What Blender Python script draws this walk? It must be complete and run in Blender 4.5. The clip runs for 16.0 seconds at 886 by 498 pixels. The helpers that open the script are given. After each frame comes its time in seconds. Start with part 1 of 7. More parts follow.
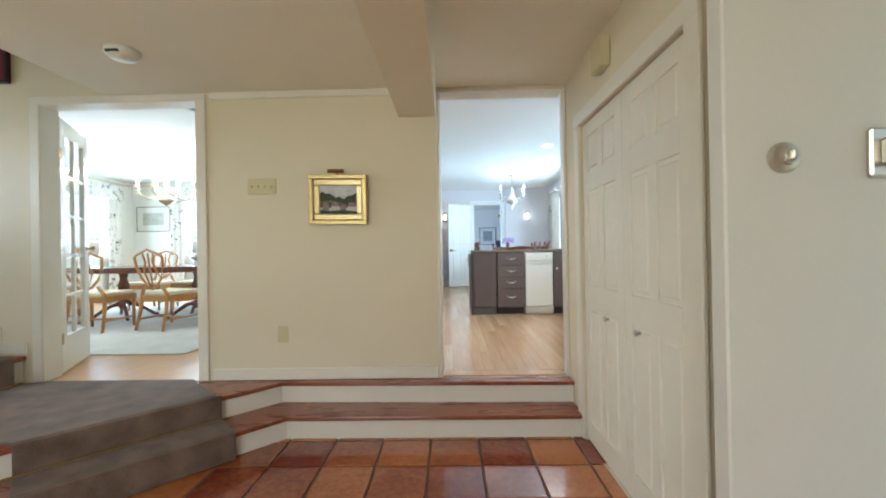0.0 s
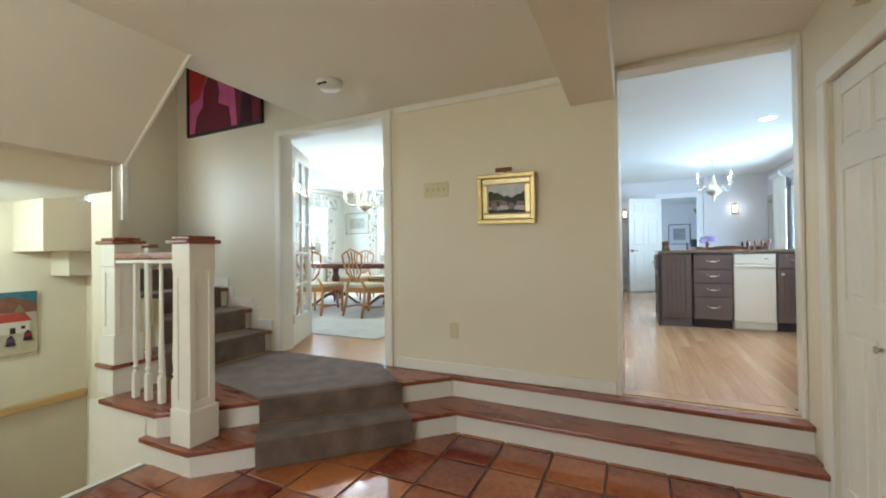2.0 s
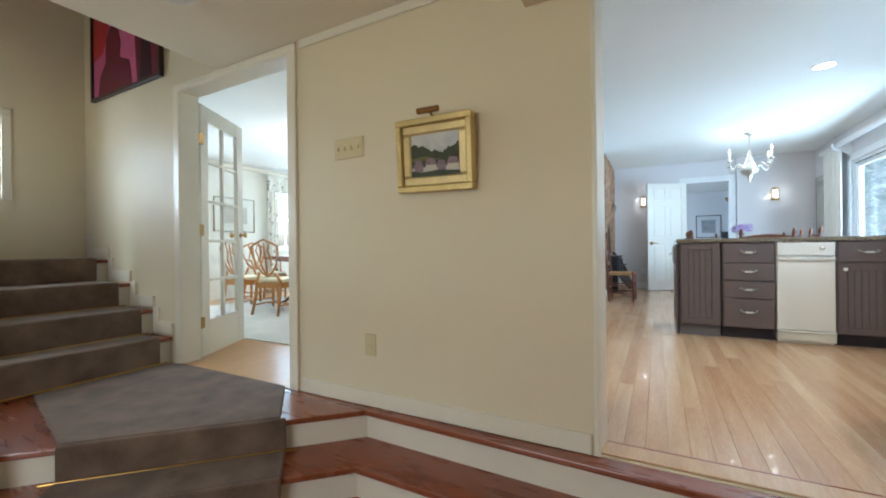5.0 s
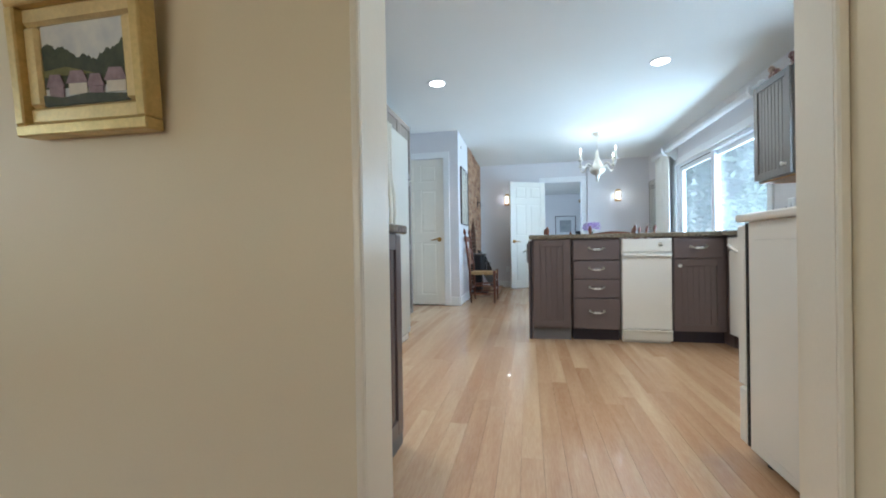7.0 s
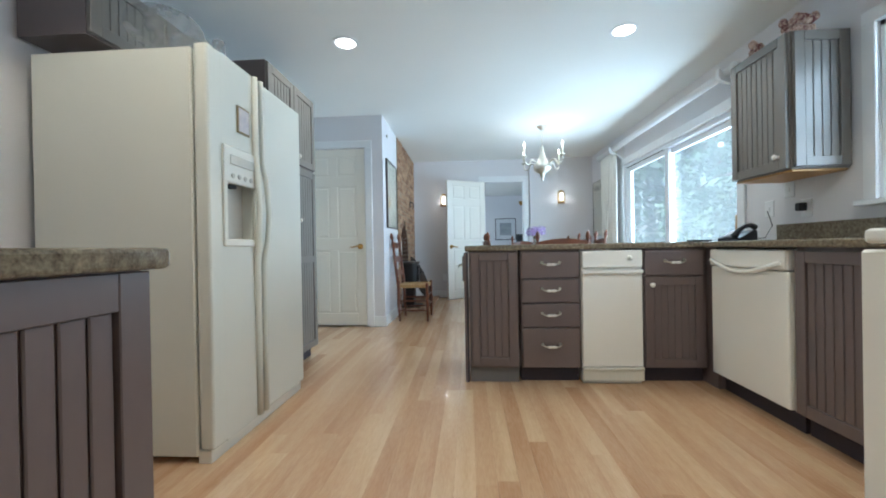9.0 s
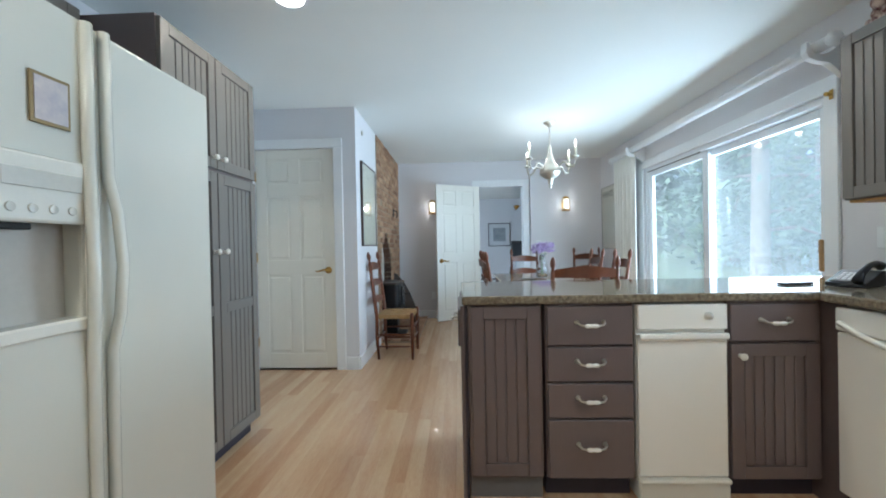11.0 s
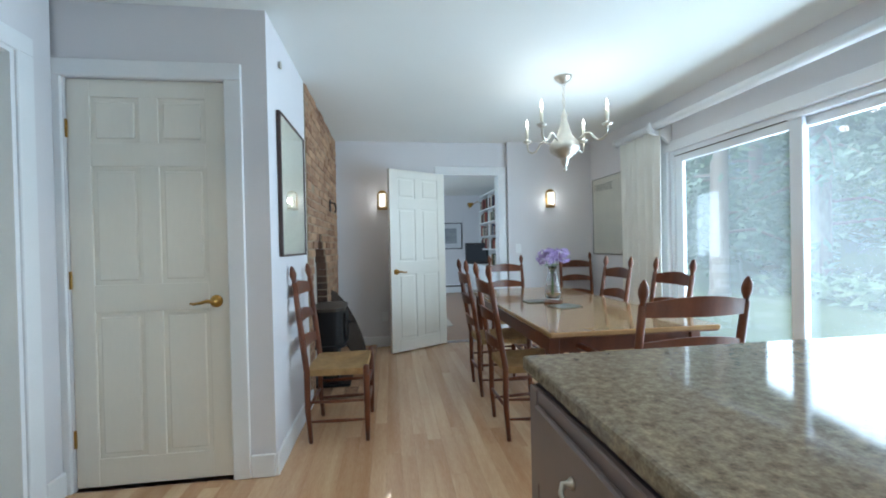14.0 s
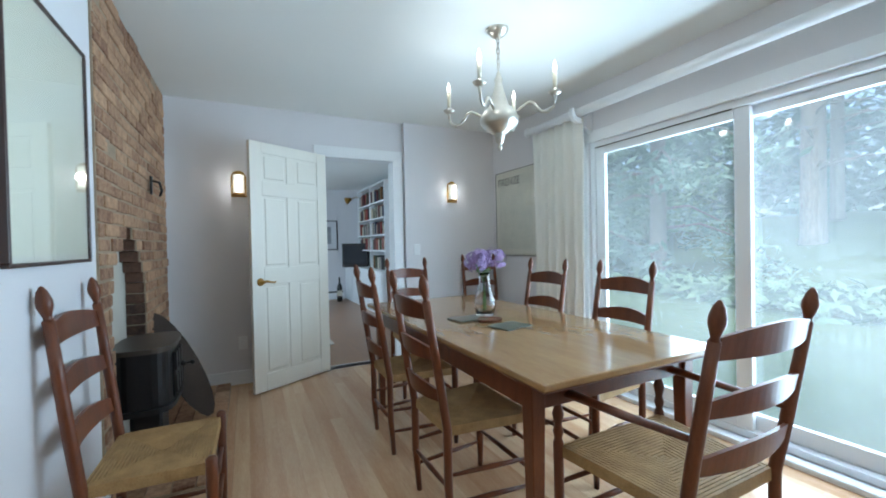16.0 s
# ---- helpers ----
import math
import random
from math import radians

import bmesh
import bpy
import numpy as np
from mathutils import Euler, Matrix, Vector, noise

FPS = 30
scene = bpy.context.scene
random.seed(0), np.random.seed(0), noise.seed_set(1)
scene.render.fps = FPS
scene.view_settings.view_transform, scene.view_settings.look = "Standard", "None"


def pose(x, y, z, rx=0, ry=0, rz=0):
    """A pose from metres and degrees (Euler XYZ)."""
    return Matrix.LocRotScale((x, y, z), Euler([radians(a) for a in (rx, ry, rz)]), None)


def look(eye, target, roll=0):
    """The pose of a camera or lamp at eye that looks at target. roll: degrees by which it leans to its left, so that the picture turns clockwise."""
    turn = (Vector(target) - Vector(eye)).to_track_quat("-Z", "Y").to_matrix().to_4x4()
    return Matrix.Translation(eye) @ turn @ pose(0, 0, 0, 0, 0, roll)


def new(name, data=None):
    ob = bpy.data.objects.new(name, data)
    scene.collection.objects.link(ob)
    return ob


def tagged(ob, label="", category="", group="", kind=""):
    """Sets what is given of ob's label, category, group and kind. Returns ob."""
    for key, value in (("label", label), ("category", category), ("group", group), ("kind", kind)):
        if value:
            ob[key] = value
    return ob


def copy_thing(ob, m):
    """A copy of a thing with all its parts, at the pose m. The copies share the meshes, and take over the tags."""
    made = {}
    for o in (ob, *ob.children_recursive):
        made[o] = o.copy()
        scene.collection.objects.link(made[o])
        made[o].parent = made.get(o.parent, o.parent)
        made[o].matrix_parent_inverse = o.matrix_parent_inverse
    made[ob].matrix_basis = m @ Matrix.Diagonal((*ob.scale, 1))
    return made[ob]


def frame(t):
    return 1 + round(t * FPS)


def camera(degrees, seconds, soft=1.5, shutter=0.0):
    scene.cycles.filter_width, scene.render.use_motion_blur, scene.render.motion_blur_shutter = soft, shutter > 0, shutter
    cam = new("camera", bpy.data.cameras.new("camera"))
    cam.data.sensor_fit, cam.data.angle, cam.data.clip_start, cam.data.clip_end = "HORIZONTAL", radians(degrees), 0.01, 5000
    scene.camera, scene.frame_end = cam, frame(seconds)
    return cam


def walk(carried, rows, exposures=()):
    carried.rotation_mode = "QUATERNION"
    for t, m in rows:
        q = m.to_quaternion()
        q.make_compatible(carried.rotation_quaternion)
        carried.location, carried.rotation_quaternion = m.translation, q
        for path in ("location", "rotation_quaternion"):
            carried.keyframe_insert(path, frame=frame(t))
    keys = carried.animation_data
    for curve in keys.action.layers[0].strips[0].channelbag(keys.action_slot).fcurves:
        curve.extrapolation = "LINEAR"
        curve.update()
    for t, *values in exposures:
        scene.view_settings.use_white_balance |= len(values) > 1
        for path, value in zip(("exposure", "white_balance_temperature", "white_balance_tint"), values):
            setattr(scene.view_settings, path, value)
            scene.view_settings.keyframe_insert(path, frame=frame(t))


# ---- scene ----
cam = camera(95.8, 16.0, soft=1.9)
PATH = [
    (0, (0.012, -0.197, 0.921), (-0.022, 1.802, 0.927), -1.0),
    (0.5, (0.0, -0.186, 0.93), (-0.265, 1.796, 0.938), -1.0),
    (1, (-0.02, -0.171, 0.931), (-0.489, 1.773, 0.941), -0.8),
    (1.5, (-0.014, -0.146, 0.928), (-0.687, 1.737, 0.942), -0.8),
    (2, (0.007, -0.087, 0.921), (-0.841, 1.724, 0.939), -0.7),
    (2.5, (0.041, 0.029, 0.917), (-0.928, 1.779, 0.929), -0.7),
    (3, (0.072, 0.136, 0.912), (-0.928, 1.868, 0.923), -0.6),
    (3.2, (0.08, 0.19, 0.907), (-0.92, 1.92, 0.918), -0.65),
    (5.3, (0.185, 1.125, 0.835), (-0.73, 2.9, 0.831), -0.6),
    (5.5, (0.205, 1.213, 0.833), (-0.66, 3.015, 0.83), -0.6),
    (6, (0.25, 1.416, 0.822), (-0.47, 3.282, 0.813), -0.65),
    (6.5, (0.275, 1.638, 0.818), (-0.293, 3.557, 0.812), -0.8),
    (7, (0.307, 1.858, 0.818), (-0.11, 3.812, 0.81), -0.9),
    (7.5, (0.345, 2.104, 0.811), (0.05, 4.083, 0.803), -0.9),
    (8, (0.343, 2.344, 0.812), (0.115, 4.331, 0.806), -0.95),
    (8.2, (0.335, 2.434, 0.821), (0.14, 4.426, 0.815), -1.0),
    (10.3, (0.352, 3.376, 1.077), (0.247, 5.373, 1.067), -1.1),
    (10.5, (0.34, 3.463, 1.099), (0.239, 5.461, 1.087), -1.15),
    (11, (0.303, 3.678, 1.137), (0.225, 5.677, 1.122), -1.15),
    (11.5, (0.25, 3.913, 1.149), (0.192, 5.913, 1.131), -1.2),
    (12, (0.187, 4.155, 1.161), (0.142, 6.155, 1.146), -1.2),
    (12.5, (0.137, 4.412, 1.169), (0.14, 6.411, 1.156), -1.2),
    (13, (0.079, 4.661, 1.182), (0.134, 6.66, 1.167), -1.2),
    (13.5, (0.022, 4.912, 1.192), (0.149, 6.908, 1.175), -1.2),
    (14, (-0.014, 5.168, 1.197), (0.245, 7.151, 1.179), -1.25),
    (14.5, (-0.034, 5.4, 1.202), (0.347, 7.363, 1.18), -1.2),
    (15, (-0.075, 5.64, 1.199), (0.439, 7.573, 1.181), -1.35),
    (15.5, (-0.085, 5.87, 1.193), (0.617, 7.742, 1.167), -1.35),
    (16, (-0.054, 6.077, 1.195), (0.828, 7.872, 1.168), -1.2),
]
EXPOSURES = [(0, 2.34, 5450, 4), (1, 2.22, 5450, 4), (2.5, 2.18, 5450, 4), (5.5, 2.10, 5450, 5), (7, 1.94, 5500, 6), (8, 1.90, 5600, 4), (10.5, 1.74, 5700, 5), (14, 1.66, 5800, 5), (16, 1.64, 5700, 4)]
walk(cam, [(t, look(eye, target, roll)) for t, eye, target, roll in PATH], EXPOSURES)

# ---- world, sun and lamps ----
world = bpy.data.worlds.new("sky")
scene.world = world
world.use_nodes = True
wn = world.node_tree
wn.nodes.clear()
sky = wn.nodes.new("ShaderNodeTexSky")
sky.sky_type = "NISHITA"
sky.sun_disc = False
sky.sun_elevation, sky.sun_rotation = radians(57), radians(252)
sky.air_density, sky.dust_density = 1.0, 3.0
bg = wn.nodes.new("ShaderNodeBackground")
bg.inputs["Strength"].default_value = 0.085
wo = wn.nodes.new("ShaderNodeOutputWorld")
wn.links.new(sky.outputs[0], bg.inputs[0])
wn.links.new(bg.outputs[0], wo.inputs[0])


def lamp(name, kind, m, power, colour, size=0.1, size_y=None):
    data = bpy.data.lights.new(name, kind)
    data.energy, data.color = power, colour
    if kind == "AREA":
        data.shape, data.size, data.size_y = "RECTANGLE", size, size_y or size
    elif kind == "SUN":
        data.angle = radians(size)
    else:
        data.shadow_soft_size = size
    ob = new(name, data)
    ob.matrix_world = m
    return ob


DAY, BULB = (0.71, 0.87, 1.0), (1.0, 0.93, 0.84)
lamp("sun", "SUN", look((0, 0, 0), (0.62, 0.2, -1.0)), 0.9, (1, 0.97, 0.92), 60)
# daylight in the openings; the hall and study ones are added
lamp("daylight_glass_doors", "AREA", look((3.05, 7.22, 1.02), (0.3, 8.1, 0.98)), 48, DAY, 2.6, 1.9)
lamp("daylight_sink_window", "AREA", look((2.72, 4.65, 1.6), (0, 4.65, 1.5)), 8, DAY, 0.85, 0.9)
lamp("daylight_front_door", "AREA", look((1.62, 0.08, 0.75), (0, 0.35, 0.75)), 0.6, (1.0, 0.93, 0.82), 0.85, 2.0)
for wy in (4.1, 7.0):
    lamp("daylight_dining_window", "AREA", look((-6.78, wy, 1.5), (-4, wy, 1.2)), 12, DAY, 0.95, 1.2)
lamp("daylight_dining_window", "AREA", look((-5.1, 8.28, 1.5), (-5.1, 5, 1.2)), 13, DAY, 0.85, 1.2)
lamp("daylight_stair_window", "AREA", look((-4.72, 2.0, 1.62), (-3, 2.55, 1.1)), 4.5, (0.84, 0.92, 1.0), 0.3, 0.7)
# Added fill that brightens the study; its window is made up.
lamp("study_fill_light", "AREA", look((-1.35, 12.5, 1.5), (2, 12.5, 1.2)), 16, DAY, 1.4, 1.3)
# Fill for the hall, from a made-up opening in the unseen south wall.
lamp("hall_fill_light", "AREA", look((-1.45, -1.80, 1.05), (-1.5, 2.4, 1.05)), 10.5, (1.0, 0.905, 0.72), 2.1, 1.5)

lamp("cellar_lamp", "POINT", pose(-3.85, 0.55, 1.22), 5.5, (0.86, 1.0, 0.97), 0.08)

# ---- materials ----


def srgb(h):
    v = [int(h[i:i + 2], 16) / 255 for i in (0, 2, 4)]
    return tuple(c / 12.92 if c <= 0.04045 else ((c + 0.055) / 1.055) ** 2.4 for c in v)


def shade(c, k):
    return tuple(min(1, a * k) for a in c)


def mat(name, colour, rough=0.5, metal=0.0, var=0.08, scale=6.0, fine=60.0, bump=0.05, stretch=(1, 1, 1), rand=0.0,
        second=None, coat=0.0, emit=None, power=0.0, sharp=False, sheen=0.0, rough_var=0.1):
    """A surface with broad and fine variation of colour, roughness and relief."""
    m = bpy.data.materials.new(name)
    m.use_nodes = True
    t = m.node_tree
    b = t.nodes["Principled BSDF"]
    co = t.nodes.new("ShaderNodeTexCoord")
    mp = t.nodes.new("ShaderNodeMapping")
    mp.inputs["Scale"].default_value = stretch
    t.links.new(co.outputs["Object"], mp.inputs["Vector"])
    vec = mp.outputs[0]
    if rand:
        oi = t.nodes.new("ShaderNodeObjectInfo")
        sh = t.nodes.new("ShaderNodeVectorMath")
        sh.operation = "MULTIPLY_ADD"
        sh.inputs[1].default_value = (37, 53, 71)
        cmb = t.nodes.new("ShaderNodeCombineXYZ")
        for i in range(3):
            t.links.new(oi.outputs["Random"], cmb.inputs[i])
        t.links.new(cmb.outputs[0], sh.inputs[0])
        t.links.new(mp.outputs[0], sh.inputs[2])
        vec = sh.outputs[0]
    n1 = t.nodes.new("ShaderNodeTexNoise")
    n1.inputs["Scale"].default_value, n1.inputs["Detail"].default_value = scale, 4
    n2 = t.nodes.new("ShaderNodeTexNoise")
    n2.inputs["Scale"].default_value, n2.inputs["Detail"].default_value = fine, 3
    t.links.new(vec, n1.inputs["Vector"])
    t.links.new(vec, n2.inputs["Vector"])
    ad = t.nodes.new("ShaderNodeMath")
    ad.operation = "MULTIPLY_ADD"
    ad.inputs[1].default_value = 0.6
    half = t.nodes.new("ShaderNodeMath")
    half.operation = "MULTIPLY"
    half.inputs[1].default_value = 0.4
    t.links.new(n2.outputs[0], half.inputs[0])
    t.links.new(n1.outputs[0], ad.inputs[0])
    t.links.new(half.outputs[0], ad.inputs[2])
    val = ad.outputs[0]
    if rand:
        r2 = t.nodes.new("ShaderNodeMath")
        r2.operation = "MULTIPLY_ADD"
        r2.inputs[1].default_value = rand
        ofs = t.nodes.new("ShaderNodeMath")
        ofs.operation = "SUBTRACT"
        ofs.inputs[1].default_value = rand / 2
        t.links.new(oi.outputs["Random"], r2.inputs[0])
        t.links.new(val, ofs.inputs[0])
        t.links.new(ofs.outputs[0], r2.inputs[2])
        val = r2.outputs[0]
    rp = t.nodes.new("ShaderNodeValToRGB")
    lo, hi = shade(colour, 1 - var), shade(colour, 1 + var)
    if second:
        lo, hi = colour, second
    e = rp.color_ramp.elements
    e[0].position, e[1].position = (0.42, 0.58) if sharp else (0.25, 0.75)
    e[0].color, e[1].color = (*lo, 1), (*hi, 1)
    t.links.new(val, rp.inputs[0])
    t.links.new(rp.outputs[0], b.inputs["Base Color"])
    rr = t.nodes.new("ShaderNodeMapRange")
    rr.inputs[3].default_value, rr.inputs[4].default_value = max(0, rough - rough_var / 2), min(1, rough + rough_var / 2)
    t.links.new(n1.outputs[0], rr.inputs[0])
    t.links.new(rr.outputs[0], b.inputs["Roughness"])
    b.inputs["Metallic"].default_value = metal
    b.inputs["Coat Weight"].default_value = coat
    b.inputs["Sheen Weight"].default_value = sheen
    if bump:
        bp = t.nodes.new("ShaderNodeBump")
        bp.inputs["Strength"].default_value, bp.inputs["Distance"].default_value = bump, 0.01
        t.links.new(val if not rand else ad.outputs[0], bp.inputs["Height"])
        t.links.new(bp.outputs[0], b.inputs["Normal"])
    if emit:
        b.inputs["Emission Color"].default_value = (*emit, 1)
        b.inputs["Emission Strength"].default_value = power
    return m


def glass_pane(name, tint=(1, 1, 1), haze=0.0):
    m = bpy.data.materials.new(name)
    m.use_nodes = True
    t = m.node_tree
    t.nodes.clear()
    o = t.nodes.new("ShaderNodeOutputMaterial")
    mx = t.nodes.new("ShaderNodeMixShader")
    tr = t.nodes.new("ShaderNodeBsdfTransparent")
    tr.inputs[0].default_value = (*tint, 1)
    gl = t.nodes.new("ShaderNodeBsdfGlossy")
    gl.inputs["Roughness"].default_value = 0.01
    lw = t.nodes.new("ShaderNodeLayerWeight")
    pw = t.nodes.new("ShaderNodeMath")
    pw.operation = "POWER"
    pw.inputs[1].default_value = 5.0
    fr = t.nodes.new("ShaderNodeMath")
    fr.operation = "MULTIPLY_ADD"
    fr.inputs[1].default_value, fr.inputs[2].default_value = 0.9, 0.035
    lw.inputs[0].default_value = 0.5
    t.links.new(lw.outputs["Facing"], pw.inputs[0])
    t.links.new(pw.outputs[0], fr.inputs[0])
    t.links.new(fr.outputs[0], mx.inputs[0])
    if haze:
        tl = t.nodes.new("ShaderNodeBsdfTranslucent")
        hz = t.nodes.new("ShaderNodeMixShader")
        nz = t.nodes.new("ShaderNodeTexNoise")
        nz.inputs["Scale"].default_value = 2.5
        amt = t.nodes.new("ShaderNodeMath")
        amt.operation = "MULTIPLY"
        amt.inputs[1].default_value = haze * 2
        t.links.new(nz.outputs[0], amt.inputs[0])
        t.links.new(amt.outputs[0], hz.inputs[0])
        t.links.new(tr.outputs[0], hz.inputs[1])
        t.links.new(tl.outputs[0], hz.inputs[2])
        t.links.new(hz.outputs[0], mx.inputs[1])
    else:
        t.links.new(tr.outputs[0], mx.inputs[1])
    t.links.new(gl.outputs[0], mx.inputs[2])
    t.links.new(mx.outputs[0], o.inputs[0])
    return m


def clear_glass(name, rough=0.0):
    m = bpy.data.materials.new(name)
    m.use_nodes = True
    b = m.node_tree.nodes["Principled BSDF"]
    b.inputs["Transmission Weight"].default_value = 1
    b.inputs["Roughness"].default_value = rough
    b.inputs["IOR"].default_value = 1.45
    return m


CREAM = mat("cream_wall_paint", srgb("e2d6bb"), 0.5, var=0.03, scale=2.5, fine=140, bump=0.03)
CREAM_CEIL = mat("cream_ceiling_paint", srgb("ece5d3"), 0.8, var=0.03, scale=2, fine=120, bump=0.03)
LILAC = mat("pale_grey_wall_paint", srgb("e0dfe2"), 0.6, var=0.03, scale=2.5, fine=140, bump=0.03)
CEIL = mat("white_ceiling_paint", srgb("eceeec"), 0.85, var=0.02, scale=2, fine=120, bump=0.03)
TRIM = mat("white_gloss_trim", srgb("e9e2d2"), 0.3, var=0.03, scale=5, fine=90, bump=0.02)
TRIMK = mat("white_trim_paint", srgb("eceef0"), 0.35, var=0.03, scale=5, fine=90, bump=0.02)
DOORW = mat("white_door_paint", srgb("eeebe1"), 0.4, var=0.03, scale=4, fine=60, bump=0.03, stretch=(1, 1, 0.3))
OAKRED = mat("red_stained_oak", srgb("8a4a2e"), 0.28, var=0.3, scale=3, fine=40, bump=0.04, stretch=(1, 6, 6), coat=0.3)
MAPLE = mat("maple_floor", srgb("b98e69"), 0.24, second=srgb("dcbd98"), scale=1.6, fine=24, bump=0.02, stretch=(9, 0.8, 9), rand=0.3, coat=0.2)
PARQUET = mat("honey_oak_floor", srgb("b98850"), 0.3, second=srgb("d8ab72"), scale=2.5, fine=30, bump=0.03, stretch=(8, 1, 8))
TERRA = mat("terracotta_tile", srgb("75291b"), 0.15, second=srgb("b5703f"), scale=3, fine=30, bump=0.06, rand=0.46, coat=0.4)
GROUT = mat("dark_grout", srgb("6b5443"), 0.85, var=0.2, scale=15, fine=90, bump=0.1)
CARPET = mat("grey_brown_carpet", srgb("43352d"), 0.95, second=srgb("8a7363"), scale=7, fine=240, bump=0.3, sheen=0.15)
BRASS = mat("aged_brass", srgb("b08a4a"), 0.3, 1.0, var=0.15, scale=20, fine=80, bump=0.02)
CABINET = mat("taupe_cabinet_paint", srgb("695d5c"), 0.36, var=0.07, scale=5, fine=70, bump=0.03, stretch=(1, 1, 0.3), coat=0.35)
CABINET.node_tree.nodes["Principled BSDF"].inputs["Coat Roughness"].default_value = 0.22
# Paler copy of the cabinet taupe, with daylight on these fronts in its colour.
CABLITE = mat("daylit_taupe_cabinet", srgb("76716c"), 0.36, var=0.06, scale=5, fine=70, bump=0.03, stretch=(1, 1, 0.3), coat=0.3)
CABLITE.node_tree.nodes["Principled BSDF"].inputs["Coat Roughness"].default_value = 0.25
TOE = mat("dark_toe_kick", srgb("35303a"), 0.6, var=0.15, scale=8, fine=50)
TOEG = mat("grey_toe_kick", srgb("6c6b6d"), 0.55, var=0.1, scale=8, fine=50)
APPL = mat("white_appliance_enamel", srgb("ecebe5"), 0.2, var=0.02, scale=3, fine=200, bump=0.015)
APPLD = mat("off_white_plastic", srgb("dedcd2"), 0.4, var=0.04, scale=6, fine=100, bump=0.01)
GAP = mat("dark_seam", srgb("2a2826"), 0.7, var=0.1)
PORC = mat("white_porcelain", srgb("efece6"), 0.12, var=0.03, scale=20, fine=60, bump=0.0)
PEWTER = mat("brushed_nickel", srgb("c6c0b4"), 0.33, 0.9, var=0.1, scale=20, fine=90, bump=0.02)
PANE = glass_pane("window_glass")
CUT = glass_pane("cut_glass", haze=0.3)
# Milky share of the door panes puts the garden's bright haze into the glass.
VEILED = glass_pane("veiled_door_glass", haze=0.05)
GLASS = clear_glass("clear_glass")

# ---- building helpers ----


def bx(bm, x0, y0, z0, x1, y1, z1, bev=0.0, seg=1):
    m = Matrix.Translation(((x0 + x1) / 2, (y0 + y1) / 2, (z0 + z1) / 2)) @ Matrix.Diagonal((abs(x1 - x0), abs(y1 - y0), abs(z1 - z0), 1))
    r = bmesh.ops.create_cube(bm, size=1, matrix=m)
    if bev:
        es = list({e for v in r["verts"] for e in v.link_edges})
        bmesh.ops.bevel(bm, geom=es, offset=bev, segments=seg, affect="EDGES", profile=0.5)
    return bm


def box(*a, **k):
    return bx(bmesh.new(), *a, **k)


def lathe(bm, profile, segs=16, m=None, cap=True):
    """profile: (radius, height) from bottom to top, turned about z."""
    m = m or Matrix()
    rings = []
    for r, z in profile:
        if r < 1e-5:
            rings.append([bm.verts.new(m @ Vector((0, 0, z)))])
        else:
            rings.append([bm.verts.new(m @ Vector((r * math.cos(2 * math.pi * i / segs), r * math.sin(2 * math.pi * i / segs), z))) for i in range(segs)])
    for a, b in zip(rings, rings[1:]):
        for i in range(segs):
            j = (i + 1) % segs
            if len(a) == 1 and len(b) > 1:
                bm.faces.new((a[0], b[j], b[i]))
            elif len(b) == 1 and len(a) > 1:
                bm.faces.new((a[i], a[j], b[0]))
            elif len(a) > 1:
                bm.faces.new((a[i], a[j], b[j], b[i]))
    for ring, flip in ((rings[0], True), (rings[-1], False)):
        if cap and len(ring) > 1:
            bm.faces.new(ring[::-1] if flip else ring)
    return bm


def tube(bm, pts, rad, segs=8):
    """A round bar along pts; rad is one radius or one for each point."""
    pts = [Vector(p) for p in pts]
    rings = []
    ref = Vector((0, 0, 1))
    for i, p in enumerate(pts):
        d = (pts[min(i + 1, len(pts) - 1)] - pts[max(i - 1, 0)]).normalized()
        if abs(d.dot(ref)) > 0.95:
            ref = Vector((1, 0, 0)) if abs(d.x) < 0.9 else Vector((0, 1, 0))
        a = d.cross(ref).normalized()
        b = d.cross(a)
        r = rad[i] if isinstance(rad, (list, tuple)) else rad
        rings.append([bm.verts.new(p + r * (math.cos(2 * math.pi * k / segs) * a + math.sin(2 * math.pi * k / segs) * b)) for k in range(segs)])
    for a, b in zip(rings, rings[1:]):
        for k in range(segs):
            j = (k + 1) % segs
            bm.faces.new((a[k], a[j], b[j], b[k]))
    bm.faces.new(rings[0][::-1])
    bm.faces.new(rings[-1])
    bmesh.ops.recalc_face_normals(bm, faces=bm.faces)
    return bm


def prism(bm, poly, z0, z1, m=None, bev=0.0):
    m = m or Matrix()
    lo = [bm.verts.new(m @ Vector((x, y, z0))) for x, y in poly]
    hi = [bm.verts.new(m @ Vector((x, y, z1))) for x, y in poly]
    n = len(poly)
    fs = [bm.faces.new(lo[::-1]), bm.faces.new(hi)]
    for i in range(n):
        fs.append(bm.faces.new((lo[i], lo[(i + 1) % n], hi[(i + 1) % n], hi[i])))
    bmesh.ops.recalc_face_normals(bm, faces=fs)
    if bev:
        bmesh.ops.bevel(bm, geom=list({e for f in fs for e in f.edges}), offset=bev, segments=2, affect="EDGES", profile=0.5)
    return bm


def mesh_of(name, bm, material, smooth=False):
    me = bpy.data.meshes.new(name)
    bm.to_mesh(me)
    bm.free()
    me.materials.append(material)
    if smooth:
        for p in me.polygons:
            p.use_smooth = True
    return me


def part(name, bm, material, parent, label="", smooth=False):
    ob = new(name, mesh_of(name, bm, material, smooth))
    ob.parent = parent
    return tagged(ob, label)


def thing(name, m, label, category, group=""):
    ob = new(name)
    ob.empty_display_size = 0.1
    ob.matrix_basis = m
    return tagged(ob, label, category, group)


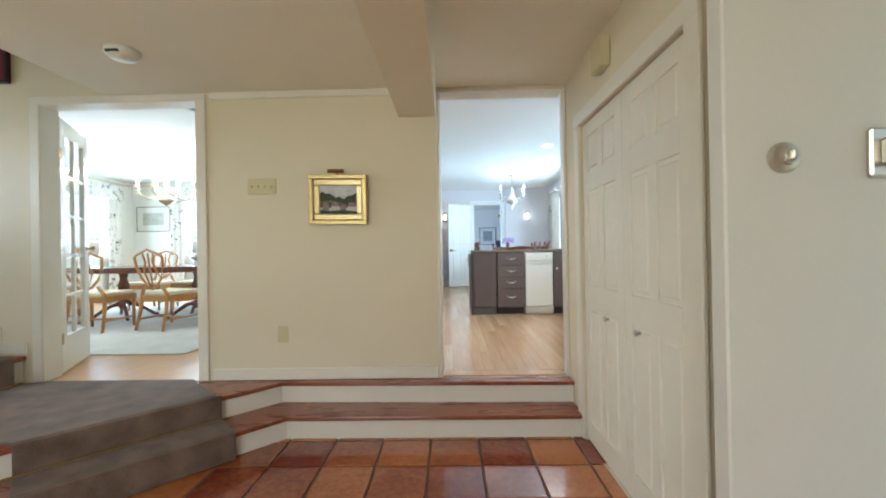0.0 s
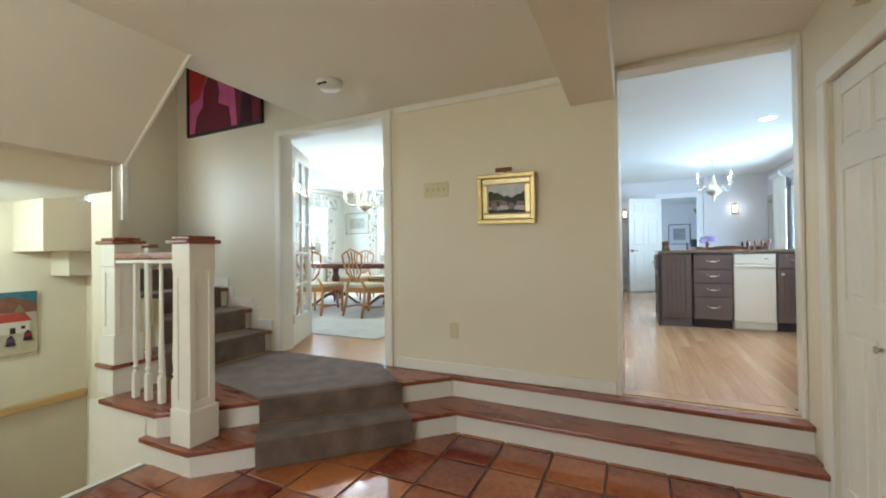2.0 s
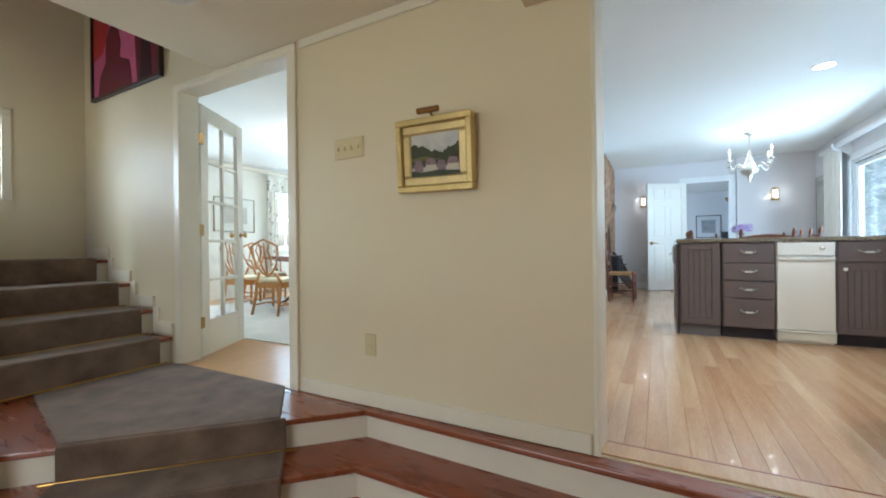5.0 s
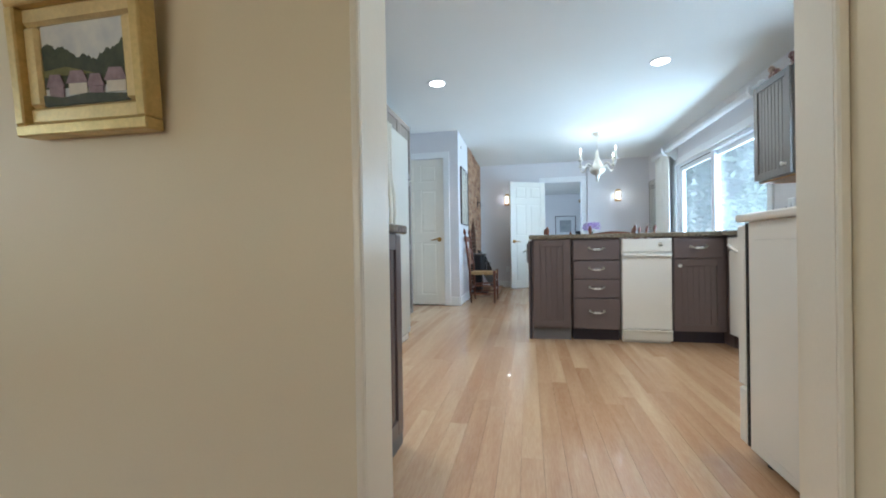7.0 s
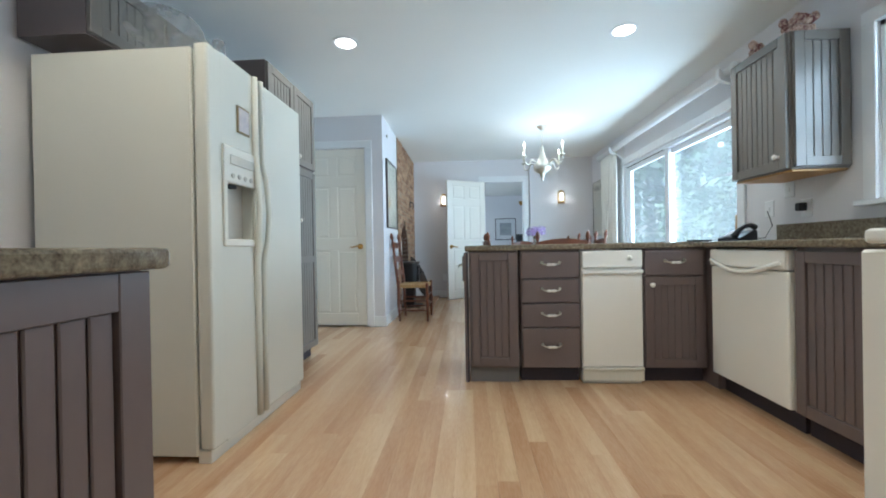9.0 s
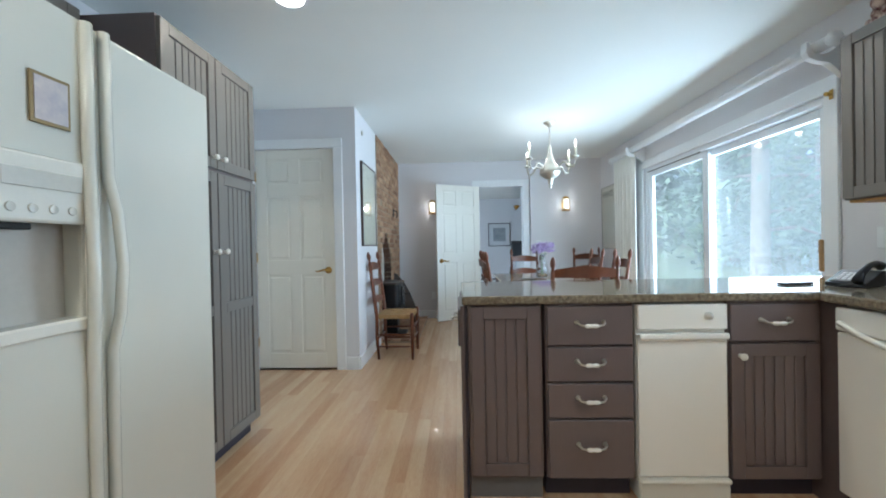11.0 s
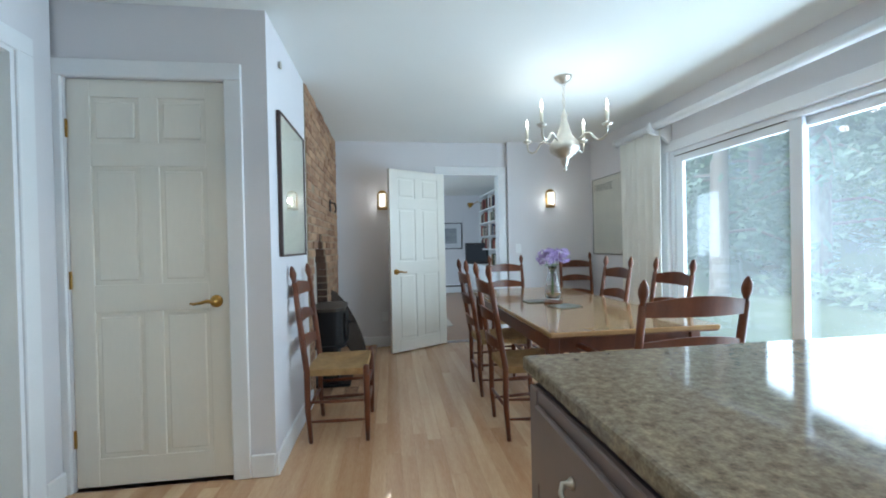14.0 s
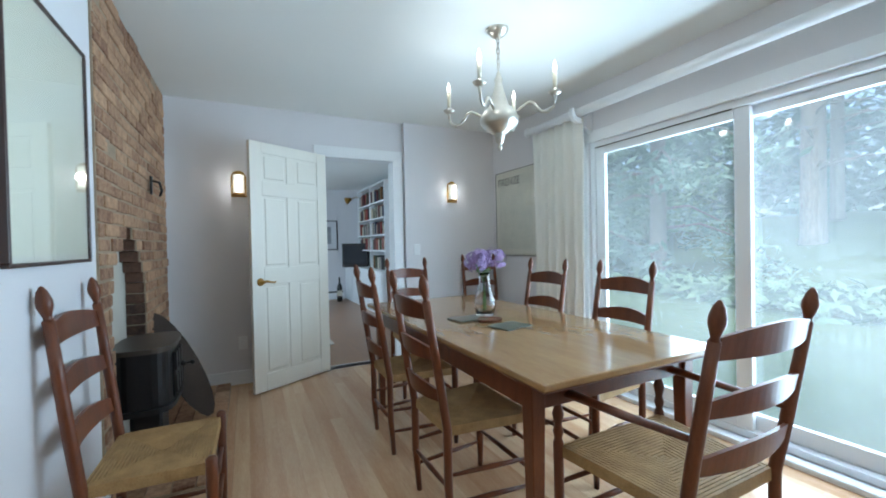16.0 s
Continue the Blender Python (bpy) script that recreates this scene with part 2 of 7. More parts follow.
def solid(name, bm, material, label, category, group="", smooth=False, m=None):
    ob = new(name, mesh_of(name, bm, material, smooth))
    if m is not None:
        ob.matrix_basis = m
    return tagged(ob, label, category, group)


def struct(name, bm, material, label="", smooth=False):
    return tagged(new(name, mesh_of(name, bm, material, smooth)), label, kind="structure")


def wall(name, axis, a, b, s0, s1, z0, z1, holes, material, label=""):
    """A wall between a and b across, from s0 to s1 along axis, with holes (s0, s1, z0, z1) cut through."""
    cuts = sorted({s0, s1, *[h[0] for h in holes], *[h[1] for h in holes]})
    bm = bmesh.new()
    for u, v in zip(cuts, cuts[1:]):
        if v <= s0 or u >= s1:
            continue
        spans = [(z0, z1)]
        for h in holes:
            if h[0] < (u + v) / 2 < h[1]:
                spans = [q for p0, p1 in spans for q in ((p0, min(p1, h[2])), (max(p0, h[3]), p1)) if q[1] - q[0] > 1e-4]
        for p0, p1 in spans:
            if axis == "x":
                bx(bm, u, a, p0, v, b, p1)
            else:
                bx(bm, a, u, p0, b, v, p1)
    bmesh.ops.remove_doubles(bm, verts=bm.verts, dist=1e-5)
    return struct(name, bm, material, label)


# ---- the shell ----
TILE_Z, HALL_C, KIT_C = -0.30, 2.10, 2.45
XR, XL = 2.52, -1.64          # kitchen walls
KO = (-0.075, 0.859, 0.0, 2.08)  # opening to the kitchen
DO = (-3.0, -1.81, 0.0, 2.06)  # opening to the dining room
GD = (6.17, 8.53, 0.03, 2.0)    # glass doors
SW = (4.2, 5.06, 1.12, 2.06)    # window over the sink
FD = (0.62, 1.34, 0.0, 2.07)    # far doorway
LO = (6.42, 7.16, 0.0, 2.1)     # side opening in the kitchen

wall("wall_hall_north", "x", 2.70, 2.76, -4.62, 0.98, -1.3, 3.7, [KO, DO], CREAM, "cream painted hall wall")
wall("wall_kitchen_south", "x", 2.76, 2.82, -1.74, 2.62, -0.02, 2.47, [(KO[0], 0.876, KO[2], KO[3])], LILAC, "pale grey kitchen wall")
wall("wall_dining_south", "x", 2.76, 2.82, -6.8, -1.74, -0.02, 2.47, [DO], mat("dining_paint", srgb("e4e2d6"), 0.6, var=0.03), "ivory dining room wall")
wall("wall_kitchen_east", "y", XR, XR + 0.12, 2.82, 10.14, -0.02, 2.47, [GD, SW], LILAC, "pale grey kitchen wall with glass doors")
wall("wall_kitchen_north", "x", 10.02, 10.14, -0.75, XR, -0.02, 2.47, [FD], LILAC, "pale grey wall with a doorway")
wall("wall_kitchen_west", "y", XL - 0.1, XL, 2.82, 7.36, -0.02, 2.47, [LO], LILAC, "pale grey kitchen wall")
PD = (-1.606, -0.85, 0.0, 2.075)
wall("wall_closet_front", "x", 7.38, 7.48, XL - 0.1, -0.64, -0.02, 2.47, [PD], LILAC, "pale grey closet wall")
wall("wall_closet_side", "y", -0.74, -0.64, 7.48, 10.02, -0.02, 2.47, [(8.44, 9.20, 0.0, 1.42)], LILAC, "pale grey wall beside the chimney")
struct("closet_back", box(-1.8, 8.1, -0.02, -0.74, 8.2, 2.47), LILAC)
struct("side_room_wall", box(-2.7, 6.0, -0.02, -2.6, 7.9, 2.47), LILAC)
struct("side_room_floor", box(-2.6, 6.0, -0.08, XL - 0.1, 7.9, -0.005), PARQUET)
struct("side_room_end", box(-2.6, 7.5, -0.02, XL - 0.1, 7.6, 2.47), LILAC)
struct("side_room_near", box(-2.6, 5.9, -0.02, XL - 0.1, 6.0, 2.47), LILAC)
struct("ceiling_kitchen", box(-2.7, 2.82, KIT_C, XR + 0.12, 10.14, KIT_C + 0.1), CEIL, "white painted ceiling")
struct("floor_kitchen_base", box(XL - 0.1, 2.765, -0.10, XR + 0.12, 10.14, -0.016), mat("floor_seam", srgb("7d5f43"), 0.7, var=0.1))

# hall
struct("floor_hall_base", box(-2.62, -1.7, TILE_Z - 0.1, 1.5, 2.62, TILE_Z - 0.008), GROUT)
bm = bmesh.new()
prism(bm, [(-2.62, -1.7), (1.5, -1.7), (1.5, 1.28), (0.98, 1.28), (0.98, 2.70), (-2.50, 2.70), (-2.50, 1.40), (-2.62, 1.40)], HALL_C, HALL_C + 0.15)
struct("ceiling_hall", bm, CREAM_CEIL, "cream hall ceiling")
CD = (1.22, 2.38, TILE_Z, 1.70)
wall("wall_hall_east", "y", 0.86, 0.98, 1.16, 2.70, -0.35, 2.12, [CD], CREAM, "cream hall wall with the closet")
struct("closet_inside", box(1.55, 1.16, -0.35, 1.6, 2.70, 2.12), CREAM)
wall("wall_entry_return", "x", 1.16, 1.28, 0.98, 1.62, -0.35, 2.12, [], CREAM)
wall("wall_entry_east", "y", 1.50, 1.62, -1.7, 1.16, -0.35, 2.12, [(-0.36, 0.52, TILE_Z, 1.75)], CREAM)
# The hole in this unseen wall is made up, to let light in.
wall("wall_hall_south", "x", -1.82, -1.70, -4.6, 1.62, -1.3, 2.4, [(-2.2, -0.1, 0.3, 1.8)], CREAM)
wall("wall_hall_west", "y", -2.74, -2.62, -1.7, -0.5, -1.3, 2.12, [], CREAM)
struct("hall_beam", box(-0.345, -1.7, 1.89, -0.068, 2.70, HALL_C + 0.01, bev=0.004), CREAM, "boxed cream ceiling beam")

# ---- kitchen: doors, cabinets, appliances ----


def casing(name, axis, face, out, s0, s1, z0, z1, w=0.07, t=0.018, material=None, sides="lrt", head=None):
    """Flat trim boards round an opening, standing out from face towards out (+1 or -1)."""
    bm = bmesh.new()
    a, b = sorted((face, face + out * t))

    def bar(u0, q0, u1, q1):
        if axis == "x":
            bx(bm, u0, a, q0, u1, b, q1, bev=0.004)
        else:
            bx(bm, a, u0, q0, b, u1, q1, bev=0.004)
    if "l" in sides:
        bar(s0 - w, z0, s0, z1)
    if "r" in sides:
        bar(s1, z0, s1 + w, z1)
    if "t" in sides:
        bar(s0 - (w if "l" in sides else 0), z1, s1 + (w if "r" in sides else 0), z1 + (head or w))
    return struct(name, bm, material or TRIMK)


def lining(name, axis, a, b, s0, s1, z0, z1, t=0.02, material=None):
    """The boards that line the inside of an opening."""
    bm = bmesh.new()
    for u0, q0, u1, q1 in ((s0 - 0.001, z0, s0 + t, z1), (s1 - t, z0, s1 + 0.001, z1), (s0 + t, z1 - t, s1 - t, z1 + 0.001)):
        if axis == "x":
            bx(bm, u0, a, q0, u1, b, q1)
        else:
            bx(bm, a, u0, q0, b, u1, q1)
    return struct(name, bm, material or TRIMK)


def panel_door(name, w, h, label, m, lever=1, t=0.036, material=None, rows=((0.14, 0.88), (1.02, 1.62), (1.74, 1.97)), handle_z=0.92, hinges=True):
    """A six-panel door: its hinge edge on the z axis, the leaf along +x, faces at y = 0 and y = t. lever: side of the lever (0 none)."""
    material = material or DOORW
    ob = thing(name, m, label, "door")
    k = h / 2.06
    st, mid = 0.105 * w / 0.76, 0.09 * w / 0.76
    cols = ((st, (w - mid) / 2), ((w + mid) / 2, w - st))
    bm = box(0, 0.009, 0.0, w, t - 0.009, h)
    for x0, x1 in ((0, st), (w - st, w)):
        bx(bm, x0, 0, 0, x1, t, h, bev=0.002)
    edges = [0] + [z * k for r in rows for z in r] + [h]
    for z0, z1 in zip(edges[::2], edges[1::2]):
        bx(bm, st, 0, z0, w - st, t, z1, bev=0.002)
    for z0, z1 in rows:
        bx(bm, cols[0][1], 0, z0 * k, cols[1][0], t, z1 * k, bev=0.002)
    part("leaf", bm, material, ob)
    for z0, z1 in rows:
        for x0, x1 in cols:
            part("panel", box(x0 + 0.022, 0.003, z0 * k + 0.022, x1 - 0.022, t - 0.003, z1 * k - 0.022, bev=0.006), material, ob)
    if lever:
        for s, y in ((-1, 0), (1, t)):
            bm = bmesh.new()
            lathe(bm, [(0.033, 0), (0.031, 0.006), (0.018, 0.010), (0.011, 0.014), (0.011, 0.045), (0.0, 0.045)], 16,
                  Matrix.Translation((w - 0.07, y, handle_z)) @ Matrix.Rotation(radians(90 * s), 4, "X").inverted())
            yy = y + s * 0.04
            tube(bm, [(w - 0.07, yy, handle_z), (w - 0.10, yy, handle_z + 0.006), (w - 0.135, yy, handle_z - 0.004), (w - 0.165, yy, handle_z - 0.008), (w - 0.18, yy + s * 0.004, handle_z - 0.002)],
                 [0.011, 0.010, 0.008, 0.007, 0.006], 8)
            part("door_handle", bm, BRASS, ob, "brass lever handle", smooth=True)
    if hinges:
        for z in (0.25, 1.05, h - 0.25):
            bm = bmesh.new()
            lathe(bm, [(0.007, -0.045), (0.007, 0.045)], 8, Matrix.Translation((0.0, -0.004, z)))
            part("hinge", bm, BRASS, ob, "small brass hinge")
    return ob


def bead_front(name, w, z0, z1, parent, x0=0.0, y=0.0, rails=(), fr=0.055, material=None):
    """A framed beadboard door or end panel; face at y - 0.02, back at y."""
    material = material or CABINET
    ob = part(name, box(x0 + 0.001, y - 0.006, z0 + 0.001, x0 + w - 0.001, y, z1 - 0.001), material, parent)
    for a, b in ((x0, x0 + fr), (x0 + w - fr, x0 + w)):
        part("stile", box(a, y - 0.02, z0, b, y - 0.0005, z1, bev=0.002), material, ob)
    lines = [z0, *rails, z1 - fr]
    for z in lines:
        part("rail", box(x0 + fr, y - 0.0195, z, x0 + w - fr, y - 0.0005, z + fr, bev=0.002), material, ob)
    for a, b in zip(lines, lines[1:]):
        w0, w1 = x0 + fr + 0.002, x0 + w - fr - 0.002
        n = max(1, round((w1 - w0) / 0.045))
        s = (w1 - w0) / n
        me = mesh_of("bead_strip", box(0.0025, -0.006, a + fr, s - 0.0025, 0, b, bev=0.0022), material)
        for i in range(n):
            strip = new("bead_strip", me)
            strip.parent = ob
            strip.location = (w0 + i * s, y - 0.006, 0)
    return ob


def knob(parent, x, y, z, r=0.016):
    bm = bmesh.new()
    lathe(bm, [(0.010, 0), (0.007, 0.008), (0.008, 0.014), (r, 0.022), (r, 0.028), (0.010, 0.034), (0.0, 0.036)], 12,
          Matrix.Translation((x, y, z)) @ Matrix.Rotation(radians(90), 4, "X"))
    return part("knob", bm, PORC, parent, "white porcelain knob", smooth=True)


def pull(parent, x, y, z, w=0.115):
    bm = bmesh.new()
    e, r = [], []
    for k, (px, py, pz, pr) in enumerate(((0.5, 0.002, 0.004, 0.011), (0.5, -0.004, 0.004, 0.010), (0.5, -0.008, 0.004, 0.006), (0.5, -0.018, 0.004, 0.006), (0.42, -0.026, -0.004, 0.005), (0.26, -0.028, -0.008, 0.005))):
        e.append((px, py, pz))
        r.append(pr)
    tube(bm, [(x - w * a, y + b, z + c) for a, b, c in e] + [(x + w * a, y + b, z + c) for a, b, c in reversed(e)], r + r[::-1], 8)
    h = part("handle", bm, PEWTER, parent, "nickel and porcelain pull", smooth=True)
    bm = bmesh.new()
    lathe(bm, [(0.005, -0.030), (0.009, -0.024), (0.010, -0.012), (0.008, 0), (0.010, 0.012), (0.009, 0.024), (0.005, 0.030)], 10,
          Matrix.Translation((x, y - 0.028, z - 0.008)) @ Matrix.Rotation(radians(90), 4, "Y"))
    part("grip", bm, PORC, h, "white porcelain grip", smooth=True)
    return h


# island: local x along the front, local y into the unit, front at y = 0; front plane stands at 5.46 in the room
ISL_Y, ISL_X0, ISL_X1 = 5.465, 0.335, 1.86
CT = 0.875  # underside of the worktops
GRANITE = mat("speckled_granite", srgb("352b25"), 0.07, second=srgb("a0957f"), scale=60, fine=210, bump=0.004, rough_var=0.03)
GRANITE.node_tree.nodes["Principled BSDF"].inputs["Specular IOR Level"].default_value = 0.27


def unit(name, x0, x1, label, depth=0.60, toe=0.10, m=None, inset=0.05, toe_mat=None):
    ob = thing(name, m or pose(x0, ISL_Y, 0), label, "cabinet", "island cabinet units")
    w = x1 - x0
    part("body", box(0.002, 0.0, toe, w - 0.002, depth, CT), CABINET, ob)
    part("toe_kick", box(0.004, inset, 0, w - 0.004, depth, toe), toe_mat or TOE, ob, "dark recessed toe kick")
    return ob


end_unit = unit("base_cabinet", ISL_X0, 0.665, "taupe island end cabinet with a beadboard door", toe_mat=TOEG, inset=0.02)
bead_front("door", 0.30, 0.115, 0.865, end_unit, x0=0.016)
drawers = unit("drawer_cabinet", 0.675, 1.062, "taupe cabinet with a bank of four drawers")
for z0, z1 in ((0.69, 0.862), (0.53, 0.682), (0.37, 0.522), (0.105, 0.362)):
    d = part("drawer", box(0.008, -0.02, z0, 0.379, 0.0, z1, bev=0.004), CABINET, drawers)
    pull(d, 0.194, -0.02, (z0 + z1) / 2 + (0.012 if z1 - z0 < 0.2 else 0.02))
comp = thing("trash_compactor", pose(1.068, ISL_Y, 0), "white built-in trash compactor between cabinets", "compactor", "")
part("body", box(0.0, 0.0, 0.1, 0.385, 0.58, 0.865), APPL, comp)
part("front_panel", box(0.003, -0.022, 0.115, 0.382, 0.0, 0.735, bev=0.004), APPL, comp)
part("control_panel", box(0.003, -0.028, 0.755, 0.382, 0.0, 0.865, bev=0.006, seg=2), APPL, comp)
bm = bmesh.new()
lathe(bm, [(0.017, 0), (0.016, 0.012), (0.009, 0.014), (0.008, 0.022), (0, 0.022)], 14, Matrix.Translation((0.30, -0.028, 0.815)) @ Matrix.Rotation(radians(90), 4, "X"))
part("dial", bm, APPLD, comp, "round white key dial", smooth=True)
part("pull_lip", box(0.003, -0.045, 0.715, 0.382, -0.018, 0.742, bev=0.008, seg=2), APPL, comp)
bm = box(0.0, -0.03, 0.02, 0.385, 0.02, 0.10, bev=0.006)
bx(bm, 0.0, -0.045, 0.092, 0.385, 0.0, 0.112, bev=0.008, seg=2)
part("foot_pedal", bm, APPLD, comp)
part("base", box(0.01, 0.0, 0.0, 0.375, 0.5, 0.1), APPLD, comp)
right_unit = unit("base_cabinet", 1.46, 1.86, "taupe cabinet with one drawer over a beadboard door")
d = part("drawer", box(0.008, -0.02, 0.70, 0.375, 0.0, 0.862, bev=0.004), CABINET, right_unit)
pull(d, 0.19, -0.02, 0.79)
d = bead_front("door", 0.367, 0.105, 0.690, right_unit, x0=0.008)
knob(d, 0.045, -0.02, 0.64)

# the island's end that faces the passage
end_face = thing("wine_rack", pose(0.333, 6.08, 0) @ pose(0, 0, 0, 0, 0, -90), "taupe end shelf with lattice wine rack", "wine rack")
part("back", box(0.0, -0.012, 0.0, 0.61, 0.0, 0.865), TOE, end_face)
bm = bmesh.new()
for x0, x1 in ((0.0, 0.045), (0.565, 0.61)):
    bx(bm, x0, -0.028, 0.0, x1, -0.012, 0.865, bev=0.002)
for z0, z1 in ((0.0, 0.1), (0.60, 0.865)):
    bx(bm, 0.045, -0.026, z0, 0.565, -0.012, z1, bev=0.002)
part("frame", bm, CABINET, end_face)
for i in range(5):
    for s in (1, -1):
        bm = bmesh.new()
        x0, x1 = 0.05 + i * 0.125 - 0.12, 0.05 + i * 0.125 + 0.24
        z0, z1 = (0.1, 0.6) if s > 0 else (0.6, 0.1)
        p, q = Vector((x0, -0.02, z0)), Vector((x1, -0.02, z1))
        d = q - p
        lo = max(0, (0.047 - p.x) / d.x)
        hi = min(1, (0.563 - p.x) / d.x)
        if hi - lo < 0.15:
            continue
        tube(bm, [p + d * lo, p + d * hi], 0.008, 4)
        part("lattice_bar", bm, CABINET, end_face)
d = part("drawer", box(0.06, -0.04, 0.67, 0.55, -0.026, 0.84, bev=0.004), CABINET, end_face)
pull(d, 0.305, -0.04, 0.77)

bm = bmesh.new()
prism(bm, [(0.312, 5.43), (1.83, 5.43), (1.80, 5.40), (1.80, 3.60), (2.517, 3.60), (2.517, 6.12), (2.40, 6.155), (0.312, 6.155)], CT, 0.912, bev=0.008)
solid("granite_worktop", bm, GRANITE, "speckled grey granite worktop with rounded edge", "worktop")
solid("granite_upstand", box(2.495, 3.60, 0.914, 2.517, 5.75, 1.02, bev=0.003), GRANITE, "low granite upstand against the wall", "upstand")

# right run, facing west: local x runs along -y
dw = thing("dishwasher", pose(1.84, 5.36, 0) @ pose(0, 0, 0, 0, 0, -90), "white built-in dishwasher under the worktop", "dishwasher")
part("body", box(0.0, 0.03, 0.10, 0.60, 0.60, 0.865), APPLD, dw)
part("door", box(0.003, -0.015, 0.11, 0.597, 0.03, 0.76, bev=0.008, seg=2), APPL, dw)
part("control_panel", box(0.003, -0.025, 0.765, 0.597, 0.03, 0.862, bev=0.012, seg=3), APPL, dw)
bm = bmesh.new()
tube(bm, [(0.03 + i * 0.054, -0.03 - 0.018 * math.sin(math.pi * i / 10), 0.80 - 0.055 * math.sin(math.pi * i / 10)) for i in range(11)], 0.012, 8)
part("handle", bm, APPL, dw, smooth=True)
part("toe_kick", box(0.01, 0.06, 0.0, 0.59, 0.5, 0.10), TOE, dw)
sink_unit = thing("base_cabinet", pose(1.86, 4.755, 0) @ pose(0, 0, 0, 0, 0, -90), "taupe sink cabinet beside the dishwasher", "cabinet")
part("body", box(0.0, 0.0, 0.1, 1.14, 0.6, CT), CABINET, sink_unit)
part("toe_kick", box(0.0, 0.05, 0.0, 1.14, 0.6, 0.1), TOE, sink_unit)
for i in range(2):
    knob(bead_front("door", 0.55, 0.11, 0.86, sink_unit, x0=0.01 + i * 0.57), 0.5 if i == 0 else 0.63, -0.02, 0.75)
solid("corner_filler", box(1.862, 5.362, 0.0, 2.5, 6.09, CT), CABINET, "taupe filler panel in the cabinet corner", "panel")

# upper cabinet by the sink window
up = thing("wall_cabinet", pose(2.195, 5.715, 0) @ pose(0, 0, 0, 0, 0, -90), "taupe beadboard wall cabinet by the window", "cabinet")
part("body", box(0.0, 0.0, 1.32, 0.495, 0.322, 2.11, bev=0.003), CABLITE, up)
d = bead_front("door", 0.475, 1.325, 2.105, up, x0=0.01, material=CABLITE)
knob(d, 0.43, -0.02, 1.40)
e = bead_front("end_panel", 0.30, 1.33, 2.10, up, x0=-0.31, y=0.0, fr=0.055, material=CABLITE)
e.matrix_basis = Matrix.Translation((0.497, 0.012, 0)) @ Matrix.Rotation(radians(90), 4, "Z") @ Matrix.Translation((0.31, 0, 0))
part("underside", box(0.012, 0.012, 1.306, 0.485, 0.318, 1.319, bev=0.002), mat("pine", srgb("c79a63"), 0.5), up, "pale unpainted pine underside")

# range by the doorway: side panel towards the passage
rng = thing("range_cooker", pose(1.115, 2.94, 0), "white freestanding range with glossy side panel", "range")
part("body", box(0.0, 0.0, 0.04, 0.76, 0.63, 0.895, bev=0.004), APPL, rng)
part("side_panel", box(-0.006, 0.05, 0.08, 0.0, 0.58, 0.83, bev=0.004), APPL, rng)
part("cooktop", box(-0.03, -0.02, 0.896, 0.79, 0.665, 0.925, bev=0.010, seg=3), APPL, rng)
part("oven_door", box(-0.008, 0.638, 0.27, 0.77, 0.695, 0.885, bev=0.006), APPL, rng)
part("drawer", box(-0.008, 0.638, 0.05, 0.77, 0.69, 0.262, bev=0.006), APPL, rng)
part("seam", box(-0.0045, 0.629, 0.05, 0.7645, 0.640, 0.89), GAP, rng)
bm = bmesh.new()
tube(bm, [(0.08, 0.69, 0.80), (0.08, 0.725, 0.80), (0.68, 0.725, 0.80), (0.68, 0.69, 0.80)], 0.012, 8)
part("handle", bm, APPL, rng)
for x in (0.05, 0.71):
    for y in (0.06, 0.58):
        bm = bmesh.new()
        lathe(bm, [(0.018, 0), (0.018, 0.05)], 8, Matrix.Translation((x, y, 0)))
        part("foot", bm, GAP, rng)

# left counter along the near wall
lc = thing("base_cabinet", pose(-0.235, 2.84, 0) @ pose(0, 0, 0, 0, 0, 90), "taupe base cabinet with beadboard end panel", "cabinet")
part("body", box(0.0, 0.0, 0.06, 0.62, 1.35, CT), CABINET, lc)
bead_front("end_panel", 0.615, 0.06, CT - 0.003, lc, x0=0.003, fr=0.062)
part("toe_board", box(0.0, -0.016, 0.0, 0.62, 0.02, 0.06, bev=0.003), TOEG, lc, "grey base board")
bm = bmesh.new()
prism(bm, [(-1.62, 2.825), (-0.19, 2.825), (-0.19, 3.47), (-0.21, 3.50), (-1.62, 3.50)], CT, 0.912, bev=0.008)
solid("granite_worktop", bm, GRANITE, "speckled grey granite worktop by the doorway", "worktop")
lu = thing("wall_cabinet", pose(-0.42, 2.835, 0) @ pose(0, 0, 0, 0, 0, 90), "taupe beadboard wall cabinet over the counter", "cabinet")
part("body", box(0.0, 0.0, 1.37, 0.33, 1.1, 2.16, bev=0.003), CABINET, lu)
bead_front("end_panel", 0.325, 1.372, 2.155, lu, x0=0.003, fr=0.05)

FRIDGE = mat("textured_fridge_enamel", srgb("d8d8cf"), 0.2, var=0.03, scale=3, fine=260, bump=0.03)
# refrigerator, facing east: local x along +y, front towards -y local
fr = thing("refrigerator", pose(-0.745, 4.415, 0) @ pose(0, 0, 0, 0, 0, 90), "white side-by-side refrigerator with ice dispenser", "refrigerator")
part("body", box(0.0, 0.075, 0.03, 0.92, 0.80, 1.775, bev=0.006), FRIDGE, fr)


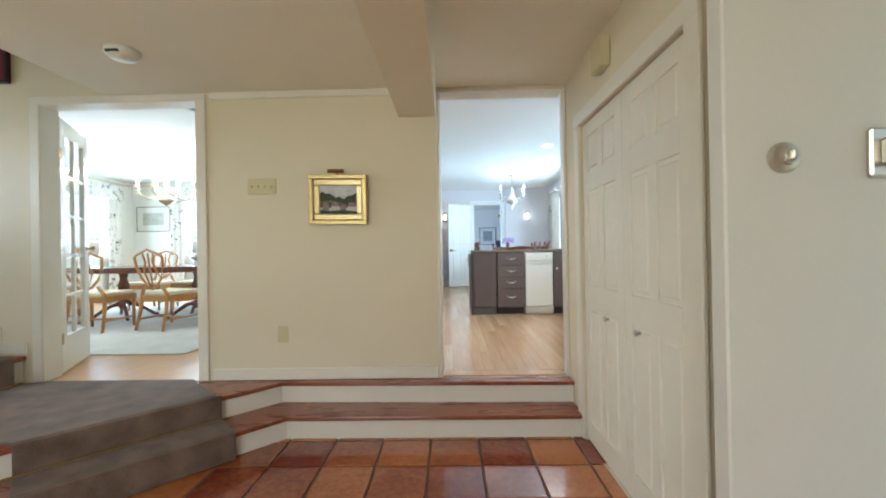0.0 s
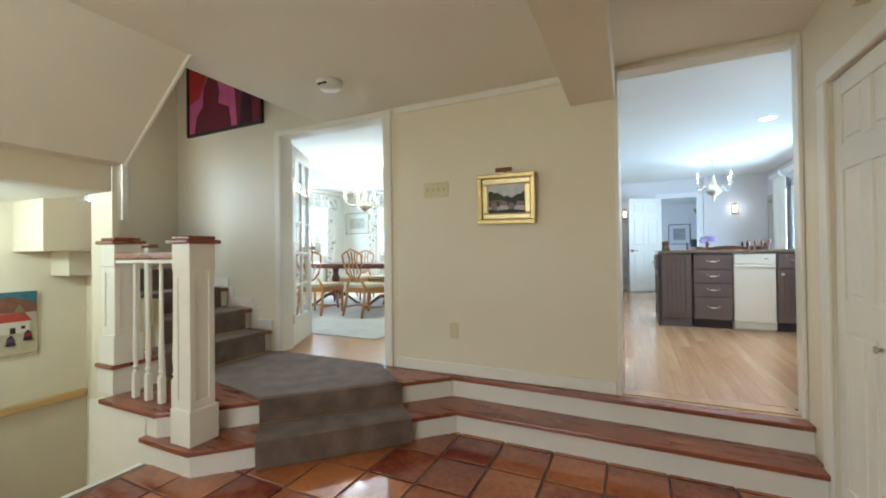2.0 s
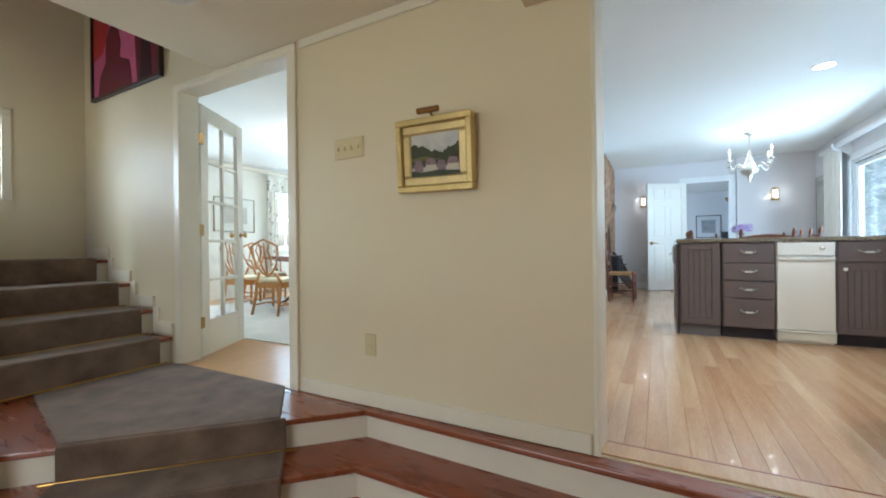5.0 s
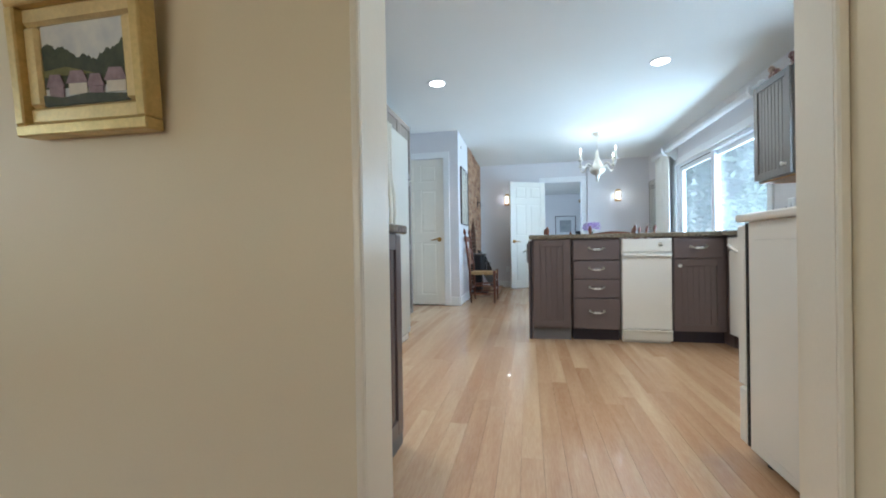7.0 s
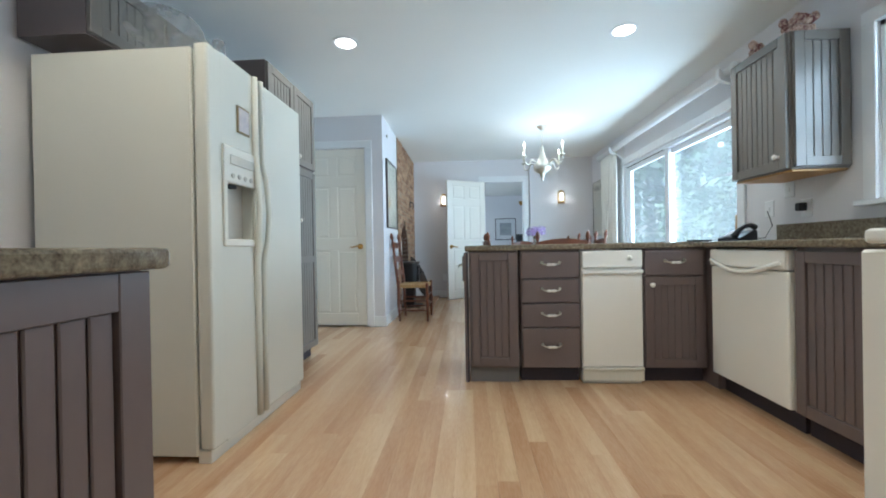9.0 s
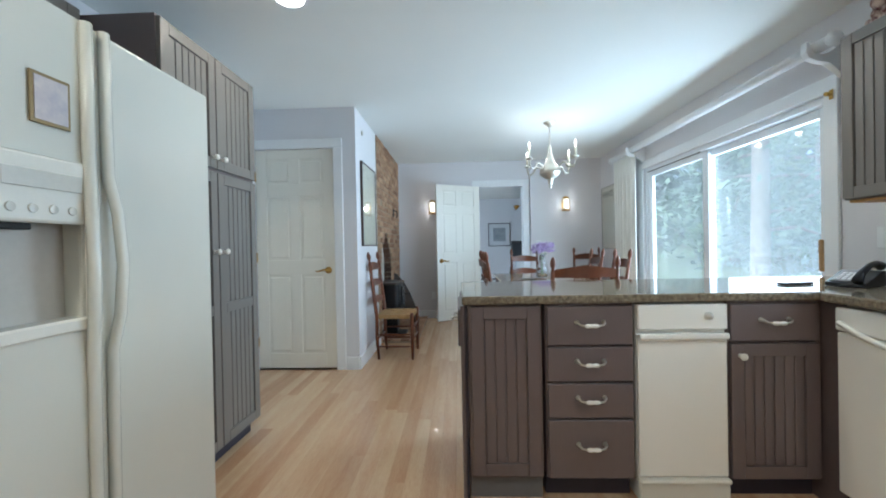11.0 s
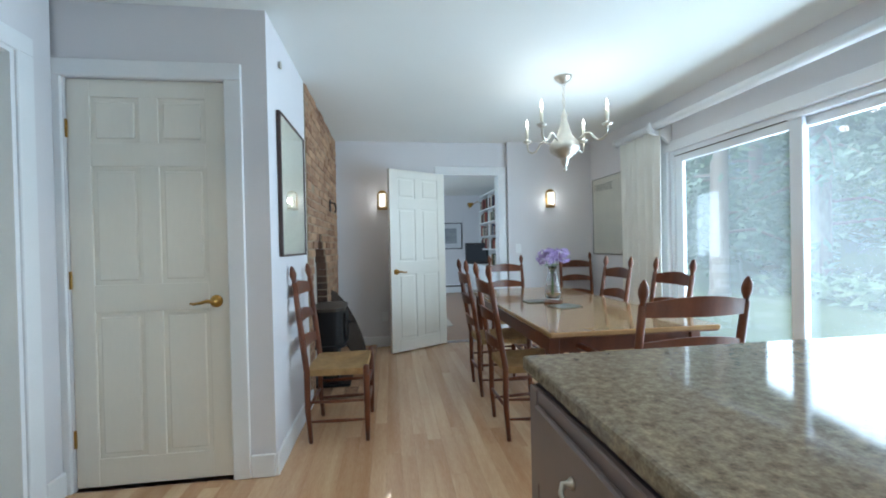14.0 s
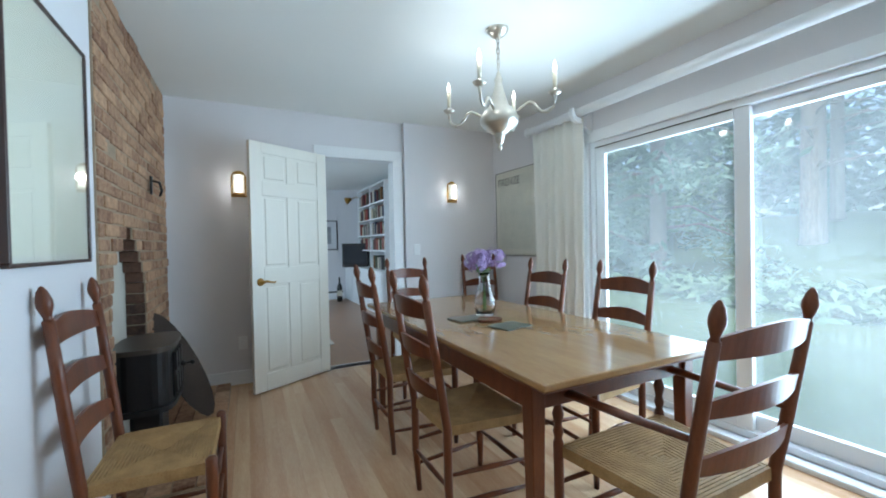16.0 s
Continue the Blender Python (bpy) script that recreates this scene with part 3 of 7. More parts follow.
def fridge_door(x0, x1, hole=None):
    bm = bmesh.new()
    if hole:
        bx(bm, x0, 0.0, 0.06, hole[0], 0.065, 1.79, bev=0.012, seg=3)
        bx(bm, hole[1], 0.0, 0.06, x1, 0.065, 1.79, bev=0.012, seg=3)
        bx(bm, hole[0] - 0.01, 0.0005, 0.06, hole[1] + 0.01, 0.064, hole[2])
        bx(bm, hole[0] - 0.01, 0.0005, hole[3], hole[1] + 0.01, 0.064, 1.789)
    else:
        bx(bm, x0, 0.0, 0.06, x1, 0.065, 1.79, bev=0.012, seg=3)
    return bm


fz = part("door", fridge_door(0.0, 0.378, (0.10, 0.34, 0.96, 1.30)), FRIDGE, fr)
bm = box(0.085, -0.012, 0.925, 0.365, 0.0, 0.96, bev=0.005)
bx(bm, 0.085, -0.012, 1.215, 0.365, 0.0, 1.385, bev=0.008, seg=2)
bx(bm, 0.085, -0.012, 0.955, 0.112, 0.0, 1.22, bev=0.004)
bx(bm, 0.342, -0.012, 0.955, 0.365, 0.0, 1.22, bev=0.004)
part("dispenser_frame", bm, APPLD, fz, "moulded white dispenser surround")
bm = box(0.11, 0.058, 0.955, 0.345, 0.064, 1.305)
part("dispenser_recess", bm, mat("grey_plastic", srgb("b9b5ad"), 0.5), fz, "grey dispenser recess")
bm = bmesh.new()
for i in range(4):
    lathe(bm, [(0.012, 0), (0.011, 0.004), (0, 0.005)], 10, Matrix.Translation((0.15 + i * 0.05, -0.012, 1.25)) @ Matrix.Rotation(radians(90), 4, "X"))
bx(bm, 0.13, -0.016, 1.30, 0.33, -0.012, 1.345, bev=0.002)
part("buttons", bm, mat("pale_button", srgb("c4c2b8"), 0.25), fz, "small oval buttons")
bm = box(0.13, 0.012, 1.198, 0.22, 0.045, 1.214, bev=0.003)
part("nozzle", bm, GAP, fz, "dark water nozzle")
rd = part("door", fridge_door(0.386, 0.92), FRIDGE, fr)


def fridge_grip(x, s):
    bm = bmesh.new()
    zs = [0.07, 0.45, 0.85, 0.95, 1.10, 1.25, 1.36, 1.50, 1.785]
    ofs = [0.002, 0.004, 0.006, 0.022, 0.03, 0.022, 0.006, 0.004, 0.002]
    tube(bm, [(x + s * o * 0.7, -0.008 - o, z) for z, o in zip(zs, ofs)], 0.016, 8)
    return bm


part("handle", fridge_grip(0.356, -1), FRIDGE, fz, smooth=True)
part("handle", fridge_grip(0.410, 1), FRIDGE, rd, smooth=True)
part("grille", box(0.01, 0.02, 0.0, 0.91, 0.08, 0.058, bev=0.003), APPLD, fr)
mg = thing("picture_magnet", pose(-0.744, 4.62, 1.465) @ pose(0, 0, 0, 0, 0, 90), "small framed picture magnet on the refrigerator", "magnet")
part("frame", box(0, -0.006, 0, 0.105, 0, 0.13, bev=0.002), mat("dull_gold", srgb("8d7b5a"), 0.4, 0.6), mg)
part("picture", box(0.010, -0.008, 0.010, 0.095, -0.006, 0.12), mat("pale_print", srgb("a9a4b4"), 0.4, second=srgb("d8cfc9"), scale=25, fine=60), mg)

# tall pantry
pa = thing("pantry_cabinet", pose(-0.975, 5.345, 0) @ pose(0, 0, 0, 0, 0, 90), "tall taupe pantry cabinet with beadboard doors", "cabinet")
part("body", box(0.0, 0.0, 0.09, 0.79, 0.64, 2.16), CABINET, pa)
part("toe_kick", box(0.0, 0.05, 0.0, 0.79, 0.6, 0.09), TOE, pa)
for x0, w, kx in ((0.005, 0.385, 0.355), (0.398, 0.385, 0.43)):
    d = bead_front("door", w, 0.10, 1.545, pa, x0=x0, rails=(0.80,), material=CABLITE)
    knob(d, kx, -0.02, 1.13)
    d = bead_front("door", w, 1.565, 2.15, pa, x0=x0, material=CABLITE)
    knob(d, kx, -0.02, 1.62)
of = thing("wall_cabinet", pose(-1.30, 4.43, 0) @ pose(0, 0, 0, 0, 0, 90), "taupe cabinet over the refrigerator", "cabinet")
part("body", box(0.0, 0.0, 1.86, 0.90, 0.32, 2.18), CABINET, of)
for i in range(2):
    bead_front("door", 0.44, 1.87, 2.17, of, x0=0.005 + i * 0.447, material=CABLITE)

# ---- kitchen: doors and openings ----
panel_door("door_closet", 0.75, 2.06, "white six-panel closet door, closed", pose(-1.603, 7.395, 0.012))
casing("trim_closet_door", "x", 7.38, -1, PD[0], PD[1], 0, PD[3], w=0.085)
struct("closet_dark", box(PD[0], 7.46, 0.0, PD[1], 7.475, PD[3]), TRIMK)
fd_ang = math.degrees(math.atan2(9.66 - 10.03, -0.045 - 0.615))
panel_door("door_study", 0.755, 2.045, "white six-panel door standing open", pose(0.625, 10.02, 0.012) @ pose(0, 0, 0, 0, 0, fd_ang) , handle_z=0.90)
casing("trim_study_door", "x", 10.02, -1, FD[0], FD[1], 0, FD[3], w=0.085)
lining("jamb_study_door", "x", 10.0, 10.16, *FD)
casing("trim_side_opening", "y", XL, 1, LO[0], LO[1], 0, LO[3], w=0.085)
lining("jamb_side_opening", "y", XL - 0.11, XL + 0.005, *LO)
bm = prism(bmesh.new(), [(KO[0] - 0.001, 2.701), (-0.056, 2.701), (-0.043, 2.835), (KO[0] - 0.001, 2.835)], 0.0, KO[3])
prism(bm, [(0.841, 2.701), (0.8605, 2.701), (0.877, 2.835), (0.858, 2.835)], 0.0, KO[3])
bx(bm, -0.043, 2.701, 2.059, 0.841, 2.835, KO[3] + 0.001)
struct("jamb_kitchen_opening", bm, TRIM)
lining("jamb_dining_opening", "x", 2.69, 2.83, *DO, material=TRIM)

# ---- hall: steps, stairs, woodwork ----
LOW = [(0.858, 2.385), (-1.07, 2.395), (-2.19, 1.29), (-2.64, 1.29)]
UPP = [(0.858, 2.585), (-1.20, 2.635), (-2.525, 1.31), (-3.12, 1.31)]


def inset(line, d):
    """The line moved back from its nosing by d."""
    (a, b, c, e) = line
    k = d * math.tan(radians(22.5))
    return [(a[0], a[1] + d), (b[0] - k, b[1] + d), (c[0] - k, c[1] + d), (e[0], e[1] + d)]


steps = thing("entry_steps", pose(0, 0, 0), "two entry steps with red oak treads and white risers", "steps")
part("riser", prism(bmesh.new(), inset(LOW, 0.025) + [(-2.64, 2.69), (0.858, 2.69)], TILE_Z - 0.006, -0.178), TRIM, steps)
part("tread", prism(bmesh.new(), LOW + [(-2.64, 2.68), (0.858, 2.68)], -0.178, -0.15, bev=0.006), OAKRED, steps, "red-stained oak tread")
part("riser", prism(bmesh.new(), inset(UPP, 0.025) + [(-3.12, 2.69), (0.858, 2.69)], -0.15, -0.028), TRIM, steps)
part("tread", prism(bmesh.new(), UPP + [(-3.12, 2.698), (0.858, 2.698)], -0.028, 0.0, bev=0.006), OAKRED, steps, "red-stained oak landing")

stairs = thing("staircase", pose(0, 0, 0), "carpeted staircase with white risers and oak nosings", "staircase")
NOSES = (-3.11, -3.37, -3.72, -4.10)
for i, x in enumerate(NOSES):
    z = 0.195 * (i + 1)
    y0 = 1.40 if i == 0 else 1.53
    lim = -3.32
    if x > lim:
        part("riser", box(lim, y0, z - 0.195, x - 0.025, 2.695, z - 0.028), TRIM, stairs)
        part("tread", box(lim, y0 - 0.02, z - 0.028, x, 2.695, z, bev=0.006), OAKRED, stairs, "red-stained oak tread")
    x_ = min(x, lim)
    part("riser", box(-4.55, 1.83, z - 0.195, x_ - 0.025, 2.695, z - 0.028), TRIM, stairs)
    part("tread", box(-4.55, 1.825, z - 0.028, x_, 2.695, z, bev=0.006), OAKRED, stairs, "red-stained oak tread")
bm = bmesh.new()
bx(bm, -3.27, 1.33, -1.2, -2.64, 1.40, -0.03)
part("stringer", bm, TRIM, stairs)

runner = thing("stair_runner", pose(0, 0, 0), "grey-brown carpet runner over landing and stairs", "carpet")
part("landing_carpet", prism(bmesh.new(), [(-1.50, 2.345), (-1.86, 2.68), (-2.93, 2.68), (-3.05, 2.62), (-3.05, 1.90), (-2.13, 1.715)], 0.001, 0.018, bev=0.006), CARPET, runner)


def chamfer(s0, s1, o0, o1, z0, z1, bev=0.008):
    """A block along the 45 degree front: s along it from the landing's corner, o outwards."""
    bx_m = Matrix.Translation((-1.20, 2.635, 0)) @ Matrix.Rotation(radians(225), 4, "Z")
    bm = bmesh.new()
    prism(bm, [(s0, -o1 * -1), (s1, -o1 * -1), (s1, o0), (s0, o0)], z0, z1, bx_m, bev=bev)
    return bm


part("riser_carpet", chamfer(0.39, 1.31, -0.004, 0.022, -0.148, 0.017), CARPET, runner)
part("tread_carpet", chamfer(0.39, 1.31, 0.02, 0.268, -0.149, -0.132), CARPET, runner)
part("riser_carpet", chamfer(0.39, 1.31, 0.262, 0.288, TILE_Z + 0.002, -0.133), CARPET, runner)
for i, x in enumerate(NOSES):
    z = 0.195 * (i + 1)
    nxt = NOSES[i + 1] if i + 1 < len(NOSES) else -4.5
    part("riser_carpet", box(x - 0.005, (1.72 if i == 0 else 1.84), z - 0.185, x + 0.018, 2.60, z + 0.016, bev=0.008), CARPET, runner)
    part("tread_carpet", box(nxt + 0.0, (1.72 if i == 0 else 1.84), z + 0.001, x + 0.012, 2.60, z + 0.016, bev=0.006), CARPET, runner)
    if i < 3:
        bm = bmesh.new()
        tube(bm, [(x + 0.022, 1.70, z - 0.18), (x + 0.022, 2.64, z - 0.18)], 0.007, 8)
        part("stair_rod", bm, BRASS, runner, "thin brass stair rod")
bm = bmesh.new()
m45 = Matrix.Translation((-1.20, 2.635, 0)) @ Matrix.Rotation(radians(225), 4, "Z")
tube(bm, [m45 @ Vector((0.34, 0.03, -0.135)), m45 @ Vector((1.36, 0.03, -0.135))], 0.007, 8)
part("stair_rod", bm, BRASS, runner, "thin brass stair rod")


def newel(x, y, z0, z1, s=0.155):
    ob = thing("newel_post", pose(x, y, z0), "white panelled newel post with red oak cap", "newel post", "newel posts")
    h = z1 - z0
    part("base", box(-s / 2 - 0.014, -s / 2 - 0.014, 0, s / 2 + 0.014, s / 2 + 0.014, 0.20, bev=0.004), TRIM, ob)
    bm = box(-s / 2 + 0.008, -s / 2 + 0.008, 0.18, s / 2 - 0.008, s / 2 - 0.008, h - 0.1)
    e = s / 2
    for sx in (-1, 1):
        for sy in (-1, 1):
            part("corner_stile", box(sx * e, sy * e, 0.20, sx * (e - 0.035), sy * (e - 0.035), h - 0.16, bev=0.002), TRIM, ob)
    for z in (0.20, h - 0.24):
        bx(bm, -e + 0.0015, -e + 0.0015, z, e - 0.0015, e - 0.0015, z + 0.05)
    part("shaft", bm, TRIM, ob)
    part("block", box(-e - 0.005, -e - 0.005, h - 0.2, e + 0.005, e + 0.005, h - 0.045, bev=0.004), TRIM, ob)
    bm = box(-e - 0.028, -e - 0.028, h - 0.045, e + 0.028, e + 0.028, h - 0.022, bev=0.007, seg=2)
    bx(bm, -e - 0.006, -e - 0.006, h - 0.022, e + 0.006, e + 0.006, h, bev=0.008, seg=2)
    part("cap", bm, OAKRED, ob, "red-stained oak cap")
    return ob


newel(-2.305, 1.415, -0.15, 1.035, s=0.148)
newel(-3.20, 1.485, 0.195, 1.05)
rail = thing("stair_railing", pose(0, 0, 0), "short white balustrade with oak handrail", "railing")
bm = box(-3.12, 1.40, 0.90, -2.37, 1.475, 0.945, bev=0.012, seg=3)
part("handrail", bm, OAKRED, rail, "oak handrail")
part("rail_end", box(-3.44, 1.71, 0.985, -3.30, 1.79, 1.012, bev=0.010, seg=2), OAKRED, rail, "oak rail end")
part("rail_post", box(-3.40, 1.735, 0.39, -3.345, 1.765, 0.986, bev=0.003), TRIM, rail)
part("rail_moulding", box(-3.12, 1.412, 0.875, -2.37, 1.462, 0.90, bev=0.004), TRIM, rail)
for x in (-2.52, -2.66, -2.80, -2.94):
    bm = bmesh.new()
    bx(bm, x - 0.018, 1.419, 0.0, x + 0.018, 1.455, 0.17, bev=0.003)
    lathe(bm, [(0.018, 0.17), (0.011, 0.185), (0.019, 0.20), (0.012, 0.215), (0.013, 0.24), (0.018, 0.30), (0.013, 0.42), (0.011, 0.80), (0.011, 0.876)], 12, Matrix.Translation((x, 1.437, 0)))
    part("baluster", bm, TRIM, rail, smooth=False)

# stairwell, sloping soffit over the cellar stair, cellar stair
wall("wall_stair_west", "y", -4.67, -4.55, 1.35, 2.70, -1.3, 3.7, [(1.86, 2.15, 1.28, 1.97)], CREAM, "cream stairwell wall")
bm = bmesh.new()
for a in ((1.86, 1.28, 1.885, 1.97), (2.125, 1.28, 2.15, 1.97), (1.885, 1.28, 2.125, 1.31), (1.885, 1.94, 2.125, 1.97), (1.998, 1.31, 2.012, 1.94), (1.885, 1.455, 2.125, 1.47), (1.885, 1.625, 2.125, 1.64), (1.885, 1.79, 2.125, 1.805)):
    bx(bm, -4.60, a[0], a[1], -4.56, a[2], a[3])
struct("window_stair_frame", bm, TRIM)
casing("trim_stair_window", "y", -4.55, 1, 1.86, 2.15, 1.28, 1.97, w=0.06, t=0.016, material=TRIM)
struct("ceiling_stairwell", box(-4.67, 1.35, 3.7, -2.4, 2.76, 3.8), CREAM_CEIL)
wall("wall_stairwell_south", "x", 1.40, 1.46, -4.55, -2.50, 2.10, 3.7, [], CREAM)
struct("wall_stairwell_east", box(-2.50, 1.40, HALL_C + 0.002, -2.44, 2.70, 3.7), CREAM)
bm = bmesh.new()
M_S = Matrix(((1, 0, 0, 0), (0, 0, 1, 0), (0, 1, 0, 0), (0, 0, 0, 1)))
prism(bm, [(-2.32, 2.10), (-2.98, 1.53), (-3.14, 1.53), (-3.14, 2.3), (-2.32, 2.3)], -0.5, 1.40, M_S)
struct("stair_soffit", bm, CREAM_CEIL, "sloping cream underside of the upper flight")
bm = bmesh.new()
tube(bm, [(-2.31, 1.405, 2.095), (-2.985, 1.405, 1.52)], 0.012, 6)
struct("trim_soffit", bm, TRIM)
struct("stair_post", box(-3.76, 1.56, -1.25, -3.47, 1.597, 2.1), CREAM, "cream boxed stair post")
struct("cellar_beam", box(-3.28, -0.5, 1.36, -3.14, 1.40, 2.1), CREAM)
struct("cellar_ceiling", box(-4.55, -0.5, 1.36, -3.28, 1.40, 1.45), CREAM_CEIL)
struct("cellar_wall_west", box(-4.55, -0.6, -1.3, -4.40, 1.90, 1.40), CREAM, "cream cellar stair wall")
struct("cellar_wall_north", bx(box(-4.40, 1.80, -1.3, -3.93, 1.82, 1.40), -3.93, 1.80, -1.3, -3.3, 1.82, 0.58), CREAM)
struct("cellar_wall_south", box(-4.40, -0.62, -1.3, -2.62, -0.5, 2.1), CREAM)
struct("cellar_floor", box(-4.55, -0.6, -1.34, -2.62, 1.9, -1.24), PARQUET)
struct("cellar_edge", box(-2.66, -0.5, -1.3, -2.62, 1.31, TILE_Z - 0.01), TRIM)
struct("stair_underside_steps", bx(box(-4.40, 1.33, 0.97, -3.9, 1.80, 1.36), -4.40, 1.56, 0.77, -4.1, 1.80, 0.97), CREAM)
cs = thing("cellar_stairs", pose(0, 0, 0), "wooden cellar steps going down", "stairs")
for i in range(4):
    part("tread", box(-2.66 - 0.26 * (i + 1), -0.48, TILE_Z - 0.19 * (i + 1) - 0.03, -2.66 - 0.26 * i, 1.30, TILE_Z - 0.19 * (i + 1), bev=0.005), PARQUET, cs)
    part("riser", box(-2.675 - 0.26 * i, -0.48, TILE_Z - 0.19 * (i + 1), -2.66 - 0.26 * i, 1.30, TILE_Z - 0.19 * i - 0.03), TRIM, cs)
hr = thing("wall_handrail", pose(-4.40, 0, 0), "pale wooden handrail along the cellar wall", "handrail")
part("rail", box(0.001, -0.4, -0.30, 0.045, 1.79, -0.235, bev=0.012, seg=2), mat("pale_pine", srgb("c9a468"), 0.45, var=0.15, stretch=(8, 1, 8)), hr)

# wall trim
casing("trim_dining_door", "x", 2.70, -1, DO[0] + 0.015, DO[1] - 0.015, 0, 2.045, w=0.072, material=TRIM, head=0.05)
bm = bmesh.new()
bx(bm, DO[1] + 0.087, 2.682, 0.002, -0.085, 2.70, 0.085, bev=0.004)
struct("baseboard_hall", bm, TRIM)
bm = bmesh.new()
bx(bm, DO[1] + 0.087, 2.685, HALL_C - 0.05, -0.347, 2.70, HALL_C, bev=0.004)
struct("trim_cornice_hall", bm, TRIM)
bm = bmesh.new()
for i, x in enumerate(NOSES):
    nxt = NOSES[i + 1] if i + 1 < len(NOSES) else -4.5
    z = 0.195 * (i + 1) + 0.018
    bx(bm, nxt, 2.684, z, min(x, DO[0] - 0.09), 2.70, z + 0.085)
    bx(bm, nxt, 2.685, z + 0.0855, nxt + 0.07, 2.70, z + 0.195)
struct("baseboard_stair", bm, TRIM)
casing("trim_kitchen_opening", "x", 2.70, -1, -0.055, 0.839, 0.0, 2.057, w=0.020, t=0.014, material=TRIM)
casing("trim_closet", "y", 0.86, -1, CD[0], CD[1], TILE_Z, CD[3], w=0.085, material=TRIM)
struct("threshold_kitchen", box(-0.054, 2.715, 0.001, 0.839, 2.826, 0.010, bev=0.003), MAPLE, "pale wood threshold")
struct("threshold_strip", box(-0.043, 2.828, -0.002, 0.856, 2.841, 0.008, bev=0.002), OAKRED, "thin brown floor strip at the doorway")
struct("threshold_dining", box(DO[0] + 0.02, 2.68, -0.016, DO[1] - 0.02, 2.85, 0.006, bev=0.003), PARQUET, "wood threshold")

# closet doors and entrance door
for i in range(2):
    d = panel_door("door_bifold", 0.572, 1.985, "cream six-panel bifold closet door with small knob", pose(0.872, 2.376 - 0.578 * i, TILE_Z + 0.008) @ pose(0, 0, 0, 0, 0, -90),
                   lever=0, t=0.03, material=TRIM, hinges=False)
    bm = bmesh.new()
    lathe(bm, [(0.008, 0), (0.007, 0.012), (0.015, 0.018), (0.015, 0.024), (0.0, 0.028)], 12, Matrix.Translation((0.37 if i == 0 else 0.155, 0, 0.82)) @ Matrix.Rotation(radians(90), 4, "X"))
    part("knob", bm, PEWTER, d, "small nickel knob", smooth=True)
entry = thing("front_door", pose(1.466, 0.55, TILE_Z + 0.01), "pale grey-white entrance door standing open", "door")
part("leaf", box(-0.945, 0, 0, 0, 0.045, 2.04, bev=0.004), mat("cool_white_door", srgb("cfcabf"), 0.45, var=0.03, scale=3, fine=80), entry)
bm = bmesh.new()
lathe(bm, [(0.028, 0), (0.028, 0.006), (0.025, 0.012), (0.016, 0.014), (0.015, 0.019), (0.0, 0.0195)], 20, Matrix.Translation((-0.84, 0, 1.37)) @ Matrix.Rotation(radians(90), 4, "X"))
bolt = part("deadbolt", bm, PEWTER, entry, "round brushed nickel deadbolt")
part("thumb_turn", box(-0.844, -0.030, 1.360, -0.836, -0.0190, 1.380, bev=0.003), PEWTER, bolt)
part("lock_plate", bx(box(-0.69, -0.012, 1.33, -0.62, 0, 1.42, bev=0.004), -0.675, -0.03, 1.35, -0.635, -0.01, 1.40, bev=0.005), PEWTER, entry, "brushed nickel lock plate")

# french door
fdm = pose(-3.035, 2.84, 0.012) @ pose(0, 0, 0, 0, 0, 118.5)
fdr = thing("french_door", fdm, "white french door with ten panes, standing open", "door")
W, H = 0.66, 2.0
bm = bmesh.new()
for x0, x1 in ((0, 0.10), (W - 0.10, W)):
    bx(bm, x0, -0.036, 0, x1, 0, H, bev=0.003)
for z0, z1 in ((0, 0.28), (H - 0.12, H)):
    bx(bm, 0.10, -0.036, z0, W - 0.10, 0, z1, bev=0.003)
part("frame", bm, TRIM, fdr)
part("muntin", box(W / 2 - 0.013, -0.032, 0.28, W / 2 + 0.013, -0.004, H - 0.12, bev=0.003), TRIM, fdr)
for i in range(1, 5):
    z = 0.28 + (H - 0.40) * i / 5
    part("muntin", box(0.10, -0.031, z - 0.012, W - 0.10, -0.005, z + 0.012, bev=0.003), TRIM, fdr)
for i in range(5):
    for x0, x1 in ((0.10, W / 2 - 0.013), (W / 2 + 0.013, W - 0.10)):
        z0, z1 = 0.28 + (H - 0.40) * i / 5, 0.28 + (H - 0.40) * (i + 1) / 5
        part("pane", box(x0, -0.02, z0, x1, -0.016, z1), PANE, fdr).visible_shadow = False
for z in (0.27, 1.0, 1.72):
    part("hinge", box(-0.03, -0.04, z - 0.045, 0.03, 0.006, z + 0.045, bev=0.003), BRASS, fdr, "brass butt hinge")
bm = bmesh.new()
for s, y in ((1, 0.0), (-1, -0.036)):
    lathe(bm, [(0.022, 0), (0.010, 0.006), (0.009, 0.03), (0.022, 0.04), (0.024, 0.052), (0.0, 0.062)], 14, Matrix.Translation((W - 0.05, y, 0.98)) @ Matrix.Rotation(radians(-90 * s), 4, "X"))
part("knob", bm, BRASS, fdr, "brass door knob", smooth=True)

# things on the hall walls
GILT = mat("gilt_frame", srgb("d2bb80"), 0.36, 0.5, var=0.25, scale=15, fine=90, bump=0.1)


def frame_parts(ob, w, h, fw, t, material, name="frame"):
    """A picture frame round w x h, lying in x-z, back at y = 0, towards -y."""
    bm = bmesh.new()
    for a in ((0, 0, w, fw), (0, h - fw, w, h), (0, fw, fw, h - fw), (w - fw, fw, w, h - fw)):
        bx(bm, a[0], -t, a[1], a[2], 0, a[3], bev=min(0.004, fw / 4))
    return part(name, bm, material, ob)


gp = thing("oil_painting", pose(-0.99, 2.696, 1.126, 5, 1.0, 0), "small landscape painting in a gilt frame", "painting")
w, h = 0.412, 0.352
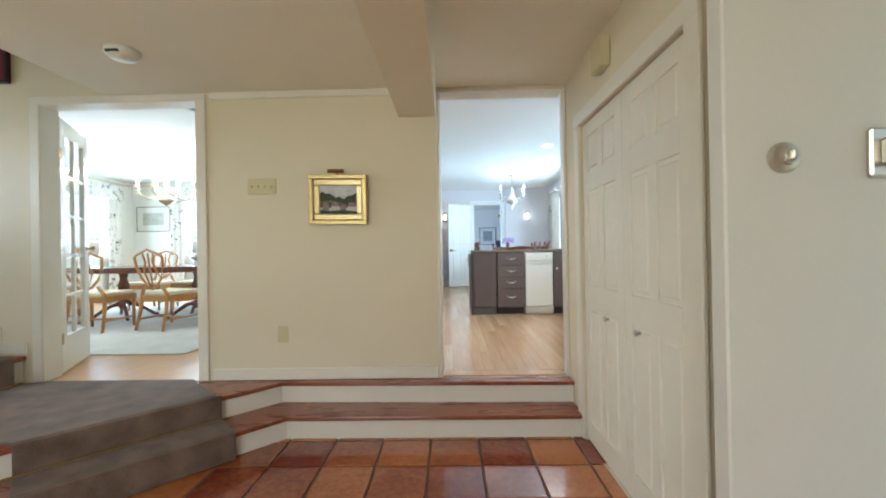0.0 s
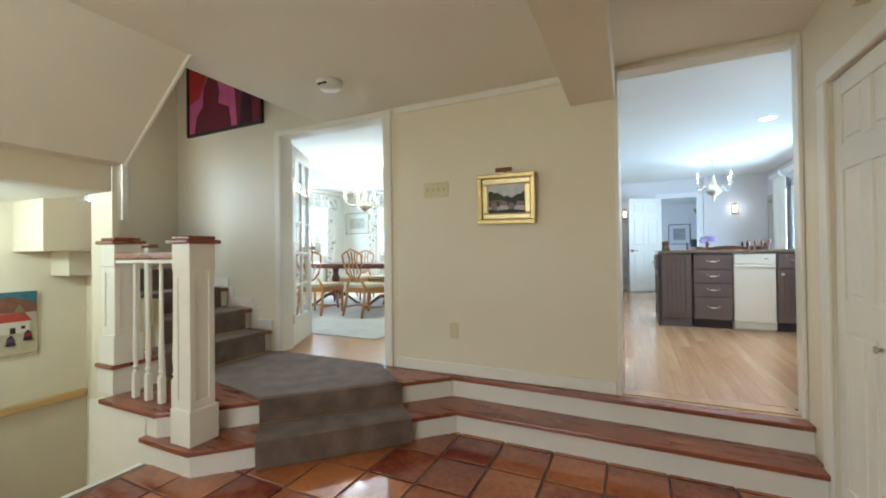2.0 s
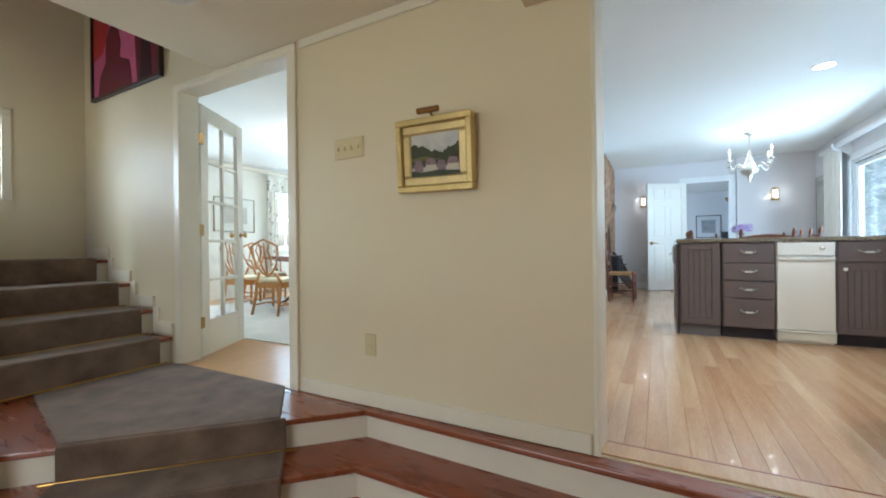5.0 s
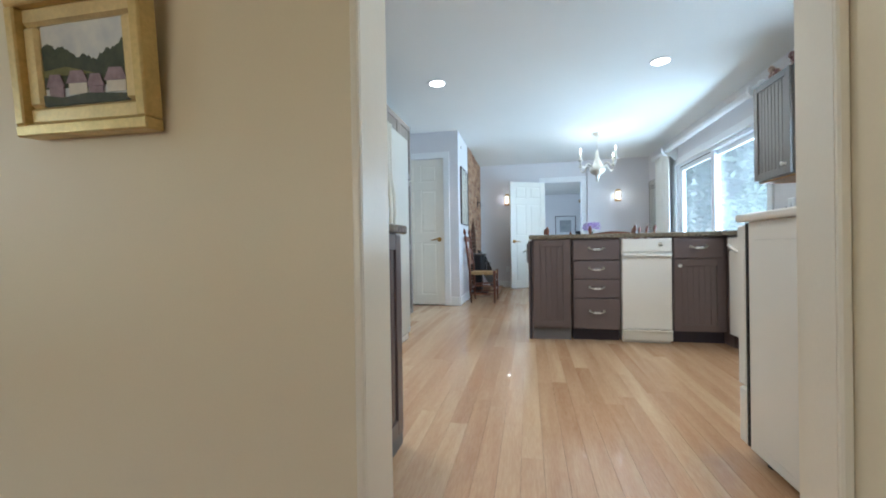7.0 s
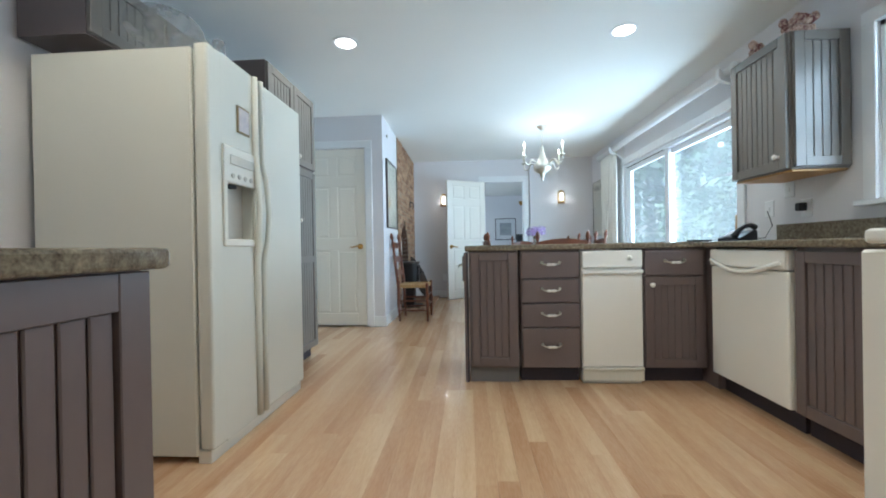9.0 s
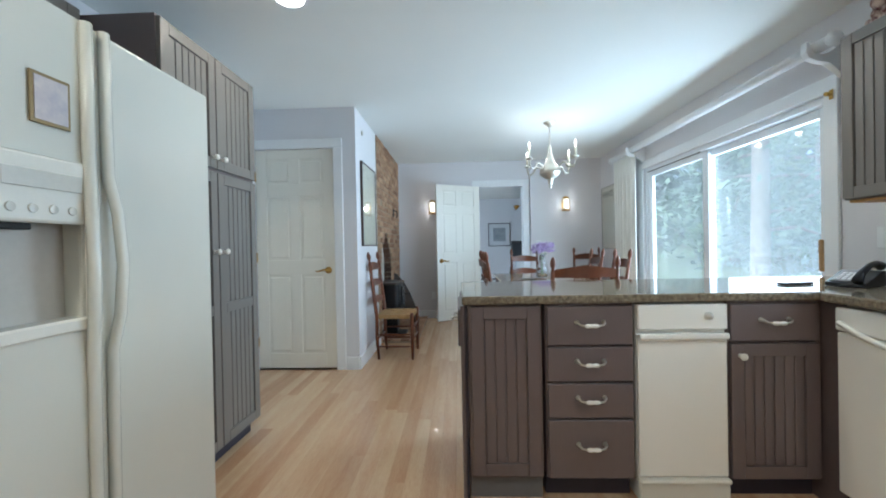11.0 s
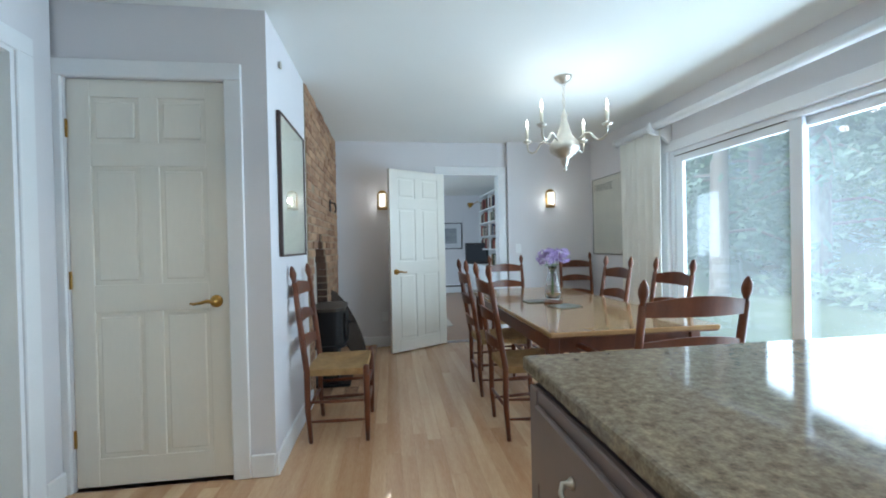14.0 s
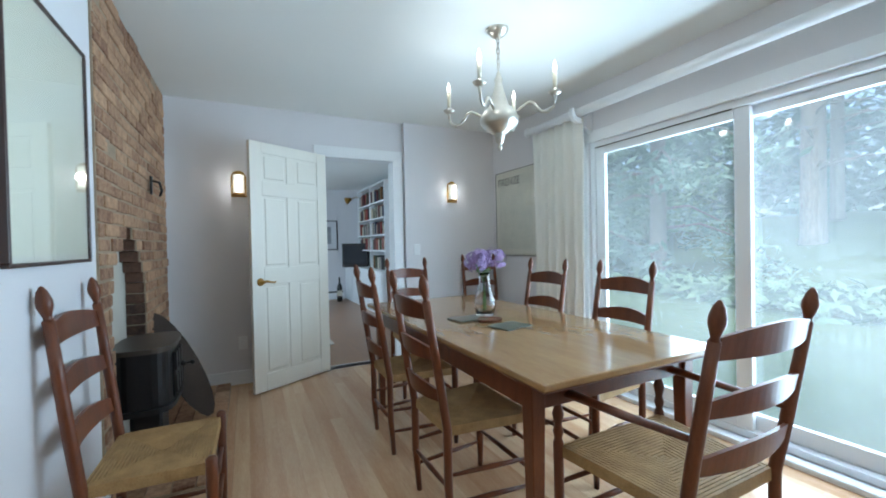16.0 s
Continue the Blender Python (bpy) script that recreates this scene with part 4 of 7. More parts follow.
frame_parts(gp, w, h, 0.03, 0.05, GILT)
bm = bmesh.new()
for a in ((0.03, 0.03, w - 0.03, 0.075), (0.03, h - 0.075, w - 0.03, h - 0.03), (0.03, 0.075, 0.075, h - 0.075), (w - 0.075, 0.075, w - 0.03, h - 0.075)):
    bx(bm, a[0], -0.034, a[1], a[2], 0, a[3], bev=0.008)
part("inner_moulding", bm, mat("pale_gilt", srgb("e2cd98"), 0.32, 0.4, var=0.2, scale=15, fine=90, bump=0.1), gp, "paler gilt inner moulding")
cv = part("canvas", box(0.075, -0.022, 0.075, w - 0.075, -0.004, h - 0.075), mat("painted_sky", srgb("b0b6c2"), 0.6, second=srgb("e2e0d8"), scale=9, fine=30), gp)
INK = mat("painted_trees", srgb("23281a"), 0.6, second=srgb("4c5238"), scale=30, fine=70)
VIO = mat("painted_roofs", srgb("6c5660"), 0.6, second=srgb("a58f96"), scale=30, fine=70)
OLI = mat("painted_grass", srgb("4f4d26"), 0.6, second=srgb("8a854c"), scale=30, fine=70)
WHT = mat("painted_white", srgb("cfc8bc"), 0.6, var=0.1, scale=40)


def flat(name, pts, y, material, parent):
    """A flat painted patch in x-z at depth y."""
    bm = bmesh.new()
    prism(bm, pts, -y, -y + 0.0015, M_S @ Matrix.Diagonal((1, 1, -1, 1)))
    return part(name, bm, material, parent)


rnd = random.Random(5)
flat("tree_patch", [(0.076, 0.12)] + [(0.076 + i * 0.0068, 0.202 + 0.018 * math.sin(i * 0.16 + 1) + 0.004 * math.sin(i * 0.7) + 0.010 * rnd.random()) for i in range(41)] + [(0.349, 0.12)], -0.0225, INK, cv)
flat("field_patch", [(0.076, 0.15), (0.076, 0.165), (0.15, 0.172), (0.2, 0.16), (0.24, 0.15)], -0.0236, OLI, cv)
for k, (x0, z0, ww) in enumerate(((0.085, 0.125, 0.06), (0.15, 0.13, 0.07), (0.215, 0.118, 0.055), (0.27, 0.128, 0.07))):
    flat("wall_patch", [(x0 + 0.006, z0 - 0.028), (x0 + 0.006, z0 + 0.002), (x0 + ww - 0.006, z0 + 0.002), (x0 + ww - 0.006, z0 - 0.028)], -0.0245, WHT if k % 2 else VIO, cv)
    flat("roof_patch", [(x0, z0), (x0 + ww * 0.25, z0 + 0.03), (x0 + ww * 0.8, z0 + 0.028), (x0 + ww, z0 - 0.002)], -0.0262, VIO, cv)
flat("grass_patch", [(0.076, 0.076), (0.076, 0.105), (0.14, 0.095), (0.22, 0.102), (0.349, 0.092), (0.349, 0.076)], -0.0278, INK, cv)
bm = bmesh.new()
tube(bm, [(w / 2 - 0.055, -0.075, h + 0.022), (w / 2 + 0.055, -0.075, h + 0.022)], 0.014, 10)
lt = part("picture_light", bm, mat("bronze", srgb("8a6136"), 0.4, 0.7), gp, "small brown picture light")
bm = bmesh.new()
tube(bm, [(w / 2, -0.01, h - 0.01), (w / 2, -0.04, h + 0.01), (w / 2, -0.075, h + 0.02)], 0.005, 6)
part("arm", bm, BRASS, lt)

PLATE = mat("ivory_switch_plate", srgb("d3c69c"), 0.4, var=0.03)
sw = thing("light_switch", pose(-1.455, 2.70, 1.35), "ivory four-gang switch plate", "switch")
part("plate", box(0, -0.006, 0, 0.21, 0, 0.115, bev=0.003), PLATE, sw)
for i in range(4):
    part("toggle", box(0.027 + i * 0.047, -0.016, 0.046, 0.037 + i * 0.047, -0.005, 0.068, bev=0.002), PLATE, sw)
ou = thing("wall_outlet", pose(-1.25, 2.70, 0.27), "ivory duplex outlet on the hall wall", "outlet")
part("plate", box(0, -0.006, 0, 0.075, 0, 0.12, bev=0.003), PLATE, ou)
for z in (0.03, 0.07):
    part("socket", box(0.022, -0.009, z, 0.053, -0.005, z + 0.028, bev=0.002), PLATE, ou)
sd = thing("smoke_detector", pose(-1.845, 2.065, HALL_C), "round white smoke detector on the ceiling", "smoke detector")
bm = bmesh.new()
lathe(bm, [(0.0, -0.055), (0.048, -0.054), (0.07, -0.044), (0.085, -0.025), (0.088, 0.0)], 24)
part("body", bm, APPLD, sd, smooth=True)
part("vent", box(-0.035, -0.082, -0.040, 0.035, -0.060, -0.030), GAP, sd, "dark vent slot")
cb = thing("door_chime", pose(0.858, 1.95, 1.865) @ pose(0, 0, 0, 0, 0, -90), "ivory door chime box high on the wall", "chime")
part("box", box(-0.07, -0.055, 0, 0.07, 0, 0.155, bev=0.008, seg=2), PLATE, cb)
part("grille", box(-0.072, -0.045, 0.09, -0.069, -0.015, 0.12), GAP, cb, "dark grille slot")

# red abstract painting on the stair wall
MAROON = mat("maroon_paint", srgb("5a1626"), 0.5, second=srgb("741c34"), scale=8, fine=60)
PINK = mat("pink_paint", srgb("b8467a"), 0.5, second=srgb("cf6f98"), scale=8, fine=60)
RED = mat("red_paint", srgb("a81f2c"), 0.5, second=srgb("c43a34"), scale=8, fine=60)
DARK = mat("dark_plum_paint", srgb("2c0d1c"), 0.5, second=srgb("3c1426"), scale=8, fine=60)
ap = thing("abstract_painting", pose(-4.34, 2.698, 2.20), "red and pink abstract painting in a dark frame", "painting")
frame_parts(ap, 1.14, 0.92, 0.028, 0.035, mat("dark_frame", srgb("33221f"), 0.4))
cv = part("canvas", box(0.028, -0.018, 0.028, 1.112, -0.004, 0.892), PINK, ap)
flat("colour_field", [(0.03, 0.35), (0.03, 0.89), (0.5, 0.89), (0.32, 0.62), (0.2, 0.4)], -0.0195, RED, cv)
flat("colour_field", [(0.78, 0.03), (0.74, 0.5), (0.8, 0.89), (1.11, 0.89), (1.11, 0.03)], -0.0195, MAROON, cv)
flat("colour_field", [(0.12, 0.03), (0.16, 0.2), (0.26, 0.3), (0.27, 0.5), (0.36, 0.62), (0.47, 0.58), (0.52, 0.42), (0.5, 0.3), (0.66, 0.24), (0.7, 0.03)], -0.0212, MAROON, cv)
flat("colour_field", [(0.82, 0.03), (0.86, 0.4), (0.98, 0.42), (1.0, 0.03)], -0.0212, DARK, cv)
flat("colour_field", [(0.58 + 0.09 * math.cos(a * 0.5236), 0.62 + 0.08 * math.sin(a * 0.5236)) for a in range(12)], -0.0212, RED, cv)

# village picture on the cellar wall
vp = thing("village_painting", pose(-4.398, 0.52, 0.157) @ pose(0, 0, 0, 0, 0, 90), "colourful village textile picture with red roofs", "picture")
SAND = mat("woven_sand", srgb("a89a7c"), 0.8, second=srgb("c8bda0"), scale=20, fine=90, bump=0.2)
cv = part("cloth", box(0, -0.02, 0, 0.945, 0, 0.495, bev=0.003), SAND, vp)
flat("sky_band", [(0, 0.39), (0, 0.495), (0.945, 0.495), (0.945, 0.39)], -0.0215, mat("woven_teal", srgb("2f5560"), 0.8, second=srgb("4a7880"), scale=20, fine=90), cv)
flat("hill_band", [(0, 0.34), (0.2, 0.4), (0.45, 0.37), (0.62, 0.43), (0.8, 0.46), (0.945, 0.4), (0.945, 0.33)], -0.0228, mat("woven_rust", srgb("5f4032"), 0.8, second=srgb("8a5a40"), scale=20, fine=90), cv)
RF = mat("woven_red", srgb("94302a"), 0.8, second=srgb("b8503c"), scale=30, fine=90)
WW = mat("woven_white", srgb("d0c8b4"), 0.8, var=0.12, scale=20, fine=90)
BK = mat("woven_dark", srgb("1c1a22"), 0.8, second=srgb("3a2a34"), scale=20, fine=90)
HAY = mat("woven_straw", srgb("6a5c46"), 0.8, second=srgb("8d7c5c"), scale=25, fine=90)
SHAWLS = [mat("woven_shawl", srgb(c), 0.8, var=0.15, scale=20, fine=90) for c in ("8c2438", "2f4a7c", "b07a34", "6a3a5c")]
for x in (0.30, 0.44, 0.80):
    flat("haystack", [(x, 0.30), (x + 0.02, 0.36), (x + 0.04, 0.40), (x + 0.06, 0.36), (x + 0.08, 0.30)], -0.0240, HAY, cv)
for x, z, ww, hh in ((0.01, 0.20, 0.15, 0.09), (0.20, 0.21, 0.14, 0.07), (0.38, 0.19, 0.16, 0.08), (0.55, 0.20, 0.14, 0.08), (0.70, 0.17, 0.20, 0.10)):
    flat("house_wall", [(x, z), (x, z + hh), (x + ww, z + hh), (x + ww, z)], -0.0252, WW, cv)
    flat("house_roof", [(x - 0.012, z + hh - 0.01), (x + 0.02, z + hh + 0.06), (x + ww - 0.03, z + hh + 0.06), (x + ww + 0.012, z + hh - 0.01)], -0.0266, RF, cv)
    flat("house_door", [(x + ww * 0.42, z), (x + ww * 0.42, z + 0.045), (x + ww * 0.58, z + 0.045), (x + ww * 0.58, z)], -0.0266, BK, cv)
    flat("house_window", [(x + ww * 0.74, z + 0.03), (x + ww * 0.74, z + 0.055), (x + ww * 0.86, z + 0.055), (x + ww * 0.86, z + 0.03)], -0.0266, BK, cv)
for k, x in enumerate((0.03, 0.11, 0.24, 0.36, 0.47, 0.58, 0.66, 0.76, 0.86)):
    z = 0.045 + 0.03 * (k % 3)
    flat("dark_shape", [(x, z), (x + 0.008, z + 0.06), (x + 0.028, z + 0.085), (x + 0.048, z + 0.06), (x + 0.056, z)], -0.0266, BK, cv)
    flat("shawl_shape", [(x + 0.004, z + 0.03), (x + 0.014, z + 0.06), (x + 0.042, z + 0.06), (x + 0.052, z + 0.03)], -0.0280, SHAWLS[k % 4], cv)
# Unseen window, added to frame the made-up light opening.
sash_h = thing("hall_window", pose(0, 0, 0), "added unseen window at the back of the hall, for light", "window")
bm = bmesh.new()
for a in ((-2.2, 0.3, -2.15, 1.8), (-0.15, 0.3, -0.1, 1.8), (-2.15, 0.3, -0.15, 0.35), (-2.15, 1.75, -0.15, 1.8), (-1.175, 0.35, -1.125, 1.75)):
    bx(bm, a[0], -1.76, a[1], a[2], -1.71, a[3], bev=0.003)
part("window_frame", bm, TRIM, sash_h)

cl_ = thing("cellar_ceiling_light", pose(-3.85, 0.55, 1.36), "round white ceiling light over the cellar stair", "ceiling light")
bm = bmesh.new()
lathe(bm, [(0.0, -0.09), (0.06, -0.08), (0.11, -0.05), (0.13, -0.01)], 20)
part("globe", bm, mat("lit_opal_glass", srgb("f0efe8"), 0.3, emit=(0.95, 0.98, 1.0), power=0.8, bump=0), cl_, "lit opal globe", smooth=True).visible_shadow = False
bm = bmesh.new()
lathe(bm, [(0.13, -0.015), (0.14, -0.012), (0.14, 0.0)], 20)
part("rim", bm, TRIM, cl_)

# ---- kitchen furniture and fittings ----
CHERRY = mat("cherry_wood", srgb("4a2416"), 0.32, second=srgb("7b4527"), scale=4, fine=50, bump=0.03, stretch=(6, 6, 1), rand=0.2)
TABLEW = mat("waxed_cherry_tabletop", srgb("957048"), 0.15, second=srgb("b08e62"), scale=3, fine=30, bump=0.006, stretch=(5, 0.7, 5), coat=0.4)
RUSH = mat("woven_rush", srgb("85643c"), 0.7, second=srgb("c2a06c"), scale=14, fine=200, bump=0.5)
IRON = mat("black_cast_iron", srgb("17171a"), 0.42, 0.3, var=0.3, scale=12, fine=90, bump=0.08)


def rush_seat(wf, wb, d, z):
    """A woven seat: four wedges of cords that meet at the middle, puffed at the rails."""
    bm = bmesh.new()
    corners = [Vector((-wf / 2, d / 2, z)), Vector((wf / 2, d / 2, z)), Vector((wb / 2, -d / 2, z)), Vector((-wb / 2, -d / 2, z))]
    mid = Vector((0, 0, z - 0.006))
    n = 16
    for i in range(4):
        a, b = corners[i], corners[(i + 1) % 4]
        for k in range(n):
            f0, f1 = k / n, (k + 1) / n
            g0, g1 = f0 + 0.13 / n, f1 - 0.13 / n
            p = [a.lerp(mid, g0), b.lerp(mid, g0), b.lerp(mid, g1), a.lerp(mid, g1)]
            puff = Vector((0, 0, 0.010 * (1 - f0)))
            hi = [bm.verts.new(v + puff) for v in p]
            lo = [bm.verts.new(a.lerp(mid, f0) - Vector((0, 0, 0.004))), bm.verts.new(b.lerp(mid, f0) - Vector((0, 0, 0.004))),
                  bm.verts.new(b.lerp(mid, f1) - Vector((0, 0, 0.004))), bm.verts.new(a.lerp(mid, f1) - Vector((0, 0, 0.004)))]
            bm.faces.new(hi)
            for q in range(4):
                bm.faces.new((lo[q], lo[(q + 1) % 4], hi[(q + 1) % 4], hi[q]))
    bmesh.ops.remove_doubles(bm, verts=bm.verts, dist=1e-4)
    bot = [bm.verts.new(c - Vector((0, 0, 0.03))) for c in corners]
    top = [bm.verts.new(c - Vector((0, 0, 0.004))) for c in corners]
    bm.faces.new(bot[::-1])
    for q in range(4):
        bm.faces.new((bot[q], bot[(q + 1) % 4], top[(q + 1) % 4], top[q]))
    bmesh.ops.recalc_face_normals(bm, faces=bm.faces)
    return bm


def ladderback(m, label, wb=0.37, wf=0.46, d=0.40, h=1.06, arms=False, seat_label="woven rush seat", group="ladderback chairs", lean=0.085, bend=0.035):
    """Back posts at -y, facing +y, feet at z = 0."""
    ob = thing("ladderback_chair" if not arms else "ladderback_armchair", m, label, "chair", group)
    sz = 0.44
    for s in (-1, 1):
        bm = bmesh.new()
        x, y = s * wb / 2, -d / 2
        pts = [(x, y + 0.015, 0), (x, y, 0.20), (x, y, sz)]
        top = h - 0.105
        pts += [(x + s * 0.006, y - lean * k, sz + (top - sz) * k) for k in (0.33, 0.66, 1.0)]
        tube(bm, pts, [0.013, 0.018, 0.019, 0.019, 0.018, 0.016], 10)
        t = Matrix.Translation((x + s * 0.006, y - lean, top)) @ Matrix.Rotation(radians(8), 4, "X")
        lathe(bm, [(0.016, -0.005), (0.010, 0.008), (0.013, 0.018), (0.021, 0.045), (0.021, 0.062), (0.014, 0.09), (0.005, 0.105), (0.0, 0.108)], 12, t)
        part("back_post", bm, CHERRY, ob, smooth=True)
    for s in (-1, 1):
        bm = bmesh.new()
        x, y = s * wf / 2, d / 2
        if arms:
            lathe(bm, [(0.013, 0), (0.018, 0.15), (0.019, 0.46), (0.013, 0.475), (0.02, 0.50), (0.013, 0.525), (0.022, 0.565), (0.013, 0.60), (0.016, 0.645)], 12, Matrix.Translation((x, y, 0)))
        else:
            lathe(bm, [(0.013, 0), (0.018, 0.12), (0.020, 0.40), (0.019, sz + 0.022), (0.012, sz + 0.030), (0.0, sz + 0.032)], 12, Matrix.Translation((x, y, 0)))
        part("front_leg", bm, CHERRY, ob, smooth=True)
    n = 3
    for i in range(n):
        z = sz + 0.14 + i * (0.97 - 0.0 - sz - 0.19) / (n - 1) * (h / 1.06)
        k = (z - sz) / (h - 0.105 - sz)
        y = -d / 2 - lean * k
        hh = 0.052 if i < 2 else 0.062
        bm = bmesh.new()
        cols = []
        for j in range(17):
            f = j / 16
            x = (f - 0.5) * (wb - 0.01)
            bow = -bend * math.sin(math.pi * f)
            arch = 0.024 * math.sin(math.pi * f)
            cols.append([bm.verts.new((x, y + bow + 0.006, z - hh / 2)), bm.verts.new((x, y + bow - 0.006, z - hh / 2)),
                         bm.verts.new((x, y + bow - 0.006 - 0.01, z + hh / 2 + arch)), bm.verts.new((x, y + bow + 0.006 - 0.01, z + hh / 2 + arch))])
        for a, b in zip(cols, cols[1:]):
            for q in range(4):
                bm.faces.new((a[q], a[(q + 1) % 4], b[(q + 1) % 4], b[q]))
        bm.faces.new(cols[0][::-1])
        bm.faces.new(cols[-1])
        bmesh.ops.recalc_face_normals(bm, faces=bm.faces)
        part("slat", bm, CHERRY, ob, smooth=False)
    for z in (0.13, 0.25):
        bm = bmesh.new()
        tube(bm, [(-wf / 2, d / 2, z + 0.06), (0, d / 2, z + 0.06), (wf / 2, d / 2, z + 0.06)], [0.007, 0.012, 0.007], 8)
        part("stretcher", bm, CHERRY, ob, smooth=True)
        for s in (-1, 1):
            bm = bmesh.new()
            tube(bm, [(s * wb / 2, -d / 2, z), (s * (wb + wf) / 4, 0, z), (s * wf / 2, d / 2, z)], [0.007, 0.012, 0.007], 8)
            part("stretcher", bm, CHERRY, ob, smooth=True)
    bm = bmesh.new()
    tube(bm, [(-wb / 2, -d / 2, 0.2), (0, -d / 2, 0.2), (wb / 2, -d / 2, 0.2)], [0.007, 0.012, 0.007], 8)
    part("stretcher", bm, CHERRY, ob, smooth=True)
    part("seat", rush_seat(wf, wb, d, sz), RUSH, ob, seat_label)
    if arms:
        for s in (-1, 1):
            bm = bmesh.new()
            tube(bm, [(s * wb / 2, -d / 2 - 0.04, 0.66), (s * (wb / 2 + 0.03), -0.05, 0.655), (s * (wf / 2), d / 2 - 0.02, 0.655), (s * (wf / 2 + 0.012), d / 2 + 0.05, 0.652)], [0.016, 0.020, 0.026, 0.022], 10)
            for v in bm.verts:
                v.co.z = 0.655 + (v.co.z - 0.655) * 0.6
            part("arm", bm, CHERRY, ob, smooth=True)
    return ob


ladderback(pose(-0.357, 7.905, 0, 0, 0, -91), "cherry ladderback chair with rush seat against the wall", wb=0.405, wf=0.43, d=0.36, h=1.09, lean=0.06, bend=0.022, seat_label="golden rush seat", group="")
side = ladderback(pose(0.855, 7.70, 0, 0, 0, -90), "cherry ladderback chair with rush seat at the table", wb=0.35, wf=0.44, d=0.39, h=1.075)
for m in (pose(0.858, 8.42, 0, 0, 0, -91), pose(1.63, 7.70, 0, 0, 0, 90), pose(1.60, 8.33, 0, 0, 0, 91), pose(1.24, 9.18, 0, 0, 0, 180), pose(2.20, 9.62, 0, 0, 0, 168)):
    copy_thing(side, m)
ladderback(pose(1.235, 6.985, 0, 0, 0, 0), "cherry ladderback armchair with rush seat at the table end", wb=0.46, wf=0.56, d=0.44, h=1.04, arms=True)

tb = thing("dining_table", pose(0, 0, 0), "long cherry dining table with tapered legs", "table")
TX0, TX1, TY0, TY1 = 0.748, 1.672, 7.032, 9.02
part("tabletop", box(TX0, TY0, 0.732, TX1, TY1, 0.757, bev=0.006, seg=2), TABLEW, tb)
AX, AY_ = 0.045, 0.115
for x0, y0, x1, y1 in ((TX0 + AX, TY0 + AY_, TX1 - AX, TY0 + AY_ + 0.022), (TX0 + AX, TY1 - AY_ - 0.022, TX1 - AX, TY1 - AY_), (TX0 + AX, TY0 + AY_ + 0.022, TX0 + AX + 0.022, TY1 - AY_ - 0.022), (TX1 - AX - 0.022, TY0 + AY_ + 0.022, TX1 - AX, TY1 - AY_ - 0.022)):
    part("apron", box(x0, y0, 0.625, x1, y1, 0.732, bev=0.002), CHERRY, tb)
part("top_moulding", box(TX0 + 0.006, TY0 + 0.006, 0.724, TX1 - 0.006, TY1 - 0.006, 0.733, bev=0.003), CHERRY, tb, "dark red moulded edge")
for x in (TX0 + 0.062, TX1 - 0.062):
    for y in (TY0 + 0.13, TY1 - 0.13):
        bm = box(-0.030, -0.030, 0, 0.030, 0.030, 0.724, bev=0.004)
        for v in bm.verts:
            k = 0.62 + 0.38 * min(1, v.co.z / 0.6)
            v.co.x, v.co.y = x + v.co.x * k, y + v.co.y * k
        part("leg", bm, CHERRY, tb)

# vase with hydrangeas
va = thing("flower_vase", pose(1.215, 8.11, 0.757), "clear glass vase with lilac hydrangeas", "vase")
bm = bmesh.new()
prof = [(0.0, 0.0), (0.045, 0.0), (0.052, 0.01), (0.062, 0.06), (0.055, 0.12), (0.036, 0.19), (0.030, 0.235), (0.036, 0.26), (0.033, 0.26), (0.027, 0.235), (0.032, 0.19), (0.050, 0.12), (0.056, 0.06), (0.045, 0.02), (0.0, 0.02)]
lathe(bm, prof, 24)
part("vase", bm, GLASS, va, "clear glass body", smooth=True)
PETAL = mat("lilac_petals", srgb("8c74b2"), 0.6, second=srgb("c8b2dc"), scale=30, fine=80)
LEAF = mat("green_leaf", srgb("3f6a2c"), 0.5, second=srgb("6c9a48"), scale=30, fine=80)
rnd = random.Random(3)
for cx, cy, cz, r in ((-0.055, 0.0, 0.32, 0.068), (0.065, -0.01, 0.335, 0.075), (0.01, 0.05, 0.345, 0.06)):
    bm = bmesh.new()
    for i in range(70):
        u, v = rnd.uniform(-0.6, 1), rnd.uniform(0, 2 * math.pi)
        n = Vector((math.sqrt(1 - u * u) * math.cos(v), math.sqrt(1 - u * u) * math.sin(v), u))
        t = n.to_track_quat("Z", "Y").to_matrix().to_4x4()
        c = Vector((cx, cy, cz)) + n * r * rnd.uniform(0.8, 1.05)
        for q in range(4):
            a = math.pi / 2 * q + v
            pp = [Vector((0, 0, 0)), Vector((0.012 * math.cos(a - 0.5), 0.012 * math.sin(a - 0.5), 0.003)), Vector((0.018 * math.cos(a), 0.018 * math.sin(a), 0.001)), Vector((0.012 * math.cos(a + 0.5), 0.012 * math.sin(a + 0.5), 0.003))]
            bm.faces.new([bm.verts.new(c + t @ p) for p in pp])
    part("bloom", bm, PETAL, va, "lilac hydrangea bloom")
bm = bmesh.new()
for i in range(3):
    tube(bm, [(0.01 * (i - 1), 0, 0.03), (0.0, 0.005, 0.2), (0.05 * (i - 1), 0.01, 0.31)], 0.003, 5)
part("stem", bm, LEAF, va)
